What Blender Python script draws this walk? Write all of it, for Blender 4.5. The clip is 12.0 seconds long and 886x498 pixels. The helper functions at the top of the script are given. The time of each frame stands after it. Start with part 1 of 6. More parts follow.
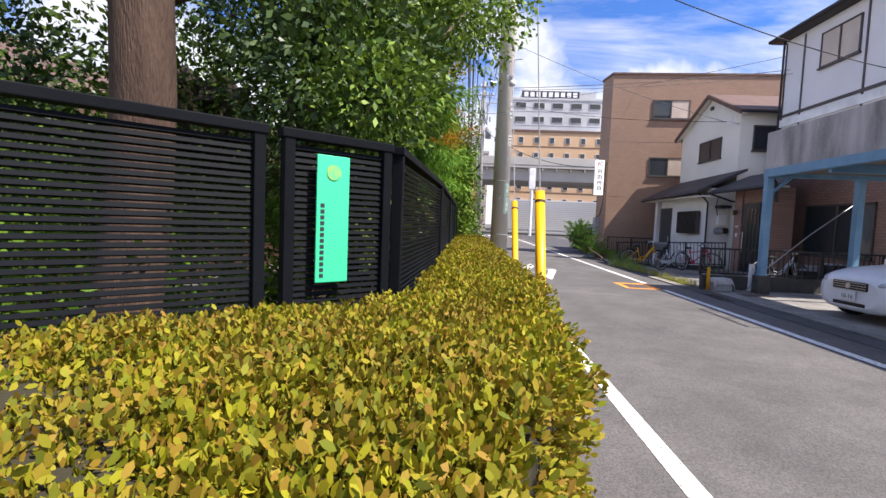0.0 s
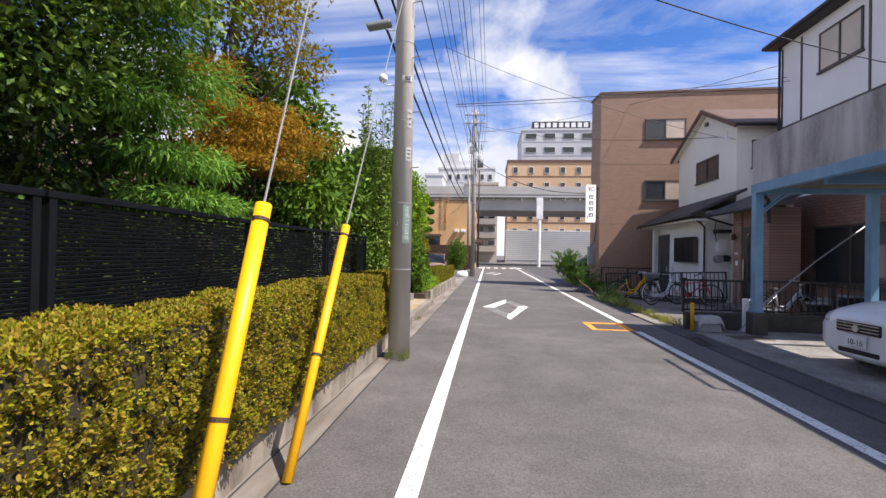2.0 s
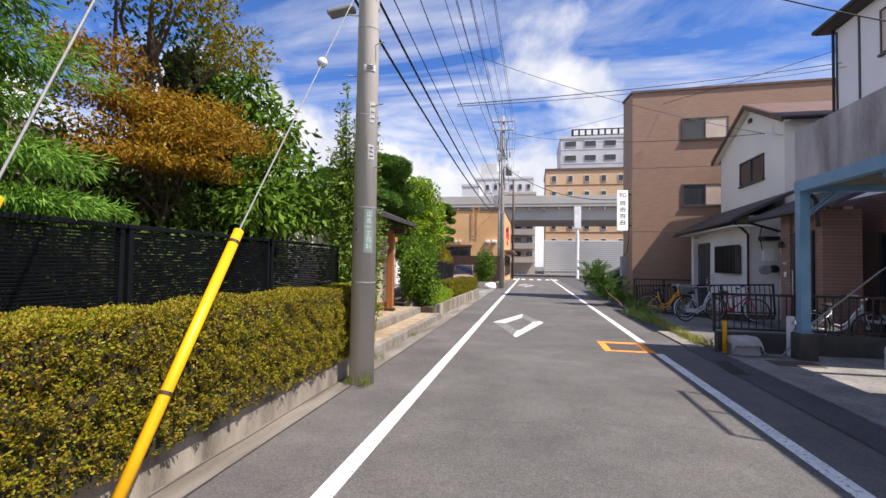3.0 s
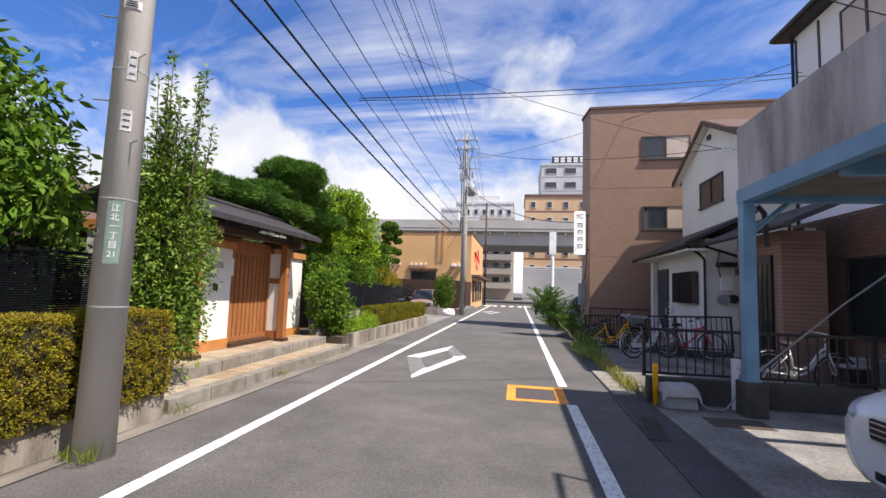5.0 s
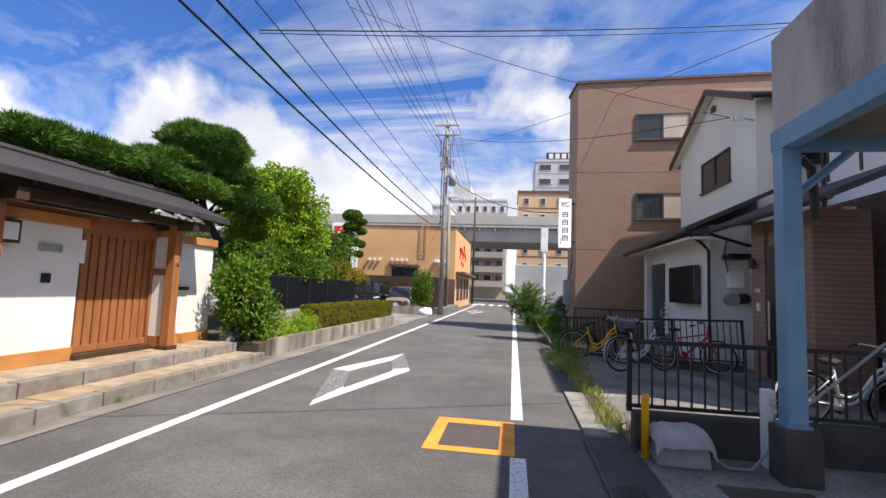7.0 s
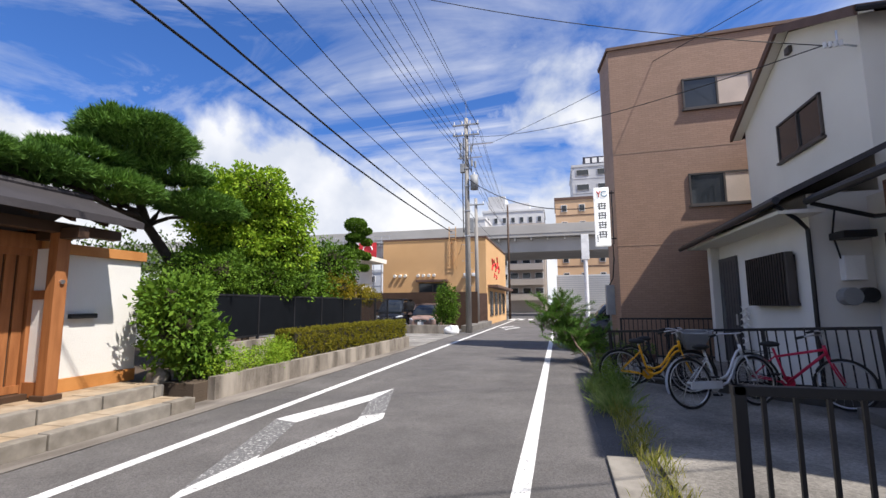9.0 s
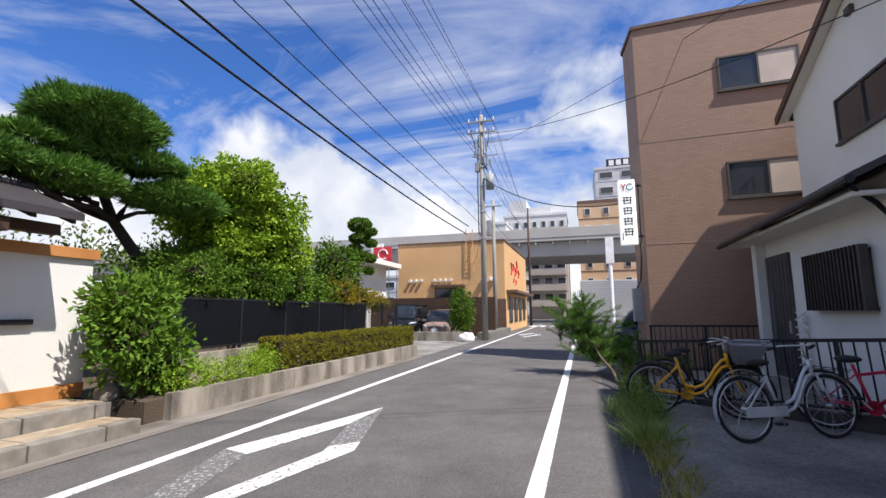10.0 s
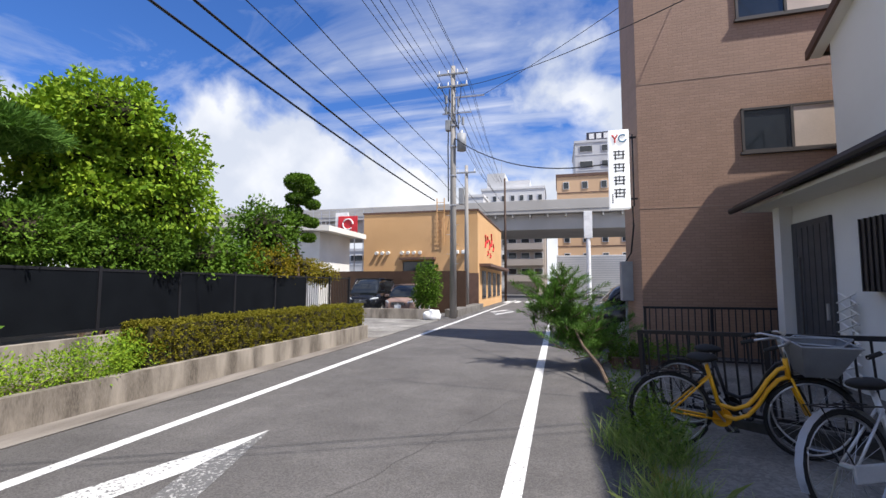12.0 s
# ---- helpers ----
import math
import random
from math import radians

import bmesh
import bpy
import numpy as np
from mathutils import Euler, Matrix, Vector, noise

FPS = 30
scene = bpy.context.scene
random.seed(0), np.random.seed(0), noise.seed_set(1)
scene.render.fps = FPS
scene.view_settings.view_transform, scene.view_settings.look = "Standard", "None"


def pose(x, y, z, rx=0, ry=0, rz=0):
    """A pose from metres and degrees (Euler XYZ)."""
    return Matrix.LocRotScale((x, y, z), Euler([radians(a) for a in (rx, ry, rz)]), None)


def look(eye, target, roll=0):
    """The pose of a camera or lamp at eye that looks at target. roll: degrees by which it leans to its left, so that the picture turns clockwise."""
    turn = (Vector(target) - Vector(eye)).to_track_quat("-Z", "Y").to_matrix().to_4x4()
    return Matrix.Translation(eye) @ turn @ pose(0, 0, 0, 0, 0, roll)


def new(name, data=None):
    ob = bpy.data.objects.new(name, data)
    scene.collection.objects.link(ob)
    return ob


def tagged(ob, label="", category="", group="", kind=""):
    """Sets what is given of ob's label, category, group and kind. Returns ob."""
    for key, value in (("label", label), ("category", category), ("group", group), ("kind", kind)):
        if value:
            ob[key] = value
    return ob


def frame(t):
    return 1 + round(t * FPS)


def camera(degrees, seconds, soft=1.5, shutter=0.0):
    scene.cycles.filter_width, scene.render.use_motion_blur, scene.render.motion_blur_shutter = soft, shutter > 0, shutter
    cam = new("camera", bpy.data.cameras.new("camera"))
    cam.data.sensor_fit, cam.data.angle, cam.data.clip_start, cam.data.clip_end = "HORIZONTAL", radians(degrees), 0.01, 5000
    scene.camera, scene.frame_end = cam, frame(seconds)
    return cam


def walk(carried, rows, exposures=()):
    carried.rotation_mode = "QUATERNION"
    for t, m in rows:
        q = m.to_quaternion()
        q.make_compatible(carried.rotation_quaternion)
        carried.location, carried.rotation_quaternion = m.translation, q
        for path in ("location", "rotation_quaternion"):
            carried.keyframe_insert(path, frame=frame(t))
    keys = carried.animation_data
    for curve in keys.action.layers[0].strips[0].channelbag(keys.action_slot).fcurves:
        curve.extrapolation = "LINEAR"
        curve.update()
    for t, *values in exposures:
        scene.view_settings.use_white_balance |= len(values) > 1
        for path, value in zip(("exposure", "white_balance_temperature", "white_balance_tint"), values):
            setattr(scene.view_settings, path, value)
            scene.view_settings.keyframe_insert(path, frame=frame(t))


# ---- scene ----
cam = camera(88.8, 12.0)
PATH = [
    (0, (-1.441, 0.486, 1.567), (-1.543, 2.479, 1.443), 2.3),
    (0.5, (-0.881, 0.923, 1.581), (-0.956, 2.918, 1.457), 2.7),
    (1, (-0.433, 1.329, 1.579), (-0.532, 3.326, 1.567), 1.8),
    (1.5, (0.075, 1.784, 1.605), (-0.054, 3.78, 1.627), 1.4),
    (2, (0.508, 2.308, 1.611), (0.308, 4.298, 1.63), 1.1),
    (2.5, (0.983, 2.809, 1.617), (0.635, 4.778, 1.656), 0.4),
    (3, (1.397, 3.329, 1.617), (1.014, 5.291, 1.683), 0.9),
    (3.5, (1.85, 3.809, 1.656), (1.544, 5.784, 1.723), 1.2),
    (5.5, (3.151, 6.078, 1.598), (2.794, 8.036, 1.792), 2.7),
    (6, (3.305, 6.713, 1.582), (2.895, 8.663, 1.753), 3.1),
    (6.5, (3.494, 7.302, 1.607), (3.163, 9.267, 1.775), 2.9),
    (8.5, (4.02, 9.89, 1.525), (3.653, 11.846, 1.727), -0.1),
    (9, (4.102, 10.581, 1.519), (3.615, 12.505, 1.762), -0.4),
    (9.5, (4.161, 11.199, 1.526), (3.665, 13.123, 1.757), -0.5),
    (10, (4.193, 11.852, 1.491), (3.613, 13.747, 1.762), -0.4),
    (10.5, (4.19, 12.46, 1.491), (3.611, 14.357, 1.752), -0.5),
    (11, (4.161, 13.121, 1.51), (3.562, 15.012, 1.766), -0.2),
    (11.5, (4.125, 13.765, 1.521), (3.6, 15.684, 1.733), 0.1),
    (12, (4.107, 14.305, 1.527), (3.615, 16.237, 1.685), 0.1),
]
walk(cam, [(t, look(eye, target, roll)) for t, eye, target, roll in PATH], [(0, 0.82, 6600, 14), (0.5, 0.68, 6600, 14), (1.2, 0.65, 6650, 14), (3, 0.57, 6750, 13), (6, 0.57, 6750, 12), (9, 0.46, 6550, 11), (12, 0.46, 6450, 11)])

SUN = Vector((0.61, -0.25, 1.0)).normalized()

# world: blue sky with streaks of cloud
world = bpy.data.worlds.new("world")
scene.world = world
world.use_nodes = True
wn, wl = world.node_tree.nodes, world.node_tree.links
wn.clear()
sky = wn.new("ShaderNodeTexSky")
sky.sky_type = "NISHITA"
sky.sun_disc = False
sky.sun_elevation = math.asin(SUN.z)
sky.sun_rotation = math.atan2(SUN.x, SUN.y)
sky.dust_density, sky.ozone_density = 0.6, 3.0
wtc = wn.new("ShaderNodeTexCoord")
wsep = wn.new("ShaderNodeSeparateXYZ")
wl.new(wtc.outputs["Generated"], wsep.inputs[0])


def wmath(op, a, b=None, clamp=False):
    n = wn.new("ShaderNodeMath")
    n.operation, n.use_clamp = op, clamp
    for i, v in enumerate((a, b)):
        if v is None:
            continue
        if isinstance(v, (int, float)):
            n.inputs[i].default_value = v
        else:
            wl.new(v, n.inputs[i])
    return n.outputs[0]


def wnoise(vec, scale, detail, rough, dist):
    n = wn.new("ShaderNodeTexNoise")
    n.inputs["Scale"].default_value, n.inputs["Detail"].default_value = scale, detail
    n.inputs["Roughness"].default_value, n.inputs["Distortion"].default_value = rough, dist
    wl.new(vec, n.inputs["Vector"])
    return n.outputs["Fac"]


zc = wmath("ADD", wmath("MAXIMUM", wsep.outputs[2], 0.0), 0.12)
wcomb = wn.new("ShaderNodeCombineXYZ")
wl.new(wmath("DIVIDE", wsep.outputs[0], zc), wcomb.inputs[0])
wl.new(wmath("DIVIDE", wsep.outputs[1], zc), wcomb.inputs[1])
wmap = wn.new("ShaderNodeMapping")
wmap.inputs["Rotation"].default_value = (0, 0, radians(-40))
wmap.inputs["Scale"].default_value = (0.38, 1.0, 1.0)
wl.new(wcomb.outputs[0], wmap.inputs[0])
streak = wmath("ADD", wnoise(wmap.outputs[0], 1.1, 10, 0.6, 1.4), wmath("MULTIPLY", wsep.outputs[0], 0.05))
cirrus = wmath("MULTIPLY", wmath("SUBTRACT", streak, 0.405), 4.0, True)
cumul = wnoise(wtc.outputs["Generated"], 3.4, 8, 0.55, 0.2)
low = wmath("MULTIPLY", wmath("SUBTRACT", 0.42, wsep.outputs[2]), 3.2, True)
cumul = wmath("MULTIPLY", wmath("SUBTRACT", wmath("ADD", cumul, wmath("MULTIPLY", low, 0.33)), 0.58), 9.0, True)
cloud = wmath("MAXIMUM", wmath("MULTIPLY", cirrus, 0.9), cumul)
wmix = wn.new("ShaderNodeMix")
wmix.data_type = "RGBA"
wl.new(cloud, wmix.inputs["Factor"])
tint = wn.new("ShaderNodeMix")
tint.data_type, tint.blend_type = "RGBA", "MULTIPLY"
tint.inputs["Factor"].default_value = 1.0
tint.inputs["B"].default_value = (0.55, 0.93, 1.55, 1)
wl.new(sky.outputs[0], tint.inputs["A"])
wl.new(tint.outputs["Result"], wmix.inputs["A"])
shade = wn.new("ShaderNodeMix")
shade.data_type = "RGBA"
wl.new(wmath("MULTIPLY", wmath("SUBTRACT", wnoise(wtc.outputs["Generated"], 6.0, 5, 0.5, 0.0), 0.42), 4.0, True), shade.inputs["Factor"])
shade.inputs["A"].default_value = (6.4, 6.9, 7.9, 1)
shade.inputs["B"].default_value = (9.6, 9.7, 9.9, 1)
wl.new(shade.outputs["Result"], wmix.inputs["B"])
wbg = wn.new("ShaderNodeBackground")
wbg.inputs["Strength"].default_value = 0.082
wl.new(wmix.outputs["Result"], wbg.inputs[0])
wout = wn.new("ShaderNodeOutputWorld")
wl.new(wbg.outputs[0], wout.inputs[0])

sun = new("sun", bpy.data.lights.new("sun", "SUN"))
sun.data.energy, sun.data.angle, sun.data.color = 5.0, radians(0.6), (1.0, 0.95, 0.88)
sun.matrix_world = look(SUN * 60, (0, 0, 0))


# ---- materials ----
def mat(name, base, rough=0.7, dark=None, light=None, scale=3.0, fine=60.0, bump=0.2, metal=0.0, spec=0.4, amount=0.6, island=None, obj=None, leaf=0.0, stretch=None):
    m = bpy.data.materials.new(name)
    m.use_nodes = True
    n, l = m.node_tree.nodes, m.node_tree.links
    b = n["Principled BSDF"]
    b.inputs["Roughness"].default_value, b.inputs["Metallic"].default_value = rough, metal
    b.inputs["Specular IOR Level"].default_value = spec
    tc = n.new("ShaderNodeTexCoord")
    vec = tc.outputs["Object"]
    if stretch:
        mp = n.new("ShaderNodeMapping")
        mp.inputs["Scale"].default_value = stretch
        l.new(vec, mp.inputs[0])
        vec = mp.outputs[0]

    def noise_tex(s, d=6):
        t = n.new("ShaderNodeTexNoise")
        t.inputs["Scale"].default_value, t.inputs["Detail"].default_value = s, d
        l.new(vec, t.inputs["Vector"])
        return t.outputs["Fac"]

    def blend(f, a, c, kind="MIX"):
        x = n.new("ShaderNodeMix")
        x.data_type, x.blend_type = "RGBA", kind
        for k, v in (("Factor", f), ("A", a), ("B", c)):
            if isinstance(v, (int, float)):
                x.inputs[k].default_value = v
            elif isinstance(v, tuple):
                x.inputs[k].default_value = (*v, 1)
            else:
                l.new(v, x.inputs[k])
        return x.outputs["Result"]

    def ramp(f, lo, hi):
        r = n.new("ShaderNodeMapRange")
        r.inputs["From Min"].default_value, r.inputs["From Max"].default_value = lo, hi
        l.new(f, r.inputs["Value"])
        return r.outputs["Result"]

    dark = dark or tuple(c * 0.72 for c in base)
    light = light or tuple(min(1, c * 1.18) for c in base)
    f1, f2 = noise_tex(scale), noise_tex(fine, 4)
    col = blend(ramp(f1, 0.35, 0.65), dark, light)
    col = blend(1 - amount, col, base)
    col = blend(ramp(f2, 0.3, 0.7), col, blend(0.35, col, light))
    if island:
        g = n.new("ShaderNodeNewGeometry")
        cr = n.new("ShaderNodeValToRGB")
        cr.color_ramp.elements[0].color, cr.color_ramp.elements[1].color = (*island[0], 1), (*island[-1], 1)
        for i, c in enumerate(island[1:-1]):
            cr.color_ramp.elements.new((i + 1) / (len(island) - 1)).color = (*c, 1)
        l.new(g.outputs["Random Per Island"], cr.inputs[0])
        col = blend(ramp(f1, 0.3, 0.7), cr.outputs[0], blend(0.4, cr.outputs[0], dark))
    if obj:
        oi = n.new("ShaderNodeObjectInfo")
        col = blend(oi.outputs["Random"], blend(0.5, col, obj[0]), blend(0.5, col, obj[1]))
    l.new(col, b.inputs["Base Color"])
    if bump:
        bp = n.new("ShaderNodeBump")
        bp.inputs["Strength"].default_value, bp.inputs["Distance"].default_value = bump, 0.02
        l.new(f2, bp.inputs["Height"])
        l.new(bp.outputs[0], b.inputs["Normal"])
    if leaf:
        tr = n.new("ShaderNodeBsdfTranslucent")
        l.new(blend(1.0, col, (1.0, 1.0, 0.55), "MULTIPLY"), tr.inputs[0])
        ms = n.new("ShaderNodeMixShader")
        ms.inputs[0].default_value = leaf
        l.new(b.outputs[0], ms.inputs[1])
        l.new(tr.outputs[0], ms.inputs[2])
        l.new(ms.outputs[0], n["Material Output"].inputs[0])
    return m


def brick_mat(name, a, c, mortar, w, h, gap, rough=0.7, swap="XZ", bump=0.3):
    m = mat(name, a, rough, scale=1.2, bump=0)
    n, l = m.node_tree.nodes, m.node_tree.links
    b = n["Principled BSDF"]
    tc = n.new("ShaderNodeTexCoord")
    sp, cb = n.new("ShaderNodeSeparateXYZ"), n.new("ShaderNodeCombineXYZ")
    l.new(tc.outputs["Object"], sp.inputs[0])
    l.new(sp.outputs[swap[0]], cb.inputs[0])
    l.new(sp.outputs[swap[1]], cb.inputs[1])
    t = n.new("ShaderNodeTexBrick")
    l.new(cb.outputs[0], t.inputs["Vector"])
    t.inputs["Color1"].default_value, t.inputs["Color2"].default_value, t.inputs["Mortar"].default_value = (*a, 1), (*c, 1), (*mortar, 1)
    t.inputs["Scale"].default_value = 1.0
    t.inputs["Brick Width"].default_value, t.inputs["Row Height"].default_value, t.inputs["Mortar Size"].default_value = w, h, gap
    old = b.inputs["Base Color"].links[0].from_socket
    x = n.new("ShaderNodeMix")
    x.data_type = "RGBA"
    x.inputs["Factor"].default_value = 0.72
    l.new(old, x.inputs["A"])
    l.new(t.outputs["Color"], x.inputs["B"])
    l.new(x.outputs["Result"], b.inputs["Base Color"])
    bp = n.new("ShaderNodeBump")
    bp.inputs["Strength"].default_value, bp.inputs["Distance"].default_value, bp.invert = bump, 0.01, True
    l.new(t.outputs["Fac"], bp.inputs["Height"])
    l.new(bp.outputs[0], b.inputs["Normal"])
    return m


def worn_paint(name, base, under, keep=0.5):
    m = mat(name, base, 0.75, scale=4, bump=0.1)
    n, l = m.node_tree.nodes, m.node_tree.links
    b = n["Principled BSDF"]
    old = b.inputs["Base Color"].links[0].from_socket
    tc, t, r, x = n.new("ShaderNodeTexCoord"), n.new("ShaderNodeTexNoise"), n.new("ShaderNodeMapRange"), n.new("ShaderNodeMix")
    t.inputs["Scale"].default_value, t.inputs["Detail"].default_value, t.inputs["Roughness"].default_value = 26, 12, 0.7
    l.new(tc.outputs["Object"], t.inputs["Vector"])
    r.inputs["From Min"].default_value, r.inputs["From Max"].default_value = keep, keep + 0.09
    l.new(t.outputs["Fac"], r.inputs["Value"])
    x.data_type = "RGBA"
    l.new(r.outputs["Result"], x.inputs["Factor"])
    l.new(old, x.inputs["A"])
    x.inputs["B"].default_value = (*under, 1)
    l.new(x.outputs["Result"], b.inputs["Base Color"])
    return m


ASPHALT = mat("asphalt", (0.108, 0.1, 0.096), 0.88, (0.086, 0.08, 0.077), (0.135, 0.126, 0.12), 0.5, 130, 0.5, amount=0.8)
def gritty(m, size, strength):
    """Aggregate: pale and dark chips in the binder, with stains and old seams at a larger scale."""
    n, l = m.node_tree.nodes, m.node_tree.links
    b = n["Principled BSDF"]
    old = b.inputs["Base Color"].links[0].from_socket
    tc, v = n.new("ShaderNodeTexCoord"), n.new("ShaderNodeTexVoronoi")
    v.inputs["Scale"].default_value = size
    l.new(tc.outputs["Object"], v.inputs["Vector"])
    t = n.new("ShaderNodeTexNoise")
    t.inputs["Scale"].default_value, t.inputs["Detail"].default_value, t.inputs["Roughness"].default_value = 1.7, 10, 0.7
    l.new(tc.outputs["Object"], t.inputs["Vector"])
    hsv = n.new("ShaderNodeSeparateColor")
    l.new(v.outputs["Color"], hsv.inputs[0])
    r = n.new("ShaderNodeMapRange")
    r.inputs["To Min"].default_value, r.inputs["To Max"].default_value = 1 - strength, 1 + strength * 1.1
    l.new(hsv.outputs[0], r.inputs["Value"])
    r2 = n.new("ShaderNodeMapRange")
    r2.inputs["From Min"].default_value, r2.inputs["From Max"].default_value = 0.3, 0.7
    r2.inputs["To Min"].default_value, r2.inputs["To Max"].default_value = 0.8, 1.2
    l.new(t.outputs["Fac"], r2.inputs["Value"])
    mul = n.new("ShaderNodeMath")
    mul.operation = "MULTIPLY"
    l.new(r.outputs[0], mul.inputs[0])
    l.new(r2.outputs[0], mul.inputs[1])
    x = n.new("ShaderNodeVectorMath")
    x.operation = "SCALE"
    l.new(old, x.inputs[0])
    l.new(mul.outputs[0], x.inputs["Scale"])
    l.new(x.outputs[0], b.inputs["Base Color"])


gritty(ASPHALT, 90, 0.27)
ASPHALT_B = mat("asphalt_patch", (0.075, 0.073, 0.076), 0.88, scale=0.8, fine=130, bump=0.5)
gritty(ASPHALT_B, 90, 0.3)
SOIL = mat("soil", (0.09, 0.065, 0.045), 0.95, scale=2, fine=40, bump=0.6)
GROUND = mat("ground", (0.12, 0.115, 0.11), 0.9, scale=0.3, fine=50)
CONC = mat("concrete", (0.15, 0.137, 0.12), 0.85, (0.095, 0.085, 0.073), (0.2, 0.185, 0.165), 1.6, 45, 0.3, amount=0.85)
CONC_STAIN = mat("stained_concrete", (0.27, 0.225, 0.18), 0.88, (0.085, 0.07, 0.055), (0.37, 0.325, 0.27), 1.6, 40, 0.3, amount=1.0, stretch=(2.2, 2.2, 0.5))
GUTTER = mat("gutter_concrete", (0.19, 0.165, 0.14), 0.88, (0.11, 0.092, 0.075), (0.26, 0.23, 0.2), 1.3, 55, 0.3, amount=1.0, stretch=(2.5, 0.5, 1))
# darker and more mottled than APRON
FORECOURT = mat("forecourt_concrete", (0.175, 0.16, 0.142), 0.85, (0.08, 0.073, 0.065), (0.26, 0.24, 0.21), 0.8, 55, 0.35, amount=1.0)
APRON = mat("old_concrete", (0.2, 0.19, 0.175), 0.9, (0.12, 0.11, 0.1), (0.29, 0.275, 0.25), 0.9, 60, 0.35, amount=1.0)
gritty(APRON, 40, 0.2)
gritty(FORECOURT, 40, 0.22)
PARAPET = mat("weathered_parapet", (0.4, 0.375, 0.37), 0.9, (0.17, 0.157, 0.155), (0.52, 0.49, 0.48), 1.6, 35, 0.35, amount=1.0, stretch=(1.5, 1.5, 0.3))
WHITE_LINE = worn_paint("white_line", (0.72, 0.71, 0.68), (0.12, 0.118, 0.118), 0.54)
WHITE_WORN = worn_paint("worn_white", (0.7, 0.69, 0.66), (0.12, 0.118, 0.118), 0.5)
WHITE_GHOST = worn_paint("ghost_white", (0.5, 0.49, 0.47), (0.13, 0.127, 0.125), 0.385)
ORANGE = worn_paint("orange_paint", (0.8, 0.3, 0.04), (0.12, 0.11, 0.1), 0.58)
YELLOW = mat("yellow_plastic", (0.87, 0.44, 0.008), 0.4, (0.74, 0.35, 0.008), scale=2, bump=0.03)
BLACK = mat("black_metal", (0.014, 0.014, 0.017), 0.45, scale=2, bump=0.05)
FENCE = mat("dark_fence_metal", (0.007, 0.008, 0.01), 0.55, (0.005, 0.006, 0.008), (0.01, 0.012, 0.015), 2, 40, 0.05, spec=0.06)
RUBBER = mat("rubber", (0.018, 0.018, 0.018), 0.8, scale=8, bump=0.1)
STEEL = mat("steel", (0.55, 0.55, 0.56), 0.35, metal=0.9, scale=6, bump=0.03)
# POLE darkened for the far poles: their backlit side is put into the colour
POLE_D = mat("backlit_pole", (0.3, 0.28, 0.26), 0.85, (0.2, 0.185, 0.17), (0.38, 0.36, 0.33), 1.5, 60, 0.2, stretch=(3, 3, 0.4))
POLE = mat("pole_concrete", (0.53, 0.49, 0.44), 0.85, (0.4, 0.37, 0.33), (0.62, 0.58, 0.53), 1.5, 60, 0.2, stretch=(3, 3, 0.4))
WIRE = mat("cable_black", (0.015, 0.015, 0.016), 0.6, bump=0)
STUCCO = mat("white_stucco", (0.74, 0.72, 0.68), 0.9, (0.62, 0.6, 0.56), (0.8, 0.785, 0.75), 0.7, 70, 0.25)
CREAM = mat("cream_wall", (0.79, 0.755, 0.67), 0.85, (0.67, 0.635, 0.555), (0.84, 0.81, 0.735), 0.5, 60, 0.2)
GREYPANEL = mat("grey_siding", (0.8, 0.78, 0.79), 0.75, (0.7, 0.685, 0.69), (0.85, 0.835, 0.84), 0.5, 80, 0.15)
WOOD = mat("gate_wood", (0.3, 0.11, 0.035), 0.6, (0.2, 0.07, 0.022), (0.4, 0.16, 0.055), 2.5, 50, 0.15, stretch=(6, 6, 0.7))
WOOD_L = mat("orange_wood", (0.46, 0.19, 0.05), 0.6, (0.36, 0.14, 0.035), (0.55, 0.25, 0.08), 2.5, 50, 0.15)
WOOD_D = mat("dark_wood", (0.06, 0.032, 0.018), 0.65, scale=3, bump=0.15)
STONE = mat("step_stone", (0.29, 0.215, 0.14), 0.8, (0.1, 0.074, 0.05), (0.41, 0.33, 0.24), 4.5, 90, 0.3, amount=1.0, obj=((0.4, 0.27, 0.15), (0.44, 0.36, 0.26)))
KERB = mat("granite_kerb", (0.22, 0.19, 0.155), 0.8, (0.08, 0.066, 0.05), (0.31, 0.28, 0.235), 6.0, 150, 0.3, amount=0.95, obj=((0.19, 0.16, 0.125), (0.28, 0.26, 0.23)))
TILE = brick_mat("brown_tile", (0.35, 0.215, 0.148), (0.29, 0.178, 0.12), (0.21, 0.14, 0.102), 0.2, 0.065, 0.006, 0.6, "XZ", 0.3)
BRICK = brick_mat("brick_cladding", (0.34, 0.2, 0.15), (0.24, 0.14, 0.105), (0.14, 0.1, 0.085), 0.22, 0.085, 0.009, 0.8, "YZ", 0.5)
ROOF = mat("dark_roof", (0.045, 0.04, 0.042), 0.6, scale=3, fine=30, bump=0.25)
ROOF_R = mat("brown_roof", (0.13, 0.075, 0.055), 0.65, scale=3, fine=30, bump=0.25)
BLUE = mat("blue_steel", (0.13, 0.28, 0.42), 0.5, (0.09, 0.2, 0.32), (0.18, 0.34, 0.48), 2.0, 40, 0.08)
GLASS = mat("window_glass", (0.03, 0.036, 0.042), 0.06, spec=0.7, scale=1.0, bump=0)
GLASS_L = mat("frosted_pane", (0.58, 0.48, 0.4), 0.4, scale=1.0, bump=0.02)
FRAME = mat("window_frame", (0.07, 0.06, 0.055), 0.5, bump=0.02)
ALU = mat("aluminium", (0.6, 0.6, 0.6), 0.4, metal=0.5, bump=0.02)
WHITE = mat("white_paint", (0.8, 0.8, 0.79), 0.5, scale=2, bump=0.03)
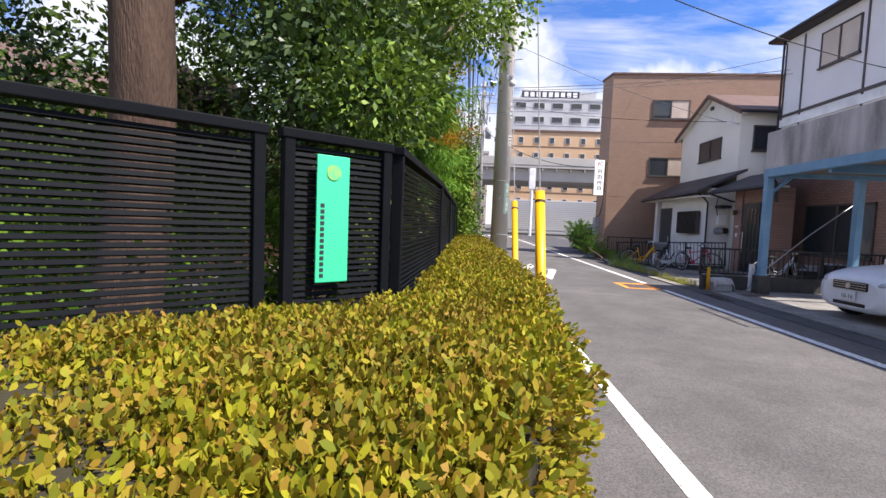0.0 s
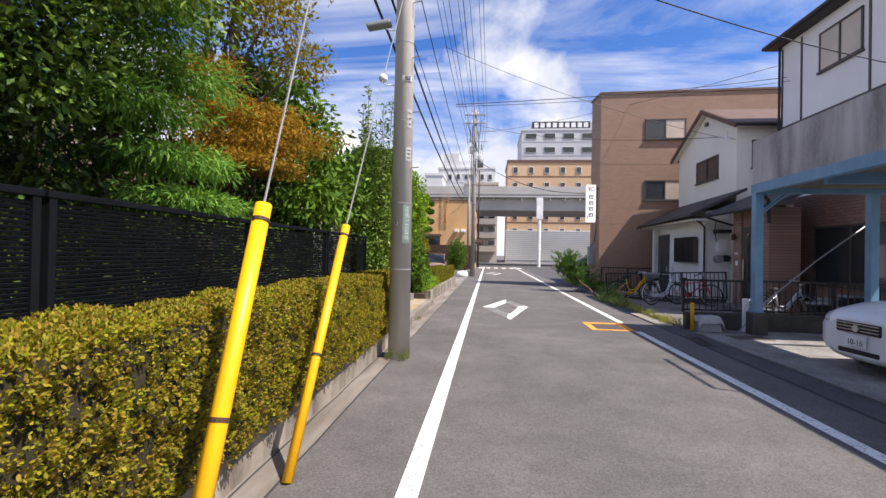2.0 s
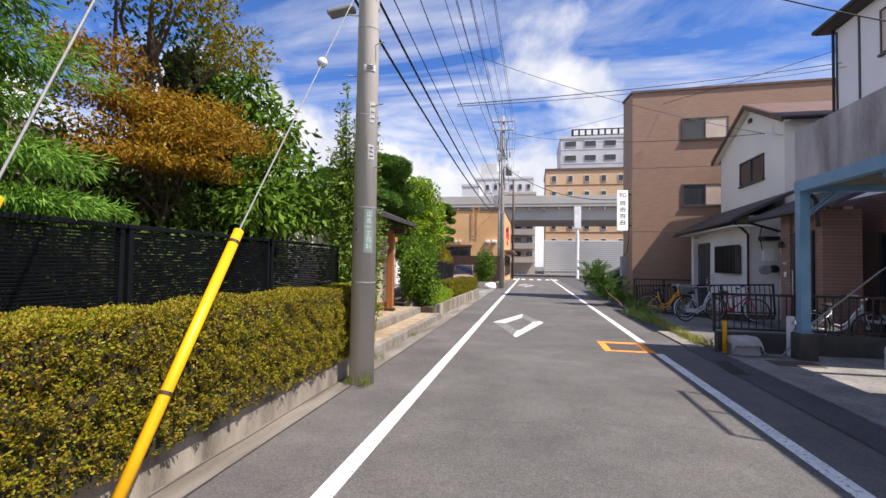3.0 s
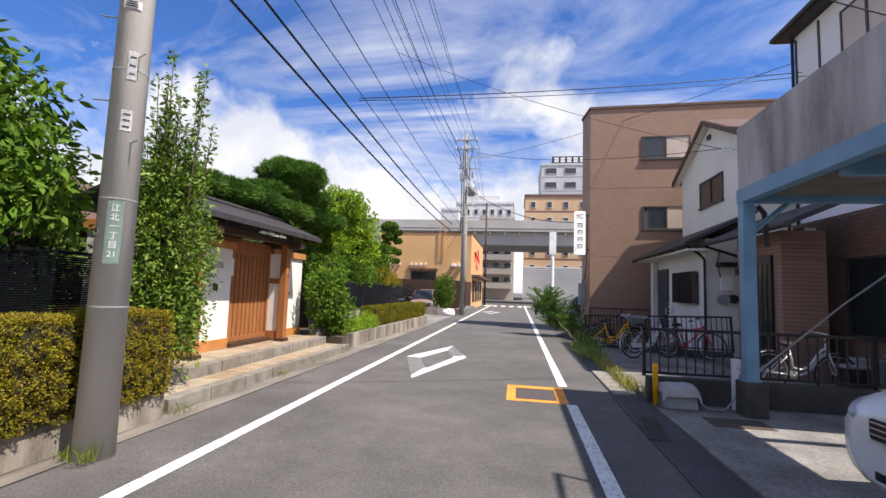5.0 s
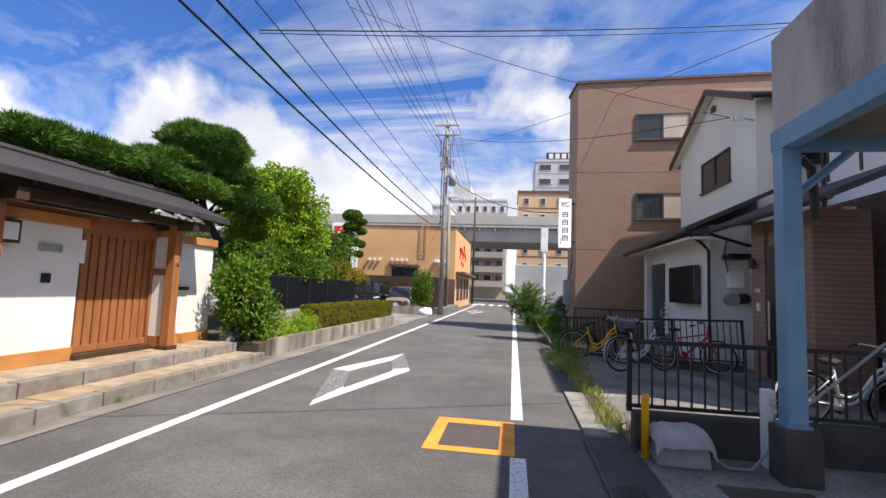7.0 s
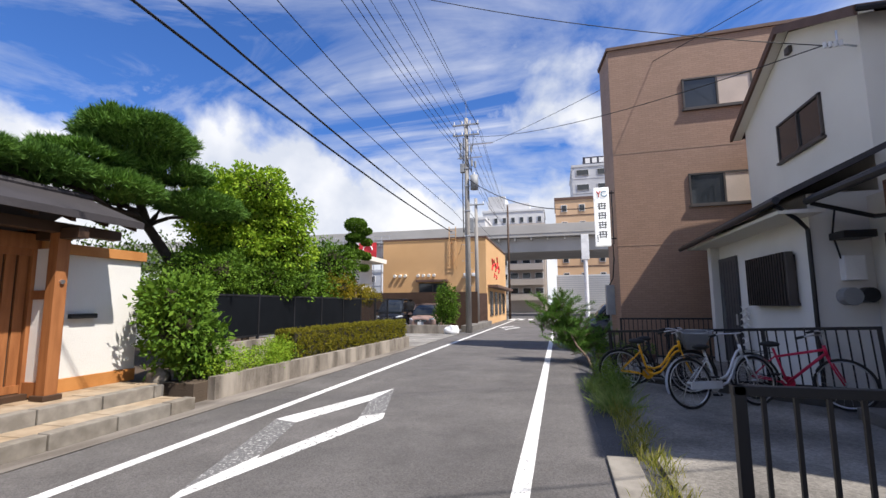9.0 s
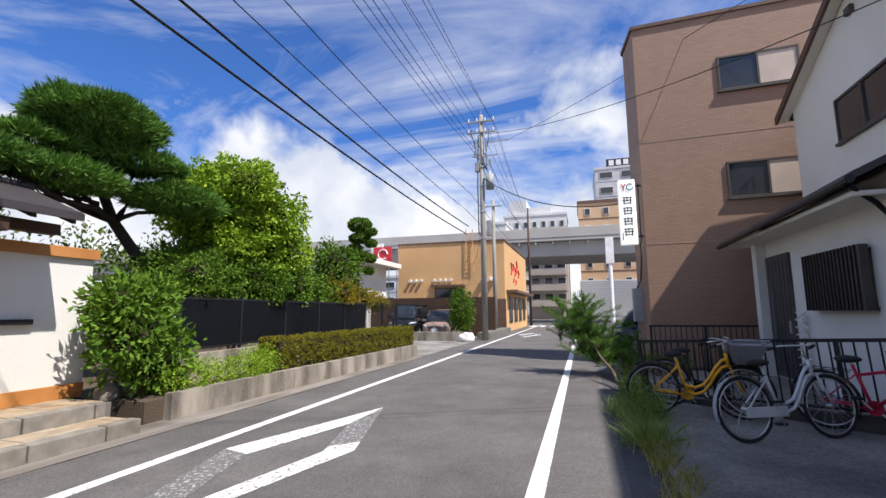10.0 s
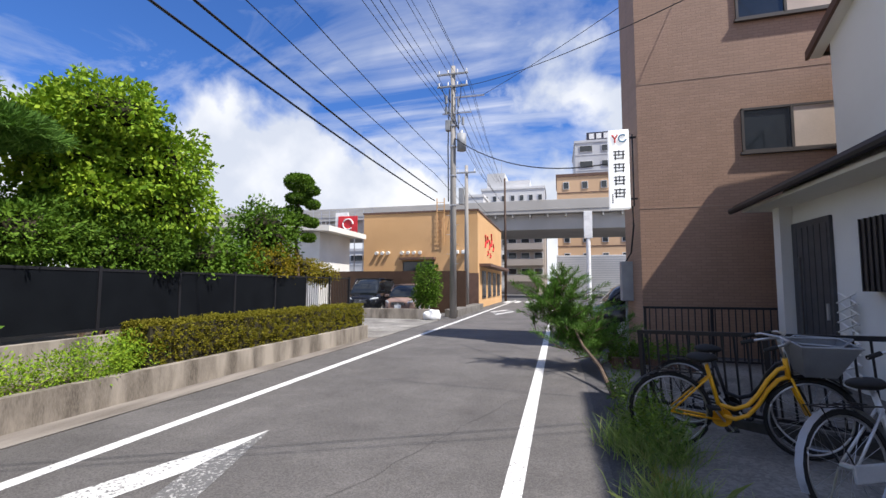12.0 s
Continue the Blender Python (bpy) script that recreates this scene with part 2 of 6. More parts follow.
GREYBOX = mat("grey_box", (0.3, 0.31, 0.32), 0.55, scale=3, bump=0.05)
TAN = mat("tan_render", (0.62, 0.37, 0.17), 0.85, (0.55, 0.32, 0.14), (0.68, 0.42, 0.21), 0.3, 40, 0.1)
HOTEL = mat("hotel_wall", (0.6, 0.4, 0.24), 0.85, (0.54, 0.35, 0.2), (0.65, 0.44, 0.28), 0.1, 10, 0.1)
FARGREY = mat("far_grey_wall", (0.5, 0.51, 0.53), 0.85, scale=0.1, fine=5, bump=0.05)
FARWHITE = mat("far_white_wall", (0.62, 0.62, 0.62), 0.85, scale=0.1, fine=5, bump=0.05)
FARBEIGE = mat("far_beige_wall", (0.46, 0.4, 0.35), 0.85, scale=0.1, fine=5, bump=0.05)
VIAD = mat("viaduct_concrete", (0.45, 0.43, 0.4), 0.85, (0.36, 0.345, 0.32), (0.52, 0.5, 0.47), 0.25, 20, 0.1)
MINT = mat("mint_board", (0.045, 0.66, 0.32), 0.5, scale=2, bump=0.02)
RED = mat("red_paint", (0.6, 0.03, 0.04), 0.5, bump=0.02)
BARK = mat("bark", (0.13, 0.085, 0.06), 0.9, (0.06, 0.04, 0.03), (0.2, 0.14, 0.1), 5, 40, 0.8, stretch=(3, 3, 0.6))
CARWHITE = mat("car_white", (0.78, 0.79, 0.8), 0.18, spec=0.6, scale=1, bump=0)
CARBLACK = mat("car_black", (0.012, 0.013, 0.016), 0.15, spec=0.6, scale=1, bump=0)
CARBEIGE = mat("car_beige", (0.3, 0.2, 0.16), 0.2, spec=0.6, scale=1, bump=0)
CARGLASS = mat("car_glass", (0.02, 0.024, 0.028), 0.05, spec=0.7, bump=0)
INK = mat("dark_ink", (0.03, 0.03, 0.05), 0.6, bump=0)
L_HEDGE = mat("hedge_leaves", (0.2, 0.19, 0.02), 0.6, (0.2, 0.085, 0.045), island=[(0.111, 0.161, 0.012), (0.222, 0.248, 0.013), (0.36, 0.34, 0.016), (0.33, 0.2, 0.03), (0.33, 0.33, 0.016)], scale=4.5, bump=0, spec=0.12, leaf=0.22)
L_HEDGE2 = mat("hedge_leaves_brown", (0.18, 0.14, 0.02), 0.65, (0.1, 0.08, 0.02), island=[(0.112, 0.134, 0.015), (0.25, 0.226, 0.019), (0.2, 0.18, 0.019), (0.3, 0.27, 0.025)], scale=1.2, bump=0, spec=0.12, leaf=0.22)
L_DARK = mat("dark_leaves", (0.03, 0.06, 0.02), 0.65, (0.015, 0.03, 0.012), island=[(0.052, 0.095, 0.019), (0.093, 0.157, 0.03), (0.157, 0.231, 0.048), (0.078, 0.126, 0.027)], scale=1, bump=0, spec=0.12, leaf=0.22)
L_MID = mat("green_leaves", (0.07, 0.15, 0.025), 0.65, (0.03, 0.07, 0.015), island=[(0.053, 0.114, 0.013), (0.111, 0.216, 0.021), (0.178, 0.297, 0.034), (0.089, 0.175, 0.016)], scale=1, bump=0, spec=0.12, leaf=0.22)
L_GLOSS = mat("glossy_leaves", (0.03, 0.06, 0.015), 0.4, (0.02, 0.04, 0.01), island=[(0.025, 0.055, 0.014), (0.045, 0.085, 0.02), (0.1, 0.16, 0.04), (0.035, 0.07, 0.016)], scale=1, bump=0, spec=0.3, leaf=0.15)
L_FRESH = mat("fresh_leaves", (0.1, 0.18, 0.025), 0.5, (0.05, 0.1, 0.015), island=[(0.06, 0.12, 0.016), (0.11, 0.2, 0.026), (0.3, 0.42, 0.07), (0.085, 0.16, 0.02)], scale=1, bump=0, spec=0.2, leaf=0.22)
L_BRIGHT = mat("bright_leaves", (0.14, 0.23, 0.025), 0.65, (0.06, 0.12, 0.015), island=[(0.116, 0.229, 0.02), (0.265, 0.427, 0.034), (0.398, 0.524, 0.045), (0.183, 0.328, 0.023)], scale=1, bump=0, spec=0.12, leaf=0.22)
L_FEATHER = mat("feathery_leaves", (0.09, 0.2, 0.05), 0.65, (0.04, 0.09, 0.025), island=[(0.107, 0.241, 0.037), (0.199, 0.396, 0.062), (0.288, 0.498, 0.084)], scale=1, bump=0, spec=0.12, leaf=0.4)
L_MAPLE = mat("maple_leaves", (0.25, 0.1, 0.015), 0.65, (0.1, 0.045, 0.01), island=[(0.2, 0.12, 0.02), (0.46, 0.235, 0.023), (0.56, 0.33, 0.035), (0.25, 0.22, 0.03)], scale=1, bump=0, spec=0.12, leaf=0.4)
L_OLIVE = mat("olive_leaves", (0.16, 0.15, 0.02), 0.65, (0.07, 0.07, 0.012), island=[(0.127, 0.143, 0.016), (0.317, 0.254, 0.028), (0.444, 0.317, 0.028), (0.191, 0.206, 0.021)], scale=1, bump=0, spec=0.12, leaf=0.4)
L_PINE = mat("pine_needles", (0.07, 0.14, 0.03), 0.65, (0.03, 0.065, 0.02), island=[(0.06, 0.14, 0.025), (0.12, 0.245, 0.04), (0.18, 0.33, 0.06)], scale=1, bump=0, spec=0.12, leaf=0.15)
L_GRASS = mat("grass_blades", (0.2, 0.24, 0.05), 0.65, (0.12, 0.15, 0.03), island=[(0.1, 0.17, 0.03), (0.2, 0.25, 0.05), (0.35, 0.32, 0.1)], scale=1, bump=0, spec=0.12, leaf=0.35)
# near-black fill for hedge and crown cores; inner shade put into the colour
CORE = mat("dark_core_fill", (0.035, 0.03, 0.015), 0.95, scale=8, bump=0.3)
TWIG = mat("twigs", (0.1, 0.07, 0.05), 0.9, scale=8, bump=0.2)


# ---- mesh helpers ----
def finish(name, bm, material):
    me = bpy.data.meshes.new(name)
    bm.to_mesh(me)
    bm.free()
    me.materials.append(material)
    return me


def part(name, bm, material, parent=None, label="", smooth=False):
    me = finish(name, bm, material)
    if smooth:
        me.shade_smooth()
        for f in me.polygons:
            if len(f.vertices) > 4:
                f.use_smooth = False
    ob = new(name, me)
    if parent:
        ob.parent = parent
    if label:
        ob["label"] = label
    return ob


def thing(name, label, category, group="", kind="", at=(0, 0, 0), rz=0):
    ob = tagged(new(name), label, category, group, kind)
    ob.matrix_basis = pose(*at, 0, 0, rz)
    return ob


def box(x0, x1, y0, y1, z0, z1, bevel=0.0, bm=None, m=None):
    bm = bm or bmesh.new()
    r = bmesh.ops.create_cube(bm, size=1, matrix=Matrix.LocRotScale(((x0 + x1) / 2, (y0 + y1) / 2, (z0 + z1) / 2), None, (abs(x1 - x0), abs(y1 - y0), abs(z1 - z0))))
    if bevel:
        bmesh.ops.bevel(bm, geom=list({e for v in r["verts"] for e in v.link_edges}), offset=bevel, segments=2, affect="EDGES", profile=0.6)
    if m:
        bmesh.ops.transform(bm, matrix=m, verts=bm.verts)
    return bm


def prism(pts, z0, z1, bm=None):
    """A solid with the outline pts (x, y) from z0 to z1."""
    bm = bm or bmesh.new()
    lo, hi = [bm.verts.new((x, y, z0)) for x, y in pts], [bm.verts.new((x, y, z1)) for x, y in pts]
    k = len(pts)
    bm.faces.new(hi)
    bm.faces.new(lo[::-1])
    for i in range(k):
        bm.faces.new((lo[i], lo[(i + 1) % k], hi[(i + 1) % k], hi[i]))
    bmesh.ops.recalc_face_normals(bm, faces=bm.faces)
    return bm


def slab(quad, thick, bm=None):
    """A sloped plate: four corners and a thickness downwards."""
    bm = bm or bmesh.new()
    hi = [bm.verts.new(p) for p in quad]
    lo = [bm.verts.new((p[0], p[1], p[2] - thick)) for p in quad]
    bm.faces.new(hi)
    bm.faces.new(lo[::-1])
    for i in range(len(quad)):
        j = (i + 1) % len(quad)
        bm.faces.new((lo[i], lo[j], hi[j], hi[i]))
    bmesh.ops.recalc_face_normals(bm, faces=bm.faces)
    return bm


def tube(pts, r, seg=8, bm=None, r1=None, closed=False):
    bm = bm or bmesh.new()
    pts = [Vector(p) for p in pts]
    n = len(pts)
    rings = []
    for i, p in enumerate(pts):
        a, b = (pts[i - 1], pts[(i + 1) % n]) if closed else (pts[max(0, i - 1)], pts[min(n - 1, i + 1)])
        d = (b - a).normalized()
        up = Vector((0, 0, 1)) if abs(d.z) < 0.95 else Vector((1, 0, 0))
        u = d.cross(up).normalized()
        v = d.cross(u)
        rr = r if r1 is None else r + (r1 - r) * i / (n - 1)
        rings.append([bm.verts.new(p + rr * (math.cos(t) * u + math.sin(t) * v)) for t in (2 * math.pi * k / seg for k in range(seg))])
    m = n if closed else n - 1
    for i in range(m):
        A, B = rings[i], rings[(i + 1) % n]
        for k in range(seg):
            bm.faces.new((A[k], A[(k + 1) % seg], B[(k + 1) % seg], B[k]))
    if not closed:
        bm.faces.new(rings[0][::-1])
        bm.faces.new(rings[-1])
    bmesh.ops.recalc_face_normals(bm, faces=bm.faces)
    return bm


def setting(name, bm, material, label="", category=""):
    ob = part(name, bm, material)
    return tagged(ob, label, category or name.rstrip("_0123456789").split("_")[0], kind="structure")


def window(parent, axis, u0, u1, z0, z1, w, out, sashes=2, frost=None, frame=FRAME, sill=True, name="window"):
    """A sliding window in a wall: axis 'x' means the wall is at x = w and u runs along y; out is the outward sign."""
    def bx(a, b, c, d, e, f, bev=0.0):
        return box(e, f, a, b, c, d, bev) if axis == "x" else box(a, b, e, f, c, d, bev)
    ff = w + out * 0.05
    bm = bmesh.new()
    for a, b, c, d in ((u0, u1, z0, z0 + 0.05), (u0, u1, z1 - 0.05, z1), (u0, u0 + 0.05, z0, z1), (u1 - 0.05, u1, z0, z1), ((u0 + u1) / 2 - 0.025, (u0 + u1) / 2 + 0.025, z0, z1)):
        t = bx(a, b, c, d, w - out * 0.06, ff)
        me = bpy.data.meshes.new("t")
        t.to_mesh(me)
        t.free()
        bm.from_mesh(me)
        bpy.data.meshes.remove(me)
    win = part(name, bm, frame, parent)
    mid = (u0 + u1) / 2
    for i, (a, b) in enumerate(((u0 + 0.04, mid), (mid, u1 - 0.04))):
        g = GLASS_L if frost and i in frost else GLASS
        part("pane", bx(a, b, z0 + 0.04, z1 - 0.04, w + out * 0.006, w + out * (0.016 + 0.012 * i)), g, win)
    if sill:
        part("sill", bx(u0 - 0.04, u1 + 0.04, z0 - 0.05, z0, w, w + out * 0.09), frame, win)
    return win


# ---- leaves ----
rng = np.random.default_rng(7)


def leaf_mesh(name, centres, normals, size, material, aspect=0.5, jitter=0.9, droop=0.0, oval=False):
    """One mesh of many small folded leaves at centres, turned about normals."""
    n = len(centres)
    d = normals + jitter * rng.normal(size=(n, 3))
    d[:, 2] -= droop
    d /= np.linalg.norm(d, axis=1)[:, None] + 1e-9
    s = rng.normal(size=(n, 3))
    s -= (s * d).sum(1)[:, None] * d
    s /= np.linalg.norm(s, axis=1)[:, None] + 1e-9
    ln = size * rng.uniform(0.65, 1.35, n)[:, None]
    up = np.cross(d, s)
    a = centres
    b = centres + d * ln * 0.5 + s * ln * aspect * 0.5 + up * ln * 0.08
    c = centres + d * ln
    e = centres + d * ln * 0.5 - s * ln * aspect * 0.5 + up * ln * 0.08
    if oval:
        w1, w2 = s * ln * aspect * 0.42, s * ln * aspect * 0.46
        ring = [a, centres + d * ln * 0.3 - w1 + up * ln * 0.05, centres + d * ln * 0.72 - w2 + up * ln * 0.08, c, centres + d * ln * 0.72 + w2 + up * ln * 0.08, centres + d * ln * 0.3 + w1 + up * ln * 0.05]
    else:
        ring = [a, b, c, e]
    k = len(ring)
    v = np.stack(ring, 1).reshape(-1, 3)
    me = bpy.data.meshes.new(name)
    me.vertices.add(k * n)
    me.vertices.foreach_set("co", v.astype(np.float32).ravel())
    me.loops.add(k * n)
    me.loops.foreach_set("vertex_index", np.arange(k * n, dtype=np.int32))
    me.polygons.add(n)
    me.polygons.foreach_set("loop_start", np.arange(0, k * n, k, dtype=np.int32))
    me.materials.append(material)
    me.update(calc_edges=True)
    return me


def blob_points(blobs, n, shell=0.55, rough=0.25):
    """n points in the outer shells of ellipsoids (centre, radii), with lumpy outlines, and their outward normals."""
    vol = np.array([r[0] * r[1] + r[1] * r[2] + r[0] * r[2] for _, r in blobs])
    pick = rng.choice(len(blobs), n, p=vol / vol.sum())
    c = np.array([b[0] for b in blobs], float)[pick]
    r = np.array([b[1] for b in blobs], float)[pick]
    d = rng.normal(size=(n, 3))
    d /= np.linalg.norm(d, axis=1)[:, None]
    lump = 1 + rough * (np.sin(5.1 * d[:, 0] + 3 * pick) * np.sin(4.3 * d[:, 1] + pick) + 0.6 * np.sin(9.7 * d[:, 2] + 2.2 * pick) * np.cos(8.3 * d[:, 0]))
    k = (shell + (1 - shell) * rng.random(n) ** 0.6) * lump
    return c + d * r * k[:, None], d


def limb(a, b, r0, r1, sway=0.15, n=6, seg=8, bm=None):
    a, b = Vector(a), Vector(b)
    k = (b - a).length
    pts = [a.lerp(b, i / (n - 1)) + Vector((random.uniform(-1, 1), random.uniform(-1, 1), 0)) * sway * k * 0.3 * math.sin(math.pi * i / (n - 1)) for i in range(n)]
    return tube(pts, r0, seg, bm, r1)


def tree(name, label, base, trunk_top, r, blobs, n, size, material, shell=0.5, aspect=0.5, droop=0.0, rough=0.3, trunk_mat=None, category="tree", jitter=0.9, core=0.0):
    t = thing(name, label, category, at=base)
    o = Vector(base)
    bm = limb((0, 0, 0), Vector(trunk_top) - o, r, r * 0.6)
    for c, rad in blobs[:9]:
        limb((Vector(trunk_top) - o) * 0.75, Vector(c) - o, r * 0.45, r * 0.12, 0.3, 5, 6, bm)
    part("trunk", bm, trunk_mat or BARK, t, smooth=True)
    # solid dark lumps added inside the crown to block light and darken gaps
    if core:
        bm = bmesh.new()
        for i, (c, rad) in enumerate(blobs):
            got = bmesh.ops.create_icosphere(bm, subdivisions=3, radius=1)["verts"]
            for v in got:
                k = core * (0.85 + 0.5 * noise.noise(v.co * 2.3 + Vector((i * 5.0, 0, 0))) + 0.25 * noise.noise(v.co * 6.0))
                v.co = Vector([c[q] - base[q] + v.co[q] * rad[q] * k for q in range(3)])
        part("twig_mass", bm, CORE, t, "solid dark lumps inside the crown that block light")
    p, d = blob_points(blobs, n, shell, rough)
    ob = new("crown", leaf_mesh("crown", p - np.array(base), d, size, material, aspect, jitter, droop))
    ob.parent = t
    return t

# ---- ground and road ----
setting("ground", box(-400, 400, -400, 500, -0.6, -0.012), GROUND, "flat dusty grey ground reaching the horizon")
setting("road", box(-0.9, 4.5, -40, 62, -0.3, 0.0), ASPHALT, "worn dark grey asphalt road with fine grain")
setting("road_crossing", box(-70, 70, 62, 76, -0.3, 0.001), ASPHALT_B, "dark asphalt cross street below the viaduct", "road")
gut = setting("pavement_gutter", box(-1.6, -0.9, -40, 33.4, -0.3, 0.008), GUTTER, "stained concrete gutter strip beside the asphalt", "gutter")
setting("pavement_right", box(4.5, 10, -40, 62, -0.3, 0.004), ASPHALT_B, "dark asphalt verge in shade beside the houses", "pavement")
setting("pavement_apron", box(4.95, 9.0, 13.1, 24.6, -0.3, 0.05), FORECOURT, "old stained concrete forecourt before the house", "forecourt")
setting("pavement_carport", box(4.95, 12.0, 2.0, 12.9, -0.3, 0.03), APRON, "old concrete carport floor", "forecourt")
setting("pavement_driveway", box(-9, -0.92, 26.6, 33.6, -0.3, 0.014), APRON, "pale concrete driveway off the road", "driveway")


def strip(name, quads, material, label, category, z=0.004):
    bm = bmesh.new()
    for q in quads:
        f = [bm.verts.new((x, y, z)) for x, y in q]
        bm.faces.new(f)
    bmesh.ops.recalc_face_normals(bm, faces=bm.faces)
    for f in bm.faces:
        if f.normal.z < 0:
            f.normal_flip()
    return tagged(part(name, bm, material), label, category, kind="structure")


def rect(x0, x1, y0, y1):
    return [(x0, y0), (x1, y0), (x1, y1), (x0, y1)]


strip("marking_left", [rect(-0.075, 0.075, -40, 60)], WHITE_LINE, "worn white edge line painted on the asphalt", "road marking")
strip("marking_right", [rect(3.675, 3.825, -40, 12.45), rect(3.675, 3.825, 13.75, 60)], WHITE_LINE, "worn white edge line painted on the asphalt", "road marking")
strip("marking_crossing", [rect(-0.6 + 0.9 * i, -0.15 + 0.9 * i, 54, 57.5) for i in range(6)], WHITE_LINE, "white zebra crossing bars at the junction", "road marking")
outer, inner = [(1.14, 18.6), (1.76, 16.48), (1.08, 13.62), (0.36, 16.15)], [(1.13, 17.5), (1.45, 16.35), (1.12, 14.7), (0.72, 16.05)]


def along(i, u, v):
    """The piece of the diamond's side i between the fractions u and v."""
    j = (i + 1) % 4
    o0, o1, n0, n1 = (Vector(q) for q in (outer[i], outer[j], inner[i], inner[j]))
    return [tuple(q) for q in (o0.lerp(o1, u), o0.lerp(o1, v), n0.lerp(n1, v), n0.lerp(n1, u))]


wear = ((WHITE_LINE, [along(1, 0.0, 0.1), along(1, 0.62, 1.0), along(3, 0.0, 0.22), along(3, 0.7, 1.0), along(2, 0.0, 0.1)]),
        (WHITE_WORN, [along(1, 0.1, 0.62), along(3, 0.22, 0.7), along(0, 0.85, 1.0)]),
        (WHITE_GHOST, [along(0, 0.0, 0.85), along(2, 0.1, 1.0)]))
for dx, dy in ((0, 0), (-0.1, 24)):
    for paint, quads in wear:
        strip("marking_diamond", [[(x + dx, y + dy) for x, y in q] for q in quads], paint, "worn white hollow diamond painted on the road", "road marking", 0.005)
strip("marking_hydrant", [rect(2.8, 3.72, 12.48, 12.62), rect(2.8, 3.72, 13.42, 13.62), rect(2.8, 2.94, 12.62, 13.42), rect(3.56, 3.72, 12.62, 13.42)], ORANGE, "orange painted frame round a dark cover in the road", "road marking")

# ---- buildings ----
BAND = mat("joint_sealant", (0.36, 0.25, 0.18), 0.7, scale=2, bump=0.05)
brown = thing("brown_apartment_house", "three-storey brown tiled apartment house with sliding windows", "building", at=(5.93, 25.28, 0), rz=-2.5)
part("wall", prism([(0, 0), (11, 0), (11, 7), (4.5, 7), (4.5, 2.2), (0.35, 2.2), (-0.2, 1.3)], -0.2, 9.62), TILE, brown, "brown tiled wall")
part("roof_coping", prism([(-0.04, -0.05), (11.05, -0.05), (11.05, 7.05), (4.45, 7.05), (4.45, 2.26), (0.3, 2.26), (-0.26, 1.3)], 9.62, 9.72), ROOF_R, brown)
for z in (3.25, 6.15):
    part("joint_band", box(0.02, 11, -0.006, 0.1, z, z + 0.014), BAND, brown)
for z0 in (4.38, 7.36):
    window(brown, "y", 2.08, 3.95, z0, z0 + 0.97, 0.0, -1, frost=(1,))
window(brown, "y", 4.9, 5.7, 1.2, 2.0, 0.0, -1)

cover = tagged(part("iron_cover", box(2.95, 3.55, 12.63, 13.41, -0.02, 0.003), mat("cover_iron", (0.09, 0.07, 0.065), 0.6, scale=8, fine=90, bump=0.5)), "dull brown iron cover inside the orange frame", "manhole cover")

SEAM = mat("seam_tar", (0.04, 0.038, 0.037), 0.9, scale=6, bump=0.2)
for k, (x, y0, y1) in enumerate(((-0.905, -20, 33), (4.46, -10, 13.2), (-1.13, 1, 10.3))):
    bm = bmesh.new()
    n = 120
    pts = [(x + 0.012 * noise.noise((0, y0 + (y1 - y0) * i / n * 1.7, k)), y0 + (y1 - y0) * i / n) for i in range(n + 1)]
    lo, hi = [bm.verts.new((p[0] - 0.009, p[1], 0.0085)) for p in pts], [bm.verts.new((p[0] + 0.009, p[1], 0.0085)) for p in pts]
    for i in range(n):
        bm.faces.new((lo[i], hi[i], hi[i + 1], lo[i + 1]))
    tagged(part("pavement_seam", bm, SEAM), "dark tarred seam between asphalt and concrete", "seam", kind="structure")
for k, (x0, y0, x1, y1) in enumerate(((0.3, 8.0, 3.4, 8.4), (2.2, 16.5, 3.5, 20.5))):
    bm = bmesh.new()
    pts = [Vector((x0 + (x1 - x0) * i / 60 + 0.09 * noise.noise((i * 0.13, k, 0)), y0 + (y1 - y0) * i / 60 + 0.09 * noise.noise((i * 0.13, k, 5)), 0.0035)) for i in range(61)]
    d = Vector((y0 - y1, x1 - x0, 0)).normalized() * 0.002
    lo, hi = [bm.verts.new(p - d) for p in pts], [bm.verts.new(p + d) for p in pts]
    for i in range(60):
        bm.faces.new((lo[i], hi[i], hi[i + 1], lo[i + 1]))
    for f in bm.faces:
        if f.normal.z < 0:
            f.normal_flip()
    tagged(part("road_crack", bm, SEAM), "fine dark crack across the asphalt", "crack", kind="structure")
DOOR_D = mat("dark_door", (0.05, 0.052, 0.057), 0.45, (0.03, 0.03, 0.034), scale=6, bump=0.1)
# dark mottled concrete for bases and low walls
BLOCK_D = mat("dark_block", (0.075, 0.07, 0.064), 0.9, (0.035, 0.035, 0.03), scale=5, bump=0.5)
part("downpipe", tube([(-0.12, 1.25, 0), (-0.12, 1.25, 3.5), (-0.2, 1.2, 3.8)], 0.03), BLACK, brown)

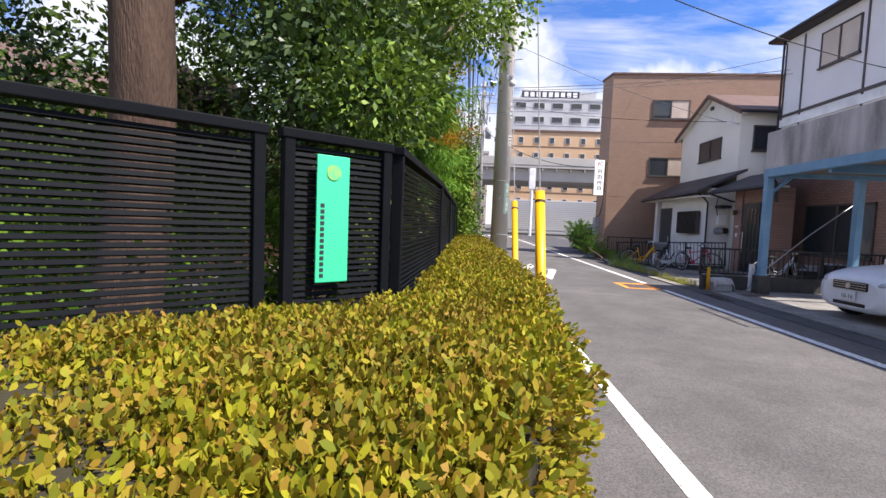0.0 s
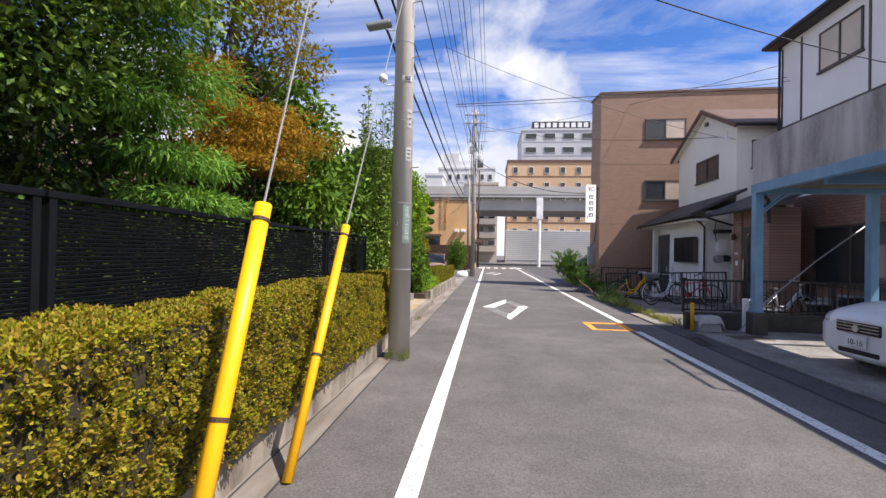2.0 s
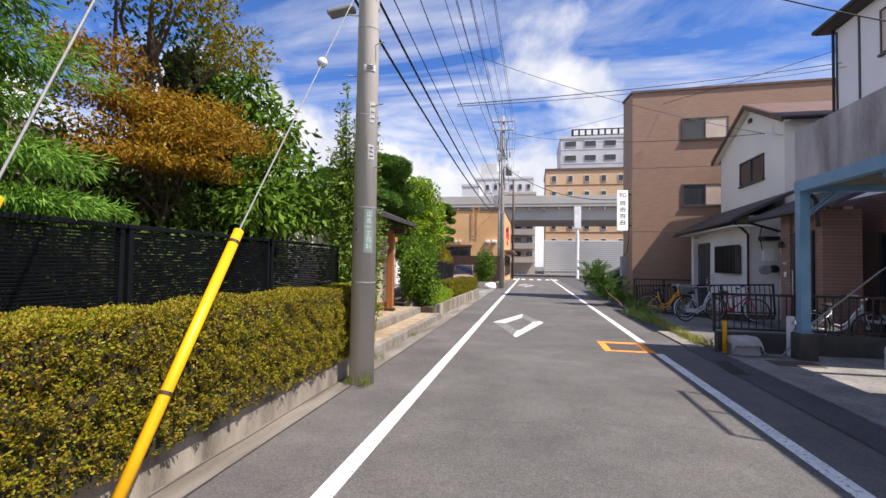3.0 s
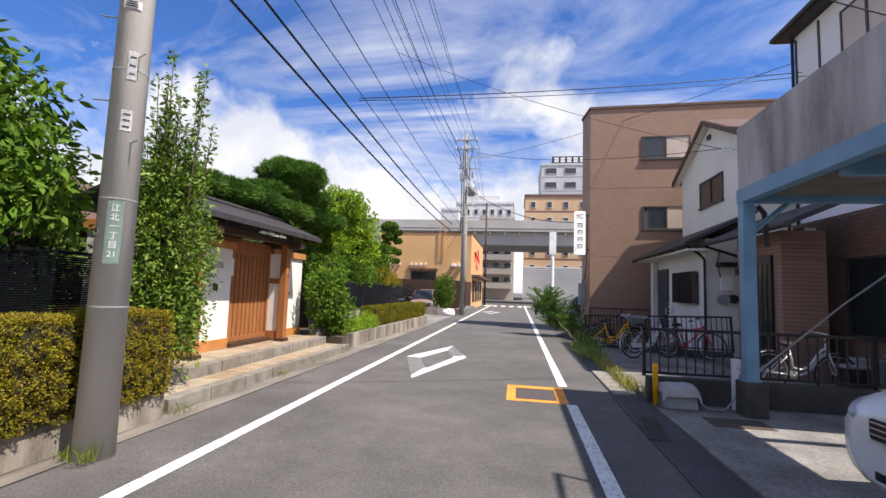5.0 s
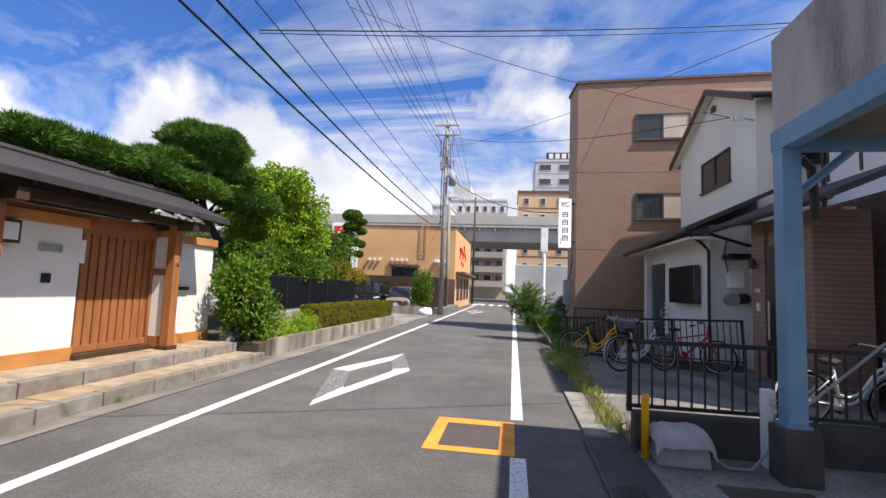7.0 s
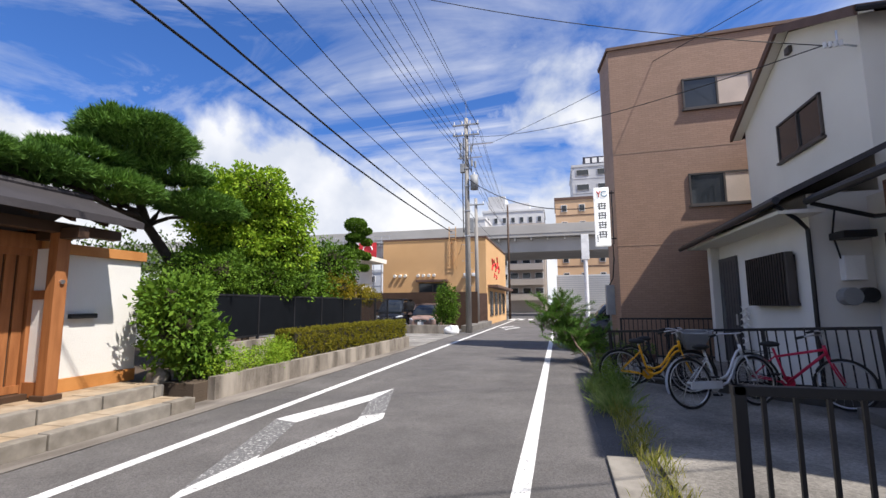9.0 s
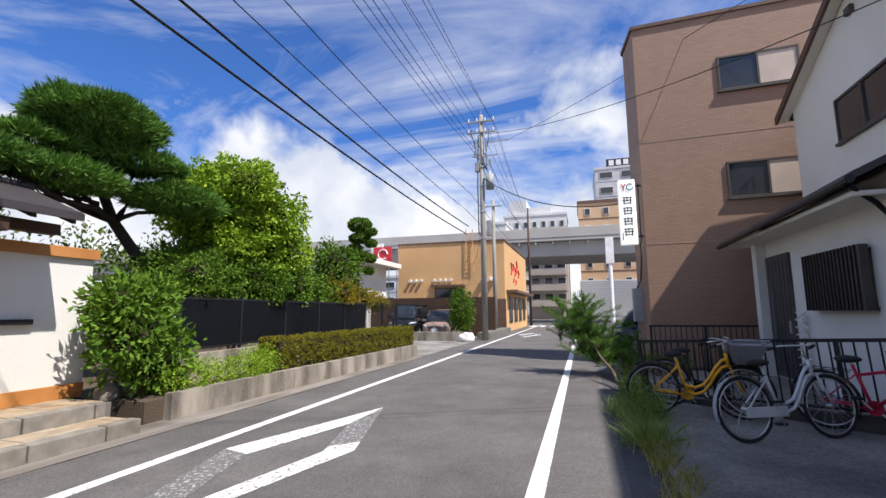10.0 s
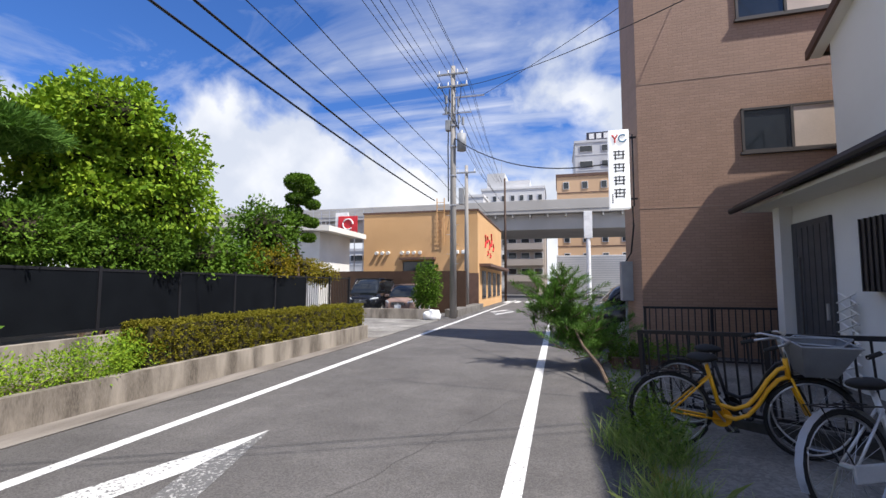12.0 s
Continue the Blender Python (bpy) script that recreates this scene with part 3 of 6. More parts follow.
# the white house with its gable to the road
white = thing("white_house", "two-storey cream house with a brown gable roof", "house")
wb = bmesh.new()
prof = [(19.35, 0.0), (24.25, 0.0), (24.25, 6.2), (21.55, 7.45), (19.35, 6.43)]
a, b = [wb.verts.new((9.25, y, z)) for y, z in prof], [wb.verts.new((16.5, y, z)) for y, z in prof]
wb.faces.new(a)
wb.faces.new(b[::-1])
for i in range(5):
    wb.faces.new((a[i], a[(i + 1) % 5], b[(i + 1) % 5], b[i]))
bmesh.ops.recalc_face_normals(wb, faces=wb.faces)
part("wall", wb, CREAM, white, "cream rendered wall")
for e, ze in ((18.95, 6.38), (24.55, 6.2)):
    part("roof", slab([(9.02, 21.55, 7.64), (16.6, 21.55, 7.64), (16.6, e, ze), (9.02, e, ze)], 0.09), ROOF_R, white, "brown roof slope")
    part("bargeboard", slab([(8.97, 21.55, 7.62), (9.03, 21.55, 7.62), (9.03, e, ze - 0.02), (8.97, e, ze - 0.02)], 0.17), ROOF_R, white)
    part("verge_soffit", slab([(9.03, 21.55, 7.5), (9.25, 21.55, 7.5), (9.25, e, ze - 0.14), (9.03, e, ze - 0.14)], 0.02), CREAM, white)
    part("gutter", tube([(9.0, e, ze - 0.08), (16.6, e, ze - 0.08)], 0.05), BLACK, white)
window(white, "x", 20.62, 22.42, 4.73, 5.62, 9.25, -1)
window(white, "y", 9.75, 11.6, 4.85, 5.85, 19.35, -1)
part("vent", box(9.17, 9.25, 21.45, 21.65, 6.95, 7.1, 0.01), FRAME, white)
# the lower storey that stands forward, and its lean-to roof
part("front_wall", box(8.15, 9.2, 19.2, 23.85, 0, 3.3), STUCCO, white, "white rendered wall")
part("side_wall", box(8.98, 9.2, 16.2, 19.2, 0, 3.2), CREAM, white)
part("lean_to_roof", slab([(7.44, 24.2, 3.06), (7.5, 18.65, 3.2), (9.25, 18.65, 4.05), (9.25, 24.3, 3.95)], 0.1), ROOF, white, "dark lean-to roof")
part("soffit", box(7.56, 8.2, 18.8, 24.1, 2.92, 2.98), CREAM, white)
part("gutter", tube([(7.42, 24.24, 2.97), (7.46, 18.6, 3.1)], 0.06), BLACK, white)
part("porch_roof", slab([(7.85, 18.5, 3.12), (7.85, 14.6, 3.12), (9.25, 14.6, 3.75), (9.25, 18.5, 3.75)], 0.1), ROOF, white, "dark porch roof")
part("porch_gutter", tube([(7.82, 18.5, 3.04), (7.82, 14.6, 3.04)], 0.055), BLACK, white)
part("downpipe", tube([(7.5, 18.75, 3.05), (7.9, 19.0, 2.85), (8.1, 19.15, 2.7), (8.1, 19.15, 0)], 0.035), BLACK, white)
part("downpipe", tube([(7.85, 18.45, 3.0), (8.6, 18.4, 2.75), (8.95, 17.75, 2.7), (8.95, 17.75, 0)], 0.035), BLACK, white)
d1 = part("door", box(8.1, 8.16, 22.35, 23.5, 0.1, 2.6, 0.01), DOOR_D, white, "dark grey panelled entrance door")
for y in (22.42, 22.6, 22.78, 22.96, 23.14, 23.32):
    part("door_board", box(8.09, 8.1, y, y + 0.14, 0.2, 2.5, 0.004), DOOR_D, d1)
part("door_light", box(8.085, 8.09, 23.2, 23.32, 0.7, 2.0), GLASS, d1)
part("handle", box(8.06, 8.1, 22.45, 22.49, 1.0, 1.25, 0.005), STEEL, d1)
part("door_frame", box(7.95, 8.15, 23.55, 23.8, 0, 2.95), STUCCO, white)
bars = window(white, "x", 19.75, 21.4, 1.5, 2.35, 8.15, -1, name="barred_window")
part("shutter_box", box(7.98, 8.1, 19.7, 21.45, 1.45, 2.4, 0.01), FRAME, bars, "dark window grille")
for i in range(16):
    part("bar", box(7.955, 7.975, 19.77 + i * 0.108, 19.79 + i * 0.108, 1.45, 2.4), BLACK, bars)
trellis = part("trellis", box(8.08, 8.1, 21.93, 21.97, 0.1, 1.4), STUCCO, white)
for i in range(9):
    part("lath", tube([(8.08, 21.75, 0.15 + i * 0.14), (8.08, 22.2, 0.3 + i * 0.14)], 0.014, 4), STUCCO, trellis)
    part("lath", tube([(8.06, 22.2, 0.15 + i * 0.14), (8.06, 21.75, 0.3 + i * 0.14)], 0.014, 4), STUCCO, trellis)
part("brick_pier", box(8.3, 8.98, 17.2, 17.65, 0, 3.1), BRICK, white, "brown brick-clad pier")
d2 = part("door", box(8.3, 8.36, 16.2, 17.15, 0.2, 2.6, 0.01), BLACK, white, "black front door with long handle")
part("handle", tube([(8.26, 17.0, 0.9), (8.26, 17.0, 1.6)], 0.018), STEEL, d2)
part("entry_wall", box(8.36, 9.2, 15.9, 17.2, 0, 3.1), BRICK, white)
for i in range(3):
    part("door_glass", box(8.285, 8.3, 16.35 + 0.2 * i, 16.42 + 0.2 * i, 0.4, 2.4), GLASS, d2)
part("doorstep", box(7.7, 8.34, 15.6, 17.6, 0.05, 0.2, 0.015), CONC, white)
part("nameplate", box(8.27, 8.3, 17.3, 17.5, 1.75, 1.82), STEEL, white)
part("intercom", box(8.27, 8.3, 17.35, 17.45, 1.4, 1.55, 0.01), WHITE, white)
wl_ = part("wall_lamp", tube([(8.2, 17.45, 2.2), (8.2, 17.45, 2.38)], 0.06, 8), WOOD_D, white, "bronze wall lantern")
part("lamp_arm", tube([(8.3, 17.45, 2.25), (8.22, 17.45, 2.42)], 0.012), BLACK, wl_)
part("meter_box", box(8.5, 8.8, 19.05, 19.2, 1.85, 2.25, 0.02), WHITE, white)
part("meter", tube([(8.55, 19.0, 1.6), (8.55, 19.2, 1.6)], 0.14, 14), GREYBOX, white)
part("meter", tube([(8.8, 19.02, 1.62), (8.8, 19.2, 1.62)], 0.12, 14), BLACK, white)
part("meter_cable", tube([(8.5, 19.15, 3.0), (8.42, 19.12, 2.6), (8.5, 19.12, 2.2)], 0.015), BLACK, white)
part("awning_lamp", box(8.4, 8.85, 18.8, 19.2, 2.5, 2.62, 0.02), BLACK, white)
ant = part("cable_bracket", tube([(9.25, 19.45, 5.9), (8.95, 19.4, 5.95), (8.95, 19.4, 6.2)], 0.018), STEEL, white)
for i in range(4):
    part("insulator", tube([(8.7 + 0.08 * i, 19.28, 5.85), (8.7 + 0.08 * i, 19.28, 5.95)], 0.03), WHITE, ant)

# the grey house over the carport
grey = thing("grey_house", "two-storey house, grey panels above, brown brick below", "house")
part("brick_wall", box(9.72, 16, 12.5, 17.98, 0, 3.5), BRICK, grey, "brown brick-clad wall")
part("panel_wall", box(10.3, 16, 13.6, 18.65, 3.5, 8.8), GREYPANEL, grey, "pale grey panelled wall")
for y in (18.6, 17.66, 15.06, 13.9):
    part("panel_joint", box(10.27, 10.3, y - 0.03, y + 0.03, 4.2, 8.7), FRAME, grey)
part("panel_joint", box(10.26, 10.3, 13.6, 18.64, 5.96, 6.06), FRAME, grey)
part("base_band", box(10.24, 10.3, 13.6, 18.62, 5.6, 5.87), WHITE, grey)
part("roof", box(9.93, 16.5, 13.3, 19.0, 8.82, 8.97, 0.02), ROOF, grey, "dark flat eaves")
part("gutter", tube([(9.9, 13.3, 8.9), (9.9, 19.0, 8.9)], 0.07), BLACK, grey)
window(grey, "x", 15.27, 16.86, 7.23, 8.4, 10.3, -1, frost=(0, 1))
window(grey, "x", 13.5, 16.1, 0.95, 2.55, 9.72, -1)
part("corner_pipe", tube([(10.24, 18.68, 8.8), (10.24, 18.68, 3.6), (9.66, 18.0, 3.5), (9.66, 18.0, 0)], 0.04), BLACK, grey)

balc = thing("carport_balcony", "weathered concrete balcony on blue steel posts over a carport", "balcony")
# parapet and deck run on out of view, added to keep the verge shaded
part("parapet", box(6.08, 6.22, -2.0, 12.55, 3.2, 4.12, 0.01), PARAPET, balc, "streaked grey concrete parapet")
part("end_parapet", box(6.22, 9.7, 12.41, 12.55, 3.2, 4.12, 0.01), PARAPET, balc)
part("deck", box(6.22, 9.7, 11.1, 12.41, 3.1, 3.25), CONC, balc)
# opening beside this piece is placed to let a sun patch reach the floor
part("deck", box(6.22, 7.6, 9.3, 11.1, 3.1, 3.25), CONC, balc)
part("deck", box(6.22, 9.7, -2.0, 9.3, 3.1, 3.25), CONC, balc)
pr = part("parapet_rail", tube([(6.13, 7.08, 4.6), (6.13, 8.68, 4.6)], 0.03, 8), STEEL, balc, "low steel rail on the parapet")
for y in (7.1, 7.88, 8.66):
    part("rail_post", tube([(6.15, y, 4.1), (6.13, y, 4.6)], 0.022, 8), STEEL, pr)
part("beam", box(6.06, 6.2, -2.0, 12.56, 3.0, 3.2, 0.01), BLUE, balc, "blue painted steel beam")
part("beam", box(6.2, 9.7, 12.4, 12.54, 3.0, 3.2, 0.01), BLUE, balc)
for y in (0.4, 4.2, 7.9, 9.2, 10.55):
    part("joist", box(6.2, 9.7, y, y + 0.1, 2.92, 3.1), BLUE, balc)
for x, y in ((6.14, 12.45), (8.4, 12.5), (6.14, 0.5), (9.6, 0.5), (9.6, 9.1)):
    p = part("post", box(x - 0.08, x + 0.08, y - 0.08, y + 0.08, 0.5, 3.0, 0.008), BLUE, balc, "blue painted steel post")
    part("flange", box(x - 0.1, x + 0.1, y - 0.1, y + 0.1, 0.5, 0.53), BLUE, p)
    part("base_block", box(x - 0.14, x + 0.16, y - 0.14, y + 0.14, 0, 0.5, 0.02), BLOCK_D, balc)
part("brace", tube([(6.25, 12.5, 2.6), (6.7, 12.5, 3.0)], 0.04, 6), BLUE, balc)
part("stay_rope", tube([(6.3, 12.7, 0.55), (7.6, 12.9, 1.6), (9.0, 13.1, 2.6)], 0.015, 5), STEEL, balc)
part("downpipe", tube([(6.4, 12.7, 3.0), (6.5, 12.72, 2.9), (6.55, 12.75, 2.4)], 0.04), BLACK, balc)

# ---- far buildings ----
tanb = thing("tan_shop", "long tan rendered shop building with a flat roof", "building")
part("wall", box(-9.0, -0.96, 43.4, 56, 0, 6.4), TAN, tanb, "tan rendered wall")
part("coping", box(-9.05, -0.9, 43.34, 56.06, 6.4, 6.52), ROOF_R, tanb)
part("base_wall", box(-8.9, -0.9, 43.3, 43.4, 0, 2.3), ROOF_R, tanb)
part("awning", box(-0.96, -0.2, 44.0, 55.5, 2.75, 2.95, 0.02), ROOF_R, tanb)
part("door_canopy", box(-6.2, -3.8, 42.9, 43.4, 3.2, 3.35), ROOF_R, tanb)
window(tanb, "y", -6.1, -3.9, 2.2, 3.1, 43.4, -1)
for i in range(4):
    window(tanb, "x", 45.0 + i * 2.6, 46.6 + i * 2.6, 0.6, 2.5, -0.96, 1, sill=False)
for i in range(7):
    part("vent", tube([(-8.0 + i * 0.42 + (0.6 if i > 2 else 0), 43.4, 3.7), (-8.0 + i * 0.42 + (0.6 if i > 2 else 0), 43.2, 3.68)], 0.12, 10), CREAM, tanb)
lad = part("ladder", box(-3.72, -3.66, 43.25, 43.3, 4.2, 7.3), TAN, tanb)
part("rail", box(-3.22, -3.16, 43.25, 43.3, 4.2, 7.3), TAN, lad)
for i in range(10):
    part("rung", box(-3.7, -3.2, 43.26, 43.29, 4.3 + 0.3 * i, 4.33 + 0.3 * i), TAN, lad)
part("flood_lamp", box(-2.6, -2.2, 43.1, 43.4, 3.55, 3.8, 0.04), WHITE, tanb)
part("flood_lamp", box(-2.0, -1.6, 43.1, 43.4, 3.55, 3.8, 0.04), WHITE, tanb)
for i, (y, z, h) in enumerate(((46.2, 4.2, 0.9), (47.2, 4.6, 0.5), (48.2, 4.2, 0.7), (49.2, 4.5, 1.0), (50.2, 4.2, 0.6), (47.4, 3.7, 0.3), (48.6, 3.6, 0.3))):
    part("sign_stroke", tube([(-0.9, y, z), (-0.9, y + 0.35, z + h * 0.5), (-0.9, y + 0.1, z + h)], 0.06, 5), RED, tanb)

annex = thing("white_annex", "low white annex with an overhanging flat roof", "building")
part("wall", box(-22, -8.9, 37.2, 41.0, 0, 4.5), STUCCO, annex)
part("roof", slab([(-22.3, 36.4, 5.6), (-7.9, 36.4, 4.75), (-7.9, 41.3, 4.75), (-22.3, 41.3, 5.6)], 0.3), CREAM, annex, "pale overhanging roof slab")
window(annex, "y", -14.0, -12.0, 1.2, 2.6, 37.2, -1)
sgn = thing("red_rooftop_sign", "red and white square rooftop sign on the annex", "sign")
part("board", box(-12.0, -11.0, 44.9, 45.1, 5.2, 6.9), WHITE, sgn)
part("red_panel", box(-11.75, -10.2, 44.85, 44.9, 5.3, 6.6), RED, sgn)
part("emblem", tube([(-10.95 + 0.4 * math.cos(t), 44.83, 6.0 + 0.4 * math.sin(t)) for t in [i * 0.5 for i in range(12)]], 0.06, 5), WHITE, sgn)
part("post", box(-11.6, -11.3, 44.9, 45.1, 0, 5.2), STEEL, sgn)
mesh_fence = thing("roof_fence", "grey mesh fence along a rooftop", "fence")
for i in range(12):
    part("post", box(-17 + i * 0.7, -16.95 + i * 0.7, 45.4, 45.45, 0.0, 7.2), STEEL, mesh_fence)
for i in range(9):
    part("rail", box(-17, -9.1, 45.4, 45.43, 5.0 + i * 0.27, 5.03 + i * 0.27), STEEL, mesh_fence)

via = tagged(thing("viaduct", "pale concrete elevated expressway crossing the street", "viaduct"), kind="structure")
part("girder", box(-90, 90, 67.5, 78, 7.9, 9.7, 0.1), VIAD, via)
part("deck", box(-90, 90, 66.8, 78.7, 9.7, 10.1, 0.03), VIAD, via)
part("parapet", box(-90, 90, 66.75, 67.0, 10.1, 11.25, 0.03), VIAD, via)
part("parapet", box(-90, 90, 78.5, 78.75, 10.1, 11.25, 0.03), VIAD, via)
for i in range(46):
    part("bracket", prism([(-45 + i * 2, 66.85), (-44.85 + i * 2, 66.85), (-44.85 + i * 2, 67.5), (-45 + i * 2, 67.5)], 9.3, 9.7), VIAD, via)
for x in (-34, 22, 48):
    part("pier", box(x - 1.2, x + 1.2, 70, 75, 0, 7.9, 0.15), VIAD, via)


def tower(name, label, x0, x1, y, z1, depth, material, floors, rows_z0, rows_h, bays, wmat_frost=(), win_w=0.6, cap=None, balcony=False):
    t = thing(name, label, "building")
    part("wall", box(x0, x1, y, y + depth, 0, z1), material, t)
    part("parapet", box(x0 - 0.15, x1 + 0.15, y - 0.15, y + depth + 0.15, z1, z1 + 0.5), cap or material, t)
    step = (x1 - x0) / bays
    for f in range(floors):
        z = rows_z0 + f * rows_h
        for b in range(bays):
            xa = x0 + step * (b + 0.5 - win_w / 2)
            w = part("window", box(xa, xa + step * win_w, y - 0.1, y + 0.05, z, z + rows_h * 0.42), FARWHITE, t)
            part("pane", box(xa + 0.12, xa + step * win_w - 0.12, y - 0.14, y - 0.1, z + 0.1, z + rows_h * 0.42 - 0.1), GLASS, w)
        if balcony:
            part("balcony", box(x0 + 0.3, x1 - 0.3, y - 1.2, y, z - 1.1, z - 0.05), material, t)
        else:
            part("floor_band", box(x0 - 0.03, x1 + 0.03, y - 0.06, y, z - 0.7, z - 0.55), cap or material, t)
    return t


hotel = tower("tan_hotel", "six-storey tan hotel with rows of small windows", 4.13, 26, 94.8, 20.3, 12, HOTEL, 6, 2.6, 3.1, 7, win_w=0.34, cap=ROOF_R)
part("louvre_wall", box(3.9, 26.2, 94.5, 94.75, 0, 6.6), FARGREY, hotel)
for i in range(16):
    part("louvre", box(3.9, 26.2, 94.4, 94.5, 0.6 + i * 0.38, 0.8 + i * 0.38), FARWHITE, hotel)
hosp = tower("grey_hospital", "tall grey hospital with a dark rooftop sign", 8.0, 30, 112, 31.4, 16, FARGREY, 9, 3.0, 3.3, 5, win_w=0.62)
part("roof_block", box(10.5, 28, 112.5, 120, 31.4, 33.6), FARGREY, hosp)
sb = part("sign_board", box(10.4, 24, 112.2, 112.5, 31.9, 33.6), INK, hosp)
for i in range(9):
    part("character", box(10.9 + i * 1.45, 11.9 + i * 1.45, 112.1, 112.2, 32.2, 33.3), WHITE, sb)
aptw = tower("white_apartments", "white apartment tower with stepped roof", -12.0, 1.6, 112, 22.2, 12, FARWHITE, 6, 3.6, 3.2, 7, win_w=0.5)
part("roof_block", box(-10.8, -6.9, 112.3, 120, 22.7, 26.0), FARWHITE, aptw)
part("roof_block", box(-6.9, -1.5, 112.4, 120, 22.7, 24.2), FARWHITE, aptw)
part("antenna", tube([(-8, 116, 26), (-8, 116, 29.5)], 0.05, 5), STEEL, aptw)
aptb = tower("beige_apartments", "beige apartment block with long balconies", -4.3, 2.1, 90, 15, 10, FARBEIGE, 4, 3.2, 2.6, 3, win_w=0.7, balcony=True)
aptc = tower("small_far_house", "small pale building beside the apartments", -13.5, -9.7, 100, 18.5, 8, FARWHITE, 5, 3.0, 3.0, 2)
for i, (x0, x1, y, z) in enumerate(((-60, -16, 120, 9), (32, 70, 105, 14), (28, 50, 88, 8), (-80, -30, 95, 8))):
    tower("far_block", "plain grey block in the distance", x0, x1, y, z, 12, FARGREY, 2, 3.0, 3.0, 8)

setting("wall_boundary", box(12.0, 12.15, -6, 12.4, -0.1, 2.0), CONC_STAIN, "plain concrete boundary wall behind the carport", "wall")

# ---- left side: hedge, fence, pole ----
kerbwall = setting("wall_hedge", box(-1.32, -1.16, -3, 10.35, -0.1, 0.36, 0.012), CONC_STAIN, "low streaked concrete retaining wall below the hedge", "wall")
setting("ground_bed", prism([(-1.32, -3), (-1.32, 10.35), (-6, 10.35), (-6, -3)], -0.1, 0.3), SOIL, "dark soil bed behind the low wall", "ground")


def poly_hedge(name, label, outline, z0, z1, n_top, n_side, size, material, inset=0.06, skip=(), oval=False):
    t = thing(name, label, "hedge")
    # solid dark core behind the leaf shell, so gaps between leaves look shaded
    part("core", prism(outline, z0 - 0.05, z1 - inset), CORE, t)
    pts, nor = [], []
    xs, ys = [p[0] for p in outline], [p[1] for p in outline]
    k = len(outline)

    def inside(x, y):
        c = np.zeros(len(x), bool)
        for i in range(k):
            (xa, ya), (xb, yb) = outline[i], outline[(i + 1) % k]
            if ya != yb:
                c ^= ((ya > y) != (yb > y)) & (x < (xb - xa) * (y - ya) / (yb - ya) + xa)
        return c
    x, y = rng.uniform(min(xs) - 0.05, max(xs) + 0.05, n_top * 4), rng.uniform(min(ys), max(ys), n_top * 4)
    m = inside(x, y)
    x, y = x[m][:n_top], y[m][:n_top]
    bumpy = 0.035 * np.sin(3.1 * x + 2.2 * y) * np.sin(2.3 * y - x) + 0.02 * np.sin(11 * y) * np.sin(9 * x)
    pts.append(np.stack([x, y, z1 - inset + bumpy + rng.uniform(-0.03, 0.05, len(x))], 1))
    nor.append(np.tile([0, 0, 1.0], (len(x), 1)))
    ln = [0 if i in skip else math.dist(outline[i], outline[(i + 1) % k]) for i in range(k)]
    for i in range(k):
        if not ln[i]:
            continue
        (xa, ya), (xb, yb) = outline[i], outline[(i + 1) % k]
        q = int(n_side * ln[i] / sum(ln))
        u, z = rng.random(q), rng.uniform(z0 - 0.06, z1, q)
        no = np.array([yb - ya, xa - xb, 0]) / ln[i]
        g = ya + u * ln[i]
        bul = 0.05 * np.sin(np.pi * (z - z0) / (z1 - z0)) + 0.045 * np.sin(9 * g + 2 * np.sin(7 * z)) * np.sin(13 * z + 3 * np.sin(4 * g)) + 0.03 * np.sin(23 * g + 5 * z) * np.sin(29 * z) + rng.uniform(-0.04, 0.03, q)
        pts.append(np.stack([xa + (xb - xa) * u + no[0] * bul, ya + (yb - ya) * u + no[1] * bul, z], 1))
        nor.append(np.tile(no + np.array([0, 0, 0.5]), (q, 1)))
    pts, nor = np.repeat(np.concatenate(pts), 6, 0), np.repeat(np.concatenate(nor), 6, 0)
    pts += rng.normal(size=pts.shape) * size * 0.35
    ob = new("foliage", leaf_mesh("foliage", pts, nor, size, material, 0.5, 0.75, 0.0, oval))
    ob.parent = t
    return t


poly_hedge("clipped_hedge", "clipped yellow-green hedge with brownish tips on a low wall", [(-1.66, 10.3), (-1.66, 2.5), (-3.3, 0.95), (-1.4, 0.9), (-1.17, 1.7), (-1.06, 3.0), (-1.08, 6.0), (-1.13, 10.3)], 0.36, 1.26, 35000, 25000, 0.021, L_HEDGE, skip=(0, 1), oval=True)

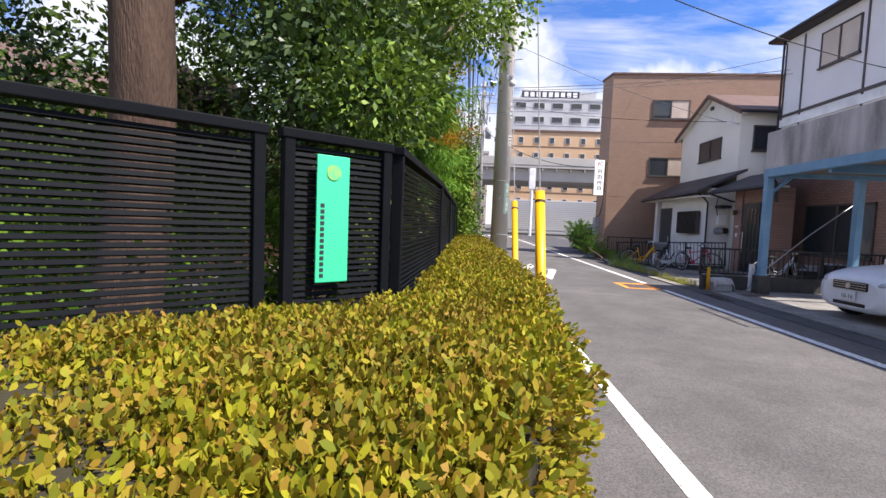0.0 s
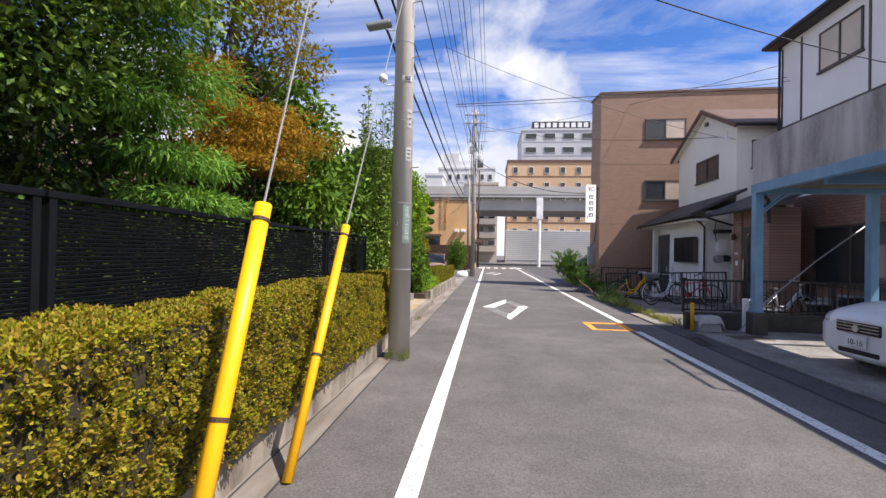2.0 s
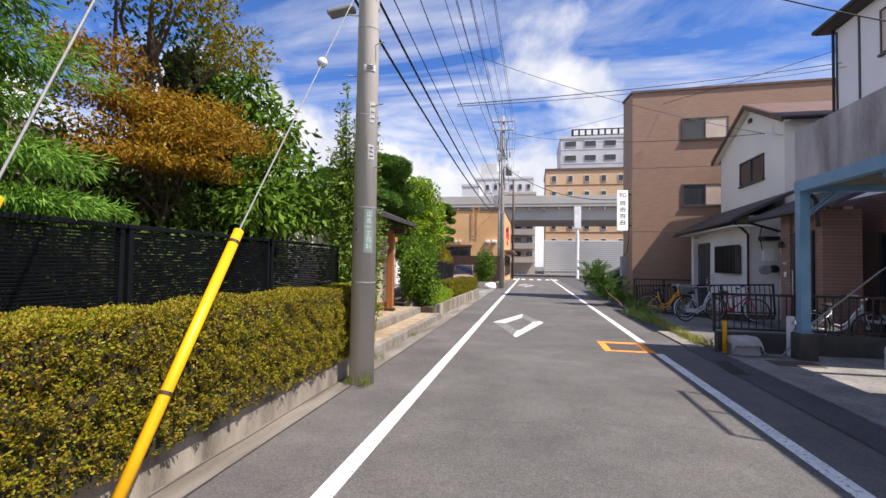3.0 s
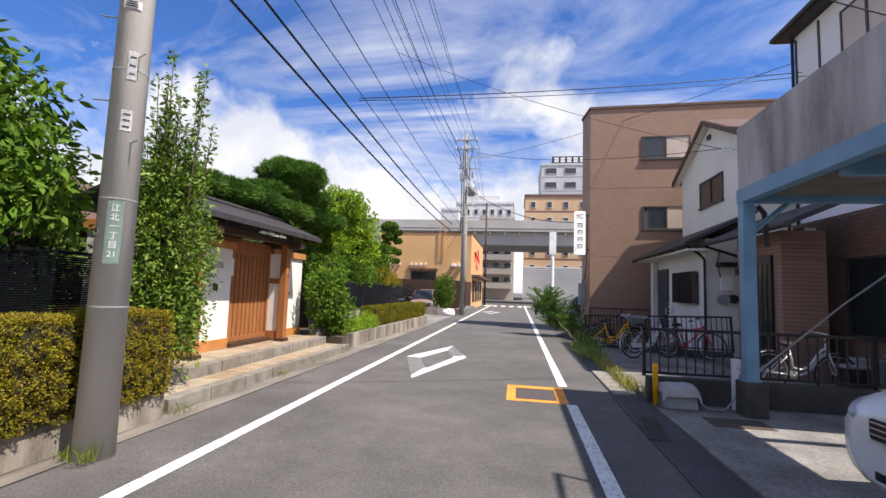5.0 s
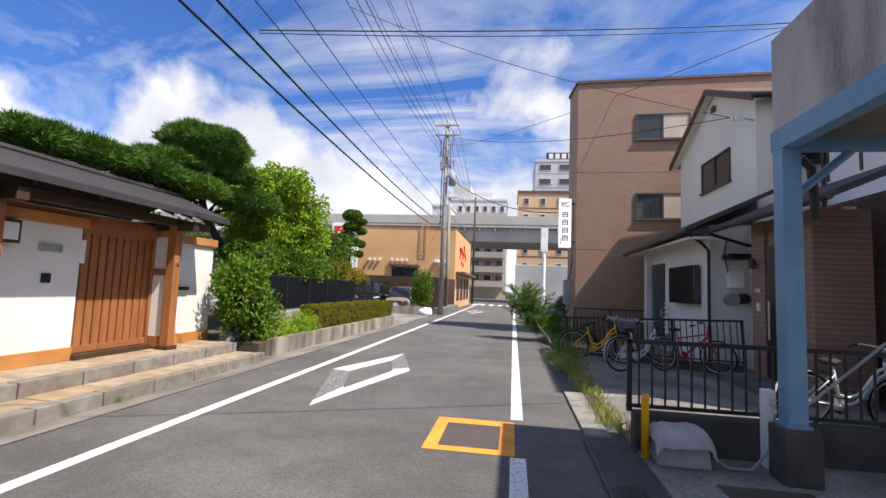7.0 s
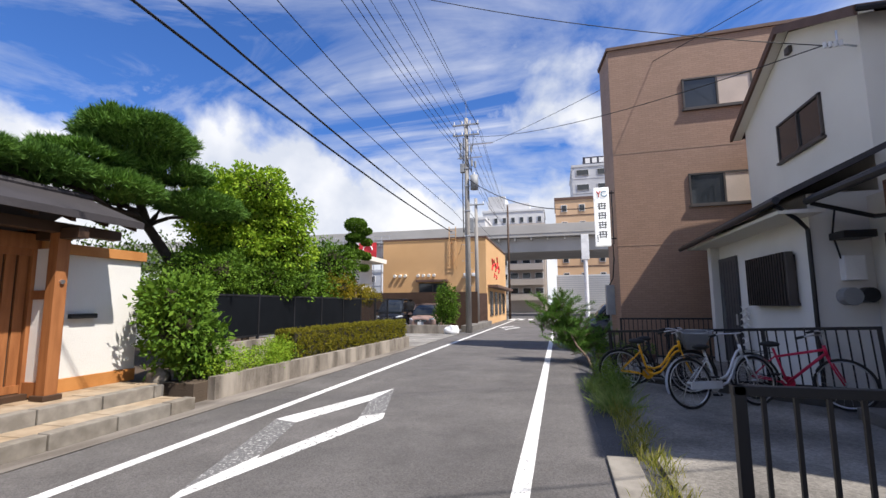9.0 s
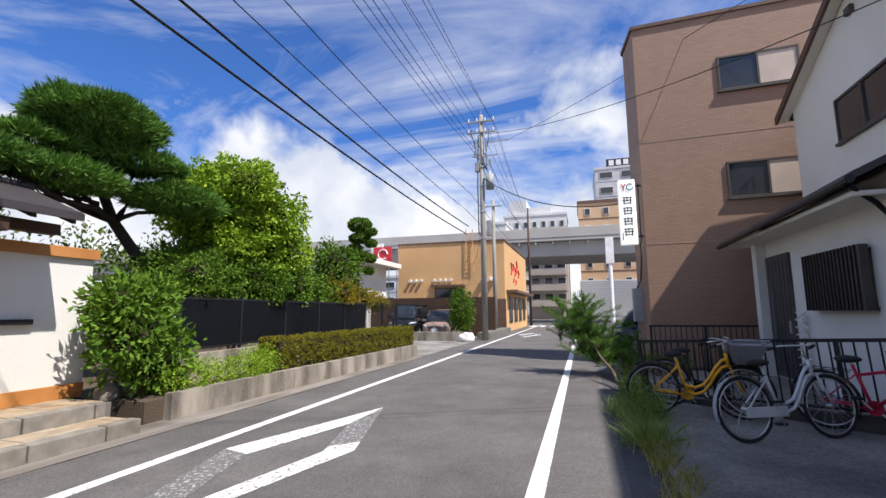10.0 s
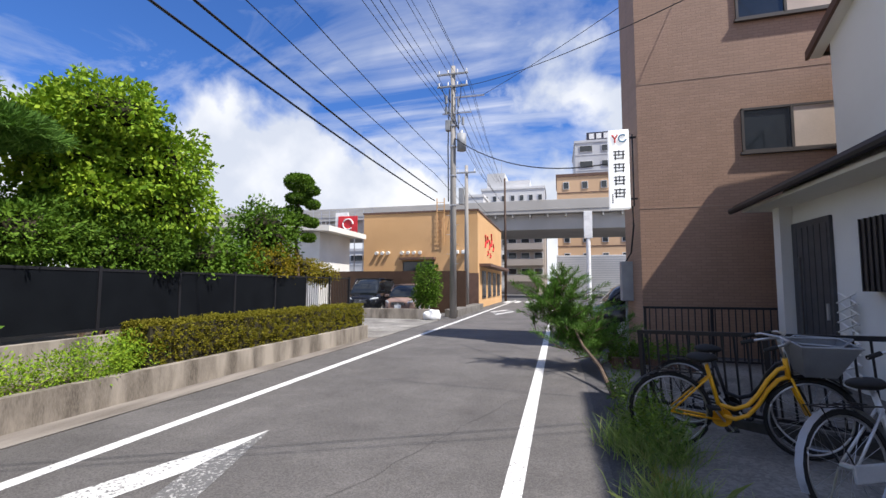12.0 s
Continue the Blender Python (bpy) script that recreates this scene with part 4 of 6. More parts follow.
# fence of dark slats
fence = thing("louvred_fence", "dark grey metal louvred fence behind the hedge", "fence")
runs = [((-1.76, 2.5), (-1.68, 4.3)), ((-1.68, 4.34), (-1.68, 6.26)), ((-1.68, 6.3), (-1.68, 8.22)), ((-1.68, 8.26), (-1.68, 10.2)),
        ((-1.79, 2.45), (-2.13, 2.135)), ((-2.18, 2.09), (-3.6, 0.765))]
slat_meshes = {}
for (xa, ya), (xb, yb) in runs:
    ln, an = math.dist((xa, ya), (xb, yb)), math.degrees(math.atan2(yb - ya, xb - xa))
    key = round(ln, 2)
    if key not in slat_meshes:
        slat_meshes[key] = finish("slat", box(0.03, ln - 0.03, -0.011, 0.006, -0.0075, 0.0075, m=pose(0, 0, 0, 18, 0, 0)), FENCE)
    for i in range(31):
        sl = new("slat", slat_meshes[key])
        sl.parent = fence
        sl.matrix_basis = pose(xa, ya, 1.09 + i * 0.0243, 0, 0, an)
    m = pose(xa, ya, 0, 0, 0, an)
    part("top_rail", box(-0.01, ln + 0.01, -0.03, 0.03, 1.85, 1.885, 0.004, m=m), FENCE, fence)
    part("bottom_panel", box(0.02, ln - 0.02, -0.01, 0.01, 0.3, 1.07, m=m), FENCE, fence)
    for u in (0.02, ln - 0.02):
        part("post", box(u - 0.02, u + 0.02, -0.025, 0.025, 0.25, 1.86, 0.004, m=m), FENCE, fence)
FADED = mat("faded_emblem", (0.22, 0.52, 0.16), 0.6, (0.08, 0.6, 0.26), (0.4, 0.45, 0.1), 30, 90, 0.0, amount=1.0)
board = thing("notice_board", "mint green vertical notice board tied to the dark fence", "sign", at=(-2.0, 2.262, 0), rz=43)
part("panel", box(-0.068, 0.068, -0.055, -0.045, 1.31, 1.8, 0.004), MINT, board)
part("emblem", tube([(0, -0.058, 1.735), (0, -0.056, 1.735)], 0.03, 14), FADED, board, "faded round yellowish emblem")
for i in range(13):
    part("character", box(-0.052, -0.036, -0.0565, -0.055, 1.33 + i * 0.0225, 1.345 + i * 0.0225), INK, board)

GALV = mat("galvanised_strand", (0.26, 0.26, 0.26), 0.6, scale=20, bump=0.1)
# guy wire guards and poles
def guard(name, base, top, label, r):
    t = thing(name, label, "guy guard")
    b, p = Vector(base), Vector(top)
    g = part("sleeve", tube([b, b.lerp(p, 0.5), p], r, 14), YELLOW, t, smooth=True)
    d = (p - b).normalized()
    for f in (0.42, 0.95):
        c = b.lerp(p, f)
        part("band", tube([c - d * 0.012, c + d * 0.012], r + 0.0025, 14), WOOD_D, g)
    return t


guard("yellow_guy_guard", (-0.77, 4.1, 0), (-0.776, 4.78, 1.87), "yellow plastic guy wire guard with dark bands", 0.046)
guard("yellow_guy_guard", (-0.85, 5.33, 0), (-0.834, 6.47, 1.85), "yellow plastic guy wire guard, leaning, slimmer", 0.038)


def wire(pts, r=0.012, sag=0.0, name="power_cable", label="black overhead power cable between the poles", category="cable", material=None, n=14):
    a, b = Vector(pts[0]), Vector(pts[-1])
    q = [a.lerp(b, i / n) - Vector((0, 0, 4 * sag * (i / n) * (1 - i / n))) for i in range(n + 1)]
    return tagged(part(name, tube(q, r, 5), material or WIRE), label, category)


for a, b, f in (((-0.776, 4.78, 1.87), (-0.8, 9.1, 13.0), 0.285), ((-0.834, 6.47, 1.85), (-0.82, 9.05, 5.6), 0.51)):
    g = wire((a, b), 0.007, 0, "guy_wire", "steel guy wire running up to the utility pole", "cable", GALV, 3)
    c = Vector(a).lerp(Vector(b), f)
    bl = bmesh.new()
    bmesh.ops.create_uvsphere(bl, u_segments=14, v_segments=8, radius=0.055, matrix=Matrix.Translation(c))
    part("ball_insulator", bl, WHITE, g, "white glazed ball insulator", True)


def pole(name, label, x, y, h, r0, r1, material=POLE):
    t = thing(name, label, "utility pole", at=(x, y, 0))
    part("shaft", tube([(0, 0, -0.2), (0, 0, h / 2), (0, 0, h)], r0, 20, None, r1), material, t, smooth=True)
    return t


p1 = pole("utility_pole", "grey concrete utility pole with number plates and a street lamp", -0.83, 9.15, 13.2, 0.168, 0.1)
for z in (1.35, 2.35, 3.6, 4.8):
    part("band", tube([(0, 0, z), (0, 0, z + 0.012)], 0.168 - z * 0.0052 + 0.004, 20), GREYBOX, p1)
for i in range(9):
    part("step_bolt", tube([((-1) ** i * 0.1, -0.05, 2.9 + i * 0.42), ((-1) ** i * 0.27, -0.12, 2.9 + i * 0.42)], 0.008, 6), STEEL, p1)
lamp = part("street_lamp", box(0.12, 0.5, -0.09, 0.09, 5.1, 5.17, 0.02, m=pose(0, 0, 0, 0, -8, 0)), GREYBOX, p1, "flat grey street lamp head")
part("lamp_arm", tube([(0.02, 0, 5.02), (0.15, 0, 5.1)], 0.02, 6), STEEL, lamp)


def plate(parent, z0, z1, width, a0, material, r, label=""):
    bm = bmesh.new()
    n = 6
    lo, hi = [], []
    for i in range(n + 1):
        a = radians(a0) + (i / n - 0.5) * width / r
        lo.append(bm.verts.new((r * math.cos(a), r * math.sin(a), z0)))
        hi.append(bm.verts.new((r * math.cos(a), r * math.sin(a), z1)))
    for i in range(n):
        bm.faces.new((lo[i], lo[i + 1], hi[i + 1], hi[i]))
    bmesh.ops.solidify(bm, geom=bm.faces[:], thickness=-0.003)
    return part("plate", bm, material, parent, label)


def words(body, size, parent, at, rx, rz, material, name="lettering"):
    cu = bpy.data.curves.new(name, "FONT")
    cu.body, cu.size, cu.extrude, cu.align_x, cu.align_y = body, size, 0.0008, "CENTER", "CENTER"
    cu.materials.append(material)
    ob = new(name, cu)
    ob.parent = parent
    ob.matrix_basis = pose(*at, rx, 0, rz)
    return ob


PLATE_G = mat("address_plate", (0.35, 0.47, 0.42), 0.5, scale=3, bump=0.02)
plate(p1, 1.75, 2.33, 0.13, -50, PLATE_G, 0.163, "pale green address plate")
for i, ch in enumerate(("江", "北", "一", "丁", "目", "21")):
    a = radians(-50)
    words(ch, 0.075, p1, (0.166 * math.cos(a), 0.166 * math.sin(a), 2.26 - i * 0.085), 90, 40, WHITE, "address_letter")
for z0, z1, w, a0 in ((3.0, 3.2, 0.09, -45), (3.5, 3.78, 0.08, -42), (4.2, 4.28, 0.16, -60), (2.02, 2.08, 0.06, -110)):
    pl = plate(p1, z0, z1, w, a0, WHITE, 0.158, "white number plate")
    a = radians(a0)
    for k in range(3):
        zz = z0 + (z1 - z0) * (k + 0.6) / 3.4
        part("text_bar", box(-w * 0.3, w * 0.3, -0.002, 0.0, zz, zz + 0.012, m=pose(0.161 * math.cos(a), 0.161 * math.sin(a), 0, 0, 0, a0 + 90)), INK, pl)


def arms(parent, zs, span=0.9, n=4):
    for z in zs:
        arm = part("crossarm", box(-span, span, -0.15, -0.07, z, z + 0.08, 0.005), GREYBOX, parent)
        for i in range(n):
            x = -span + 0.08 + (2 * span - 0.16) * i / (n - 1)
            part("insulator", tube([(x, -0.11, z + 0.08), (x, -0.11, z + 0.25)], 0.035, 8), WHITE, arm)


arms(p1, (11.3, 9.9))
p2 = pole("utility_pole", "tall grey utility pole with crossarms and a transformer", -0.6, 34.7, 11.95, 0.165, 0.11, POLE_D)
arms(p2, (11.5, 10.9), 0.75, 4)
for x, z in ((-0.3, 10.3), (0.28, 10.1), (-0.32, 9.75), (0.3, 9.3), (0.5, 9.2)):
    part("fuse_cutout", tube([(x, -0.12, z - 0.18), (x, -0.12, z + 0.18)], 0.06, 8), GREYBOX, p2)
for z in (5.2, 6.6, 8.0, 9.0):
    part("band", tube([(0, 0, z), (0, 0, z + 0.06)], 0.165, 16), STEEL, p2)
for k in range(3):
    part("jumper_cable", tube([(-0.6 + 0.5 * k, -0.06, 11.1), (-0.4 + 0.4 * k, -0.12, 10.5), (-0.25 + 0.25 * k, -0.14, 9.7), (0.3, -0.1, 8.8)], 0.02, 6), WIRE, p2)
part("side_arm", box(0.0, 1.5, -0.1, -0.04, 10.35, 10.42), STEEL, p2)
part("side_arm", box(-0.5, 0.9, -0.1, -0.04, 9.6, 9.66), STEEL, p2)
tr = part("transformer", tube([(0.42, -0.05, 7.8), (0.42, -0.05, 8.6)], 0.22, 16), GREYBOX, p2, "grey can transformer", True)
part("bushing", tube([(0.42, -0.05, 8.6), (0.42, -0.05, 8.78)], 0.05, 8), WHITE, tr)
part("lightning_rod", tube([(0, 0, 11.9), (0, 0, 13.0)], 0.015, 5), STEEL, p2)
part("switch_box", box(-0.35, -0.12, -0.15, 0.1, 8.8, 9.3, 0.02), GREYBOX, p2)
for i in range(12):
    part("step_bolt", tube([((-1) ** i * 0.12, -0.1, 2.5 + i * 0.45), ((-1) ** i * 0.3, -0.14, 2.5 + i * 0.45)], 0.01, 5), STEEL, p2)
part("cable_riser", tube([(-0.2, -0.1, 5.4), (-0.22, -0.12, 8.0), (-0.15, -0.12, 10.8)], 0.03, 6), WIRE, p2)
p3 = pole("utility_pole", "slim grey utility pole beside the tan shop", -1.22, 41.0, 8.8, 0.15, 0.1, POLE_D)
arms(p3, (8.3,), 0.6, 3)
part("junction_box", box(-0.45, -0.15, -0.2, 0.1, 6.4, 7.4, 0.03), GREYBOX, p3)
pole("utility_pole", "slim rust-brown steel pole near the junction", -0.75, 57.5, 11.8, 0.13, 0.09, WOOD_D)
p0 = pole("utility_pole", "grey concrete utility pole further down the street", -0.85, -24, 13.0, 0.17, 0.1)
arms(p0, (11.3, 9.9))

for x, za, zb, r, sag in ((-0.82, 11.55, 11.5, 0.01, 0.35), (-0.25, 11.55, 11.5, 0.01, 0.35), (0.55, 11.55, 11.5, 0.01, 0.4), (0.75, 10.15, 11.1, 0.009, 0.35), (0.3, 10.15, 11.1, 0.009, 0.4),
                          (-0.7, 10.1, 10.2, 0.011, 0.5), (-0.3, 10.0, 9.9, 0.011, 0.5), (0.2, 9.6, 9.6, 0.012, 0.6), (-1.0, 6.2, 5.5, 0.026, 0.3), (-0.88, 6.75, 5.9, 0.026, 0.35), (-1.0, 7.6, 6.8, 0.013, 0.3), (-0.7, 8.3, 7.6, 0.013, 0.35)):
    wire(((x - 0.6, 9.15, za), (x - 0.5, 34.7, zb)), r, sag)
    wire(((x - 0.6, 9.15, za), (x - 0.6, -24, za)), r, sag, n=8)
    if zb > 6:
        wire(((x - 0.5, 34.7, zb), (-1.2 + 0.4 * x, 57.5, min(zb, 11.4))), r, sag, n=8)
drop = "black service cable running to a house"
wire(((-0.8, 9.1, 6.9), (10.3, 14.2, 6.35)), 0.013, 0.25, "service_cable", drop)
wire(((-0.6, 34.7, 10.9), (8.85, 19.3, 5.95)), 0.011, 0.5, "service_cable", drop)
wire(((0.8, 34.7, 10.4), (12.5, 17.5, 8.6)), 0.01, 0.35, "service_cable", drop)
wire(((-1.3, 20.0, 9.75), (8.85, 19.35, 5.9)), 0.009, 0.3, "service_cable", drop)
wire(((-0.42, 14.2, 5.55), (10.3, 18.4, 7.7)), 0.011, 0.1, "service_cable", drop)
wire(((-0.42, 14.2, 5.5), (10.3, 18.2, 7.5)), 0.008, 0.14, "service_cable", drop)
wire(((-0.5, 34.6, 8.4), (6.0, 28.0, 5.1)), 0.02, 0.7, "service_cable", drop)
wire(((-0.6, 34.7, 6.5), (-3.0, 43.4, 5.2)), 0.012, 0.3, "service_cable", drop)

# ---- the roofed gate and its steps ----
gate = thing("roofed_gate", "roofed Japanese gate, white plaster walls, slatted brown wooden door", "gate")
for y0, y1 in ((10.7, 12.2), (12.32, 13.72), (15.2, 16.72)):
    part("plaster_wall", box(-2.85, -2.72, y0, y1, 0.5, 2.27, 0.004), STUCCO, gate, "white plaster wall")
    part("base_board", box(-2.87, -2.69, y0, y1, 0.33, 0.52, 0.006), WOOD_L, gate)
    part("wall_plate", box(-2.9, -2.66, y0 - 0.03, y1 + 0.05, 2.27, 2.42, 0.008), WOOD_L, gate)
for y in (12.25, 15.15):
    ps = part("front_post", box(-2.43, -2.27, y - 0.08, y + 0.08, 0.36, 2.55, 0.008), WOOD, gate, "red-brown square post")
    part("shoe", box(-2.47, -2.23, y - 0.12, y + 0.12, 0.33, 0.4, 0.01), WOOD_D, ps)
    part("back_post", box(-2.87, -2.71, y - 0.07, y + 0.07, 0.33, 2.6, 0.006), WOOD, gate)
    part("wing_panel", box(-2.71, -2.43, y - 0.02, y + 0.02, 0.55, 1.62), STUCCO, gate)
    part("wing_panel", box(-2.71, -2.43, y - 0.02, y + 0.02, 1.74, 2.3), STUCCO, gate)
    part("wing_rail", box(-2.71, -2.43, y - 0.05, y + 0.05, 1.62, 1.74), WOOD, gate)
    part("wing_rail", box(-2.71, -2.43, y - 0.05, y + 0.05, 0.36, 0.55), WOOD, gate)
    part("tie_beam", box(-3.4, -1.95, y - 0.07, y + 0.07, 2.42, 2.56, 0.008), WOOD_D, gate)
    part("knob", tube([(-2.27, y, 1.85), (-2.24, y, 1.85)], 0.03, 10), STEEL, ps)
part("lintel", box(-2.86, -2.7, 12.3, 15.1, 2.3, 2.5, 0.008), WOOD, gate)
part("front_beam", box(-2.43, -2.27, 11.5, 15.95, 2.5, 2.64, 0.01), WOOD_D, gate)
part("ridge_beam", box(-3.1, -2.95, 11.5, 15.95, 2.95, 3.07), WOOD_D, gate)
door = part("door", box(-2.82, -2.79, 13.76, 15.08, 0.42, 2.3), WOOD_D, gate, "sliding door of upright brown slats")
for i in range(9):
    part("slat", box(-2.79, -2.755, 13.78 + i * 0.146, 13.895 + i * 0.146, 0.44, 2.28, 0.004), WOOD, door)
for z in (0.42, 2.2):
    part("rail", box(-2.76, -2.73, 13.74, 15.1, z, z + 0.1), WOOD, door)
part("sill", box(-2.9, -2.6, 13.7, 15.12, 0.33, 0.41, 0.006), WOOD_D, gate)
for i in range(11):
    y = 11.45 + i * 0.44
    part("rafter", slab([(-1.95, y, 2.69), (-1.95, y + 0.06, 2.69), (-3.0, y + 0.06, 3.09), (-3.0, y, 3.09)], 0.07), WOOD_D, gate)
part("roof", slab([(-1.88, 11.3, 2.76), (-1.88, 15.95, 2.76), (-3.0, 15.95, 3.2), (-3.0, 11.3, 3.2)], 0.06), ROOF, gate, "dark sheet metal roof")
part("roof", slab([(-4.1, 11.3, 2.76), (-3.0, 11.3, 3.2), (-3.0, 15.95, 3.2), (-4.1, 15.95, 2.76)], 0.06), ROOF, gate)
part("eaves_board", slab([(-1.86, 11.3, 2.75), (-1.86, 15.95, 2.75), (-1.9, 15.95, 2.75), (-1.9, 11.3, 2.75)], 0.09), ROOF, gate)
part("ridge_cap", tube([(-3.0, 11.25, 3.21), (-3.0, 16.0, 3.21)], 0.06, 8), ROOF, gate)
lamp_g = part("lantern", box(-2.72, -2.6, 12.5, 12.78, 1.95, 2.25, 0.01), WOOD_D, gate, "dark framed wall lantern")
part("shade", box(-2.6, -2.59, 12.54, 12.74, 1.99, 2.21), WHITE, lamp_g)
part("nameplate", box(-2.72, -2.69, 13.1, 13.42, 1.88, 1.99, 0.005), STEEL, gate, "bronze nameplate")
part("intercom", box(-2.72, -2.69, 13.18, 13.3, 1.45, 1.58, 0.008), BLACK, gate)
part("letter_slot", box(-2.72, -2.64, 15.6, 15.98, 1.35, 1.42, 0.008), BLACK, gate)
part("paper_notice", box(-2.752, -2.748, 13.73, 13.82, 1.75, 2.1), WHITE, gate)
part("paper_notice", box(-2.74, -2.735, 15.09, 15.14, 1.75, 2.05), WHITE, gate)
part("red_seal", box(-2.7, -2.69, 13.7, 13.9, 2.33, 2.4), RED, gate)

steps = tagged(setting("stairs_gate", box(-4.2, -1.97, 10.45, 16.6, -0.1, 0.3), CONC, "two broad stone steps before the gate", "steps"), kind="structure")
part("lower_bed", box(-1.97, -1.34, 10.45, 16.4, -0.1, 0.14), CONC, steps)
y = 10.45
while y < 16.0:
    for x0, x1, z0, z1, off in ((-1.36, -1.18, 0.0, 0.18, 0.0), (-1.98, -1.8, 0.14, 0.34, 0.3)):
        L = 0.78
        part("kerb_stone", box(x0, x1, y + off, min(16.4, y + off + L - 0.012), z0, z1 + random.uniform(-0.004, 0.004), 0.012), KERB, steps)
    y += 0.79
y = 10.5
while y < 16.3:
    w = random.uniform(0.45, 0.75)
    part("paving_slab", box(-1.79, -1.37, y, min(16.4, y + w - 0.015), 0.1, 0.168 + random.uniform(-0.004, 0.004), 0.01), STONE, steps)
    y2 = y
    part("paving_slab", box(-2.35, -1.99, y2 + 0.2, min(16.5, y2 + 0.2 + w - 0.015), 0.26, 0.33 + random.uniform(-0.004, 0.004), 0.01), STONE, steps)
    part("paving_slab", box(-2.7, -2.36, y2 + 0.1, min(16.5, y2 + 0.1 + w - 0.015), 0.26, 0.33 + random.uniform(-0.003, 0.003), 0.01), STONE, steps)
    y += w
for i in range(4):
    rk = bmesh.new()
    bmesh.ops.create_icosphere(rk, subdivisions=2, radius=0.17)
    for v in rk.verts:
        v.co *= 1 + 0.25 * noise.noise(v.co * 6 + Vector((i * 7, 0, 0)))
    bmesh.ops.transform(rk, matrix=Matrix.Translation((-2.25 + 0.05 * i, 16.75 + 0.33 * i, 0.36)), verts=rk.verts)
    tagged(part("garden_rock", rk, KERB, smooth=True), "rounded grey garden rock below the bush", "rock", "garden rocks")

# ---- planter, black fence, garden beyond the gate ----
setting("wall_planter", prism([(-1.5, 17.0), (-1.36, 17.0), (-1.22, 26.5), (-1.36, 26.5)], -0.1, 0.37), CONC_STAIN, "low streaked concrete planter wall", "wall")
setting("wall_planter_end", box(-2.3, -1.37, 26.35, 26.5, -0.1, 0.37), CONC_STAIN, "low concrete planter wall end", "wall")
setting("ground_planter", prism([(-1.5, 16.7), (-1.36, 26.35), (-9, 26.35), (-9, 16.7)], -0.1, 0.3), SOIL, "dark soil of the planted bed", "ground")
setting("wall_garden", prism([(-2.42, 17.9), (-2.28, 17.9), (-2.75, 29), (-2.9, 29)], -0.1, 0.78), CONC_STAIN, "low concrete base wall below the black fence", "wall")
poly_hedge("low_hedge", "low clipped hedge turning brownish in a concrete planter", [(-1.55, 19.6), (-1.36, 26.4), (-2.0, 26.4), (-2.05, 19.6)], 0.37, 0.98, 4200, 7000, 0.034, L_HEDGE2, oval=True)
p, d = blob_points([((-1.62, 17.6, 0.5), (0.25, 0.6, 0.3)), ((-1.6, 18.8, 0.52), (0.28, 0.8, 0.3)), ((-1.75, 19.6, 0.6), (0.25, 0.5, 0.32))], 9000, 0.3)
wd = tagged(new("low_shrub", leaf_mesh("low_shrub", p, d, 0.045, L_BRIGHT, 0.4)), "loose low yellow-green shrubs spilling over the planter wall", "shrub")

bf = thing("black_fence", "black metal garden fence on a low concrete wall", "fence")
fa, fb = Vector((-2.4, 18.0, 0)), Vector((-3.0, 28.9, 0))
for i in range(7):
    a, b = fa.lerp(fb, i / 7), fa.lerp(fb, (i + 1) / 7)
    m = pose(a.x, a.y, 0, 0, 0, math.degrees(math.atan2(b.y - a.y, b.x - a.x)))
    L = (b - a).length
    part("post", box(-0.025, 0.025, -0.025, 0.025, 0.7, 1.8, m=m), BLACK, bf)
    part("rail", box(0, L, -0.015, 0.015, 1.72, 1.76, m=m), BLACK, bf)
    part("rail", box(0, L, -0.015, 0.015, 0.84, 0.88, m=m), BLACK, bf)
    if i < 5:
        part("panel", box(0.02, L - 0.02, -0.006, 0.006, 0.87, 1.73, m=m), FENCE, bf, "fine black mesh panel")
    else:
        for k in range(12):
            part("picket", box(L * k / 12, L * k / 12 + 0.016, -0.008, 0.008, 0.85, 1.74, m=m), BLACK, bf)
part("post", box(-3.03, -2.97, 28.87, 28.93, 0.7, 1.8), BLACK, bf)

# ---- trees and shrubs ----
tree("camellia_tree", "dark glossy evergreen tree leaning over the fence", (-2.9, 4.3, 0.3), (-2.8, 4.3, 2.6), 0.1,
     [((-2.5, 3.9, 2.6), (0.75, 0.95, 0.75)), ((-2.6, 4.6, 3.2), (0.8, 1.0, 0.8)), ((-2.5, 5.0, 2.5), (0.6, 0.7, 0.6)), ((-3.2, 4.8, 3.9), (1.0, 1.1, 0.9))],
     24000, 0.062, L_GLOSS, 0.45, 0.5, 0.2)
tree("broadleaf_tree", "green broadleaf tree with pale new leaves over the fence", (-2.6, 4.0, 0.3), (-2.6, 4.0, 2.3), 0.06,
     [((-2.15, 3.7, 2.4), (0.5, 0.6, 0.45)), ((-2.2, 4.5, 2.75), (0.5, 0.6, 0.5)), ((-2.3, 4.1, 3.3), (0.5, 0.6, 0.4)), ((-1.5, 4.7, 3.5), (0.55, 0.7, 0.5)), ((-1.9, 5.2, 3.9), (0.6, 0.7, 0.5))], 15000, 0.055, L_FRESH, 0.4, 0.5, 0.3)
big = thing("old_tree", "thick reddish-brown old tree trunk behind the fence", "tree", at=(-3.35, 2.95, 0.3))
bm = limb((0, 0, 0), (0.0, 0.1, 4.5), 0.19, 0.13, 0.1, 8, 14)
for e in ((-1.0, 0.2, 2.9), (0.9, 0.9, 3.6), (-0.8, -0.8, 3.6)):
    limb((0.0, 0.05, 1.9 + random.random()), e, 0.08, 0.03, 0.4, 6, 8, bm)
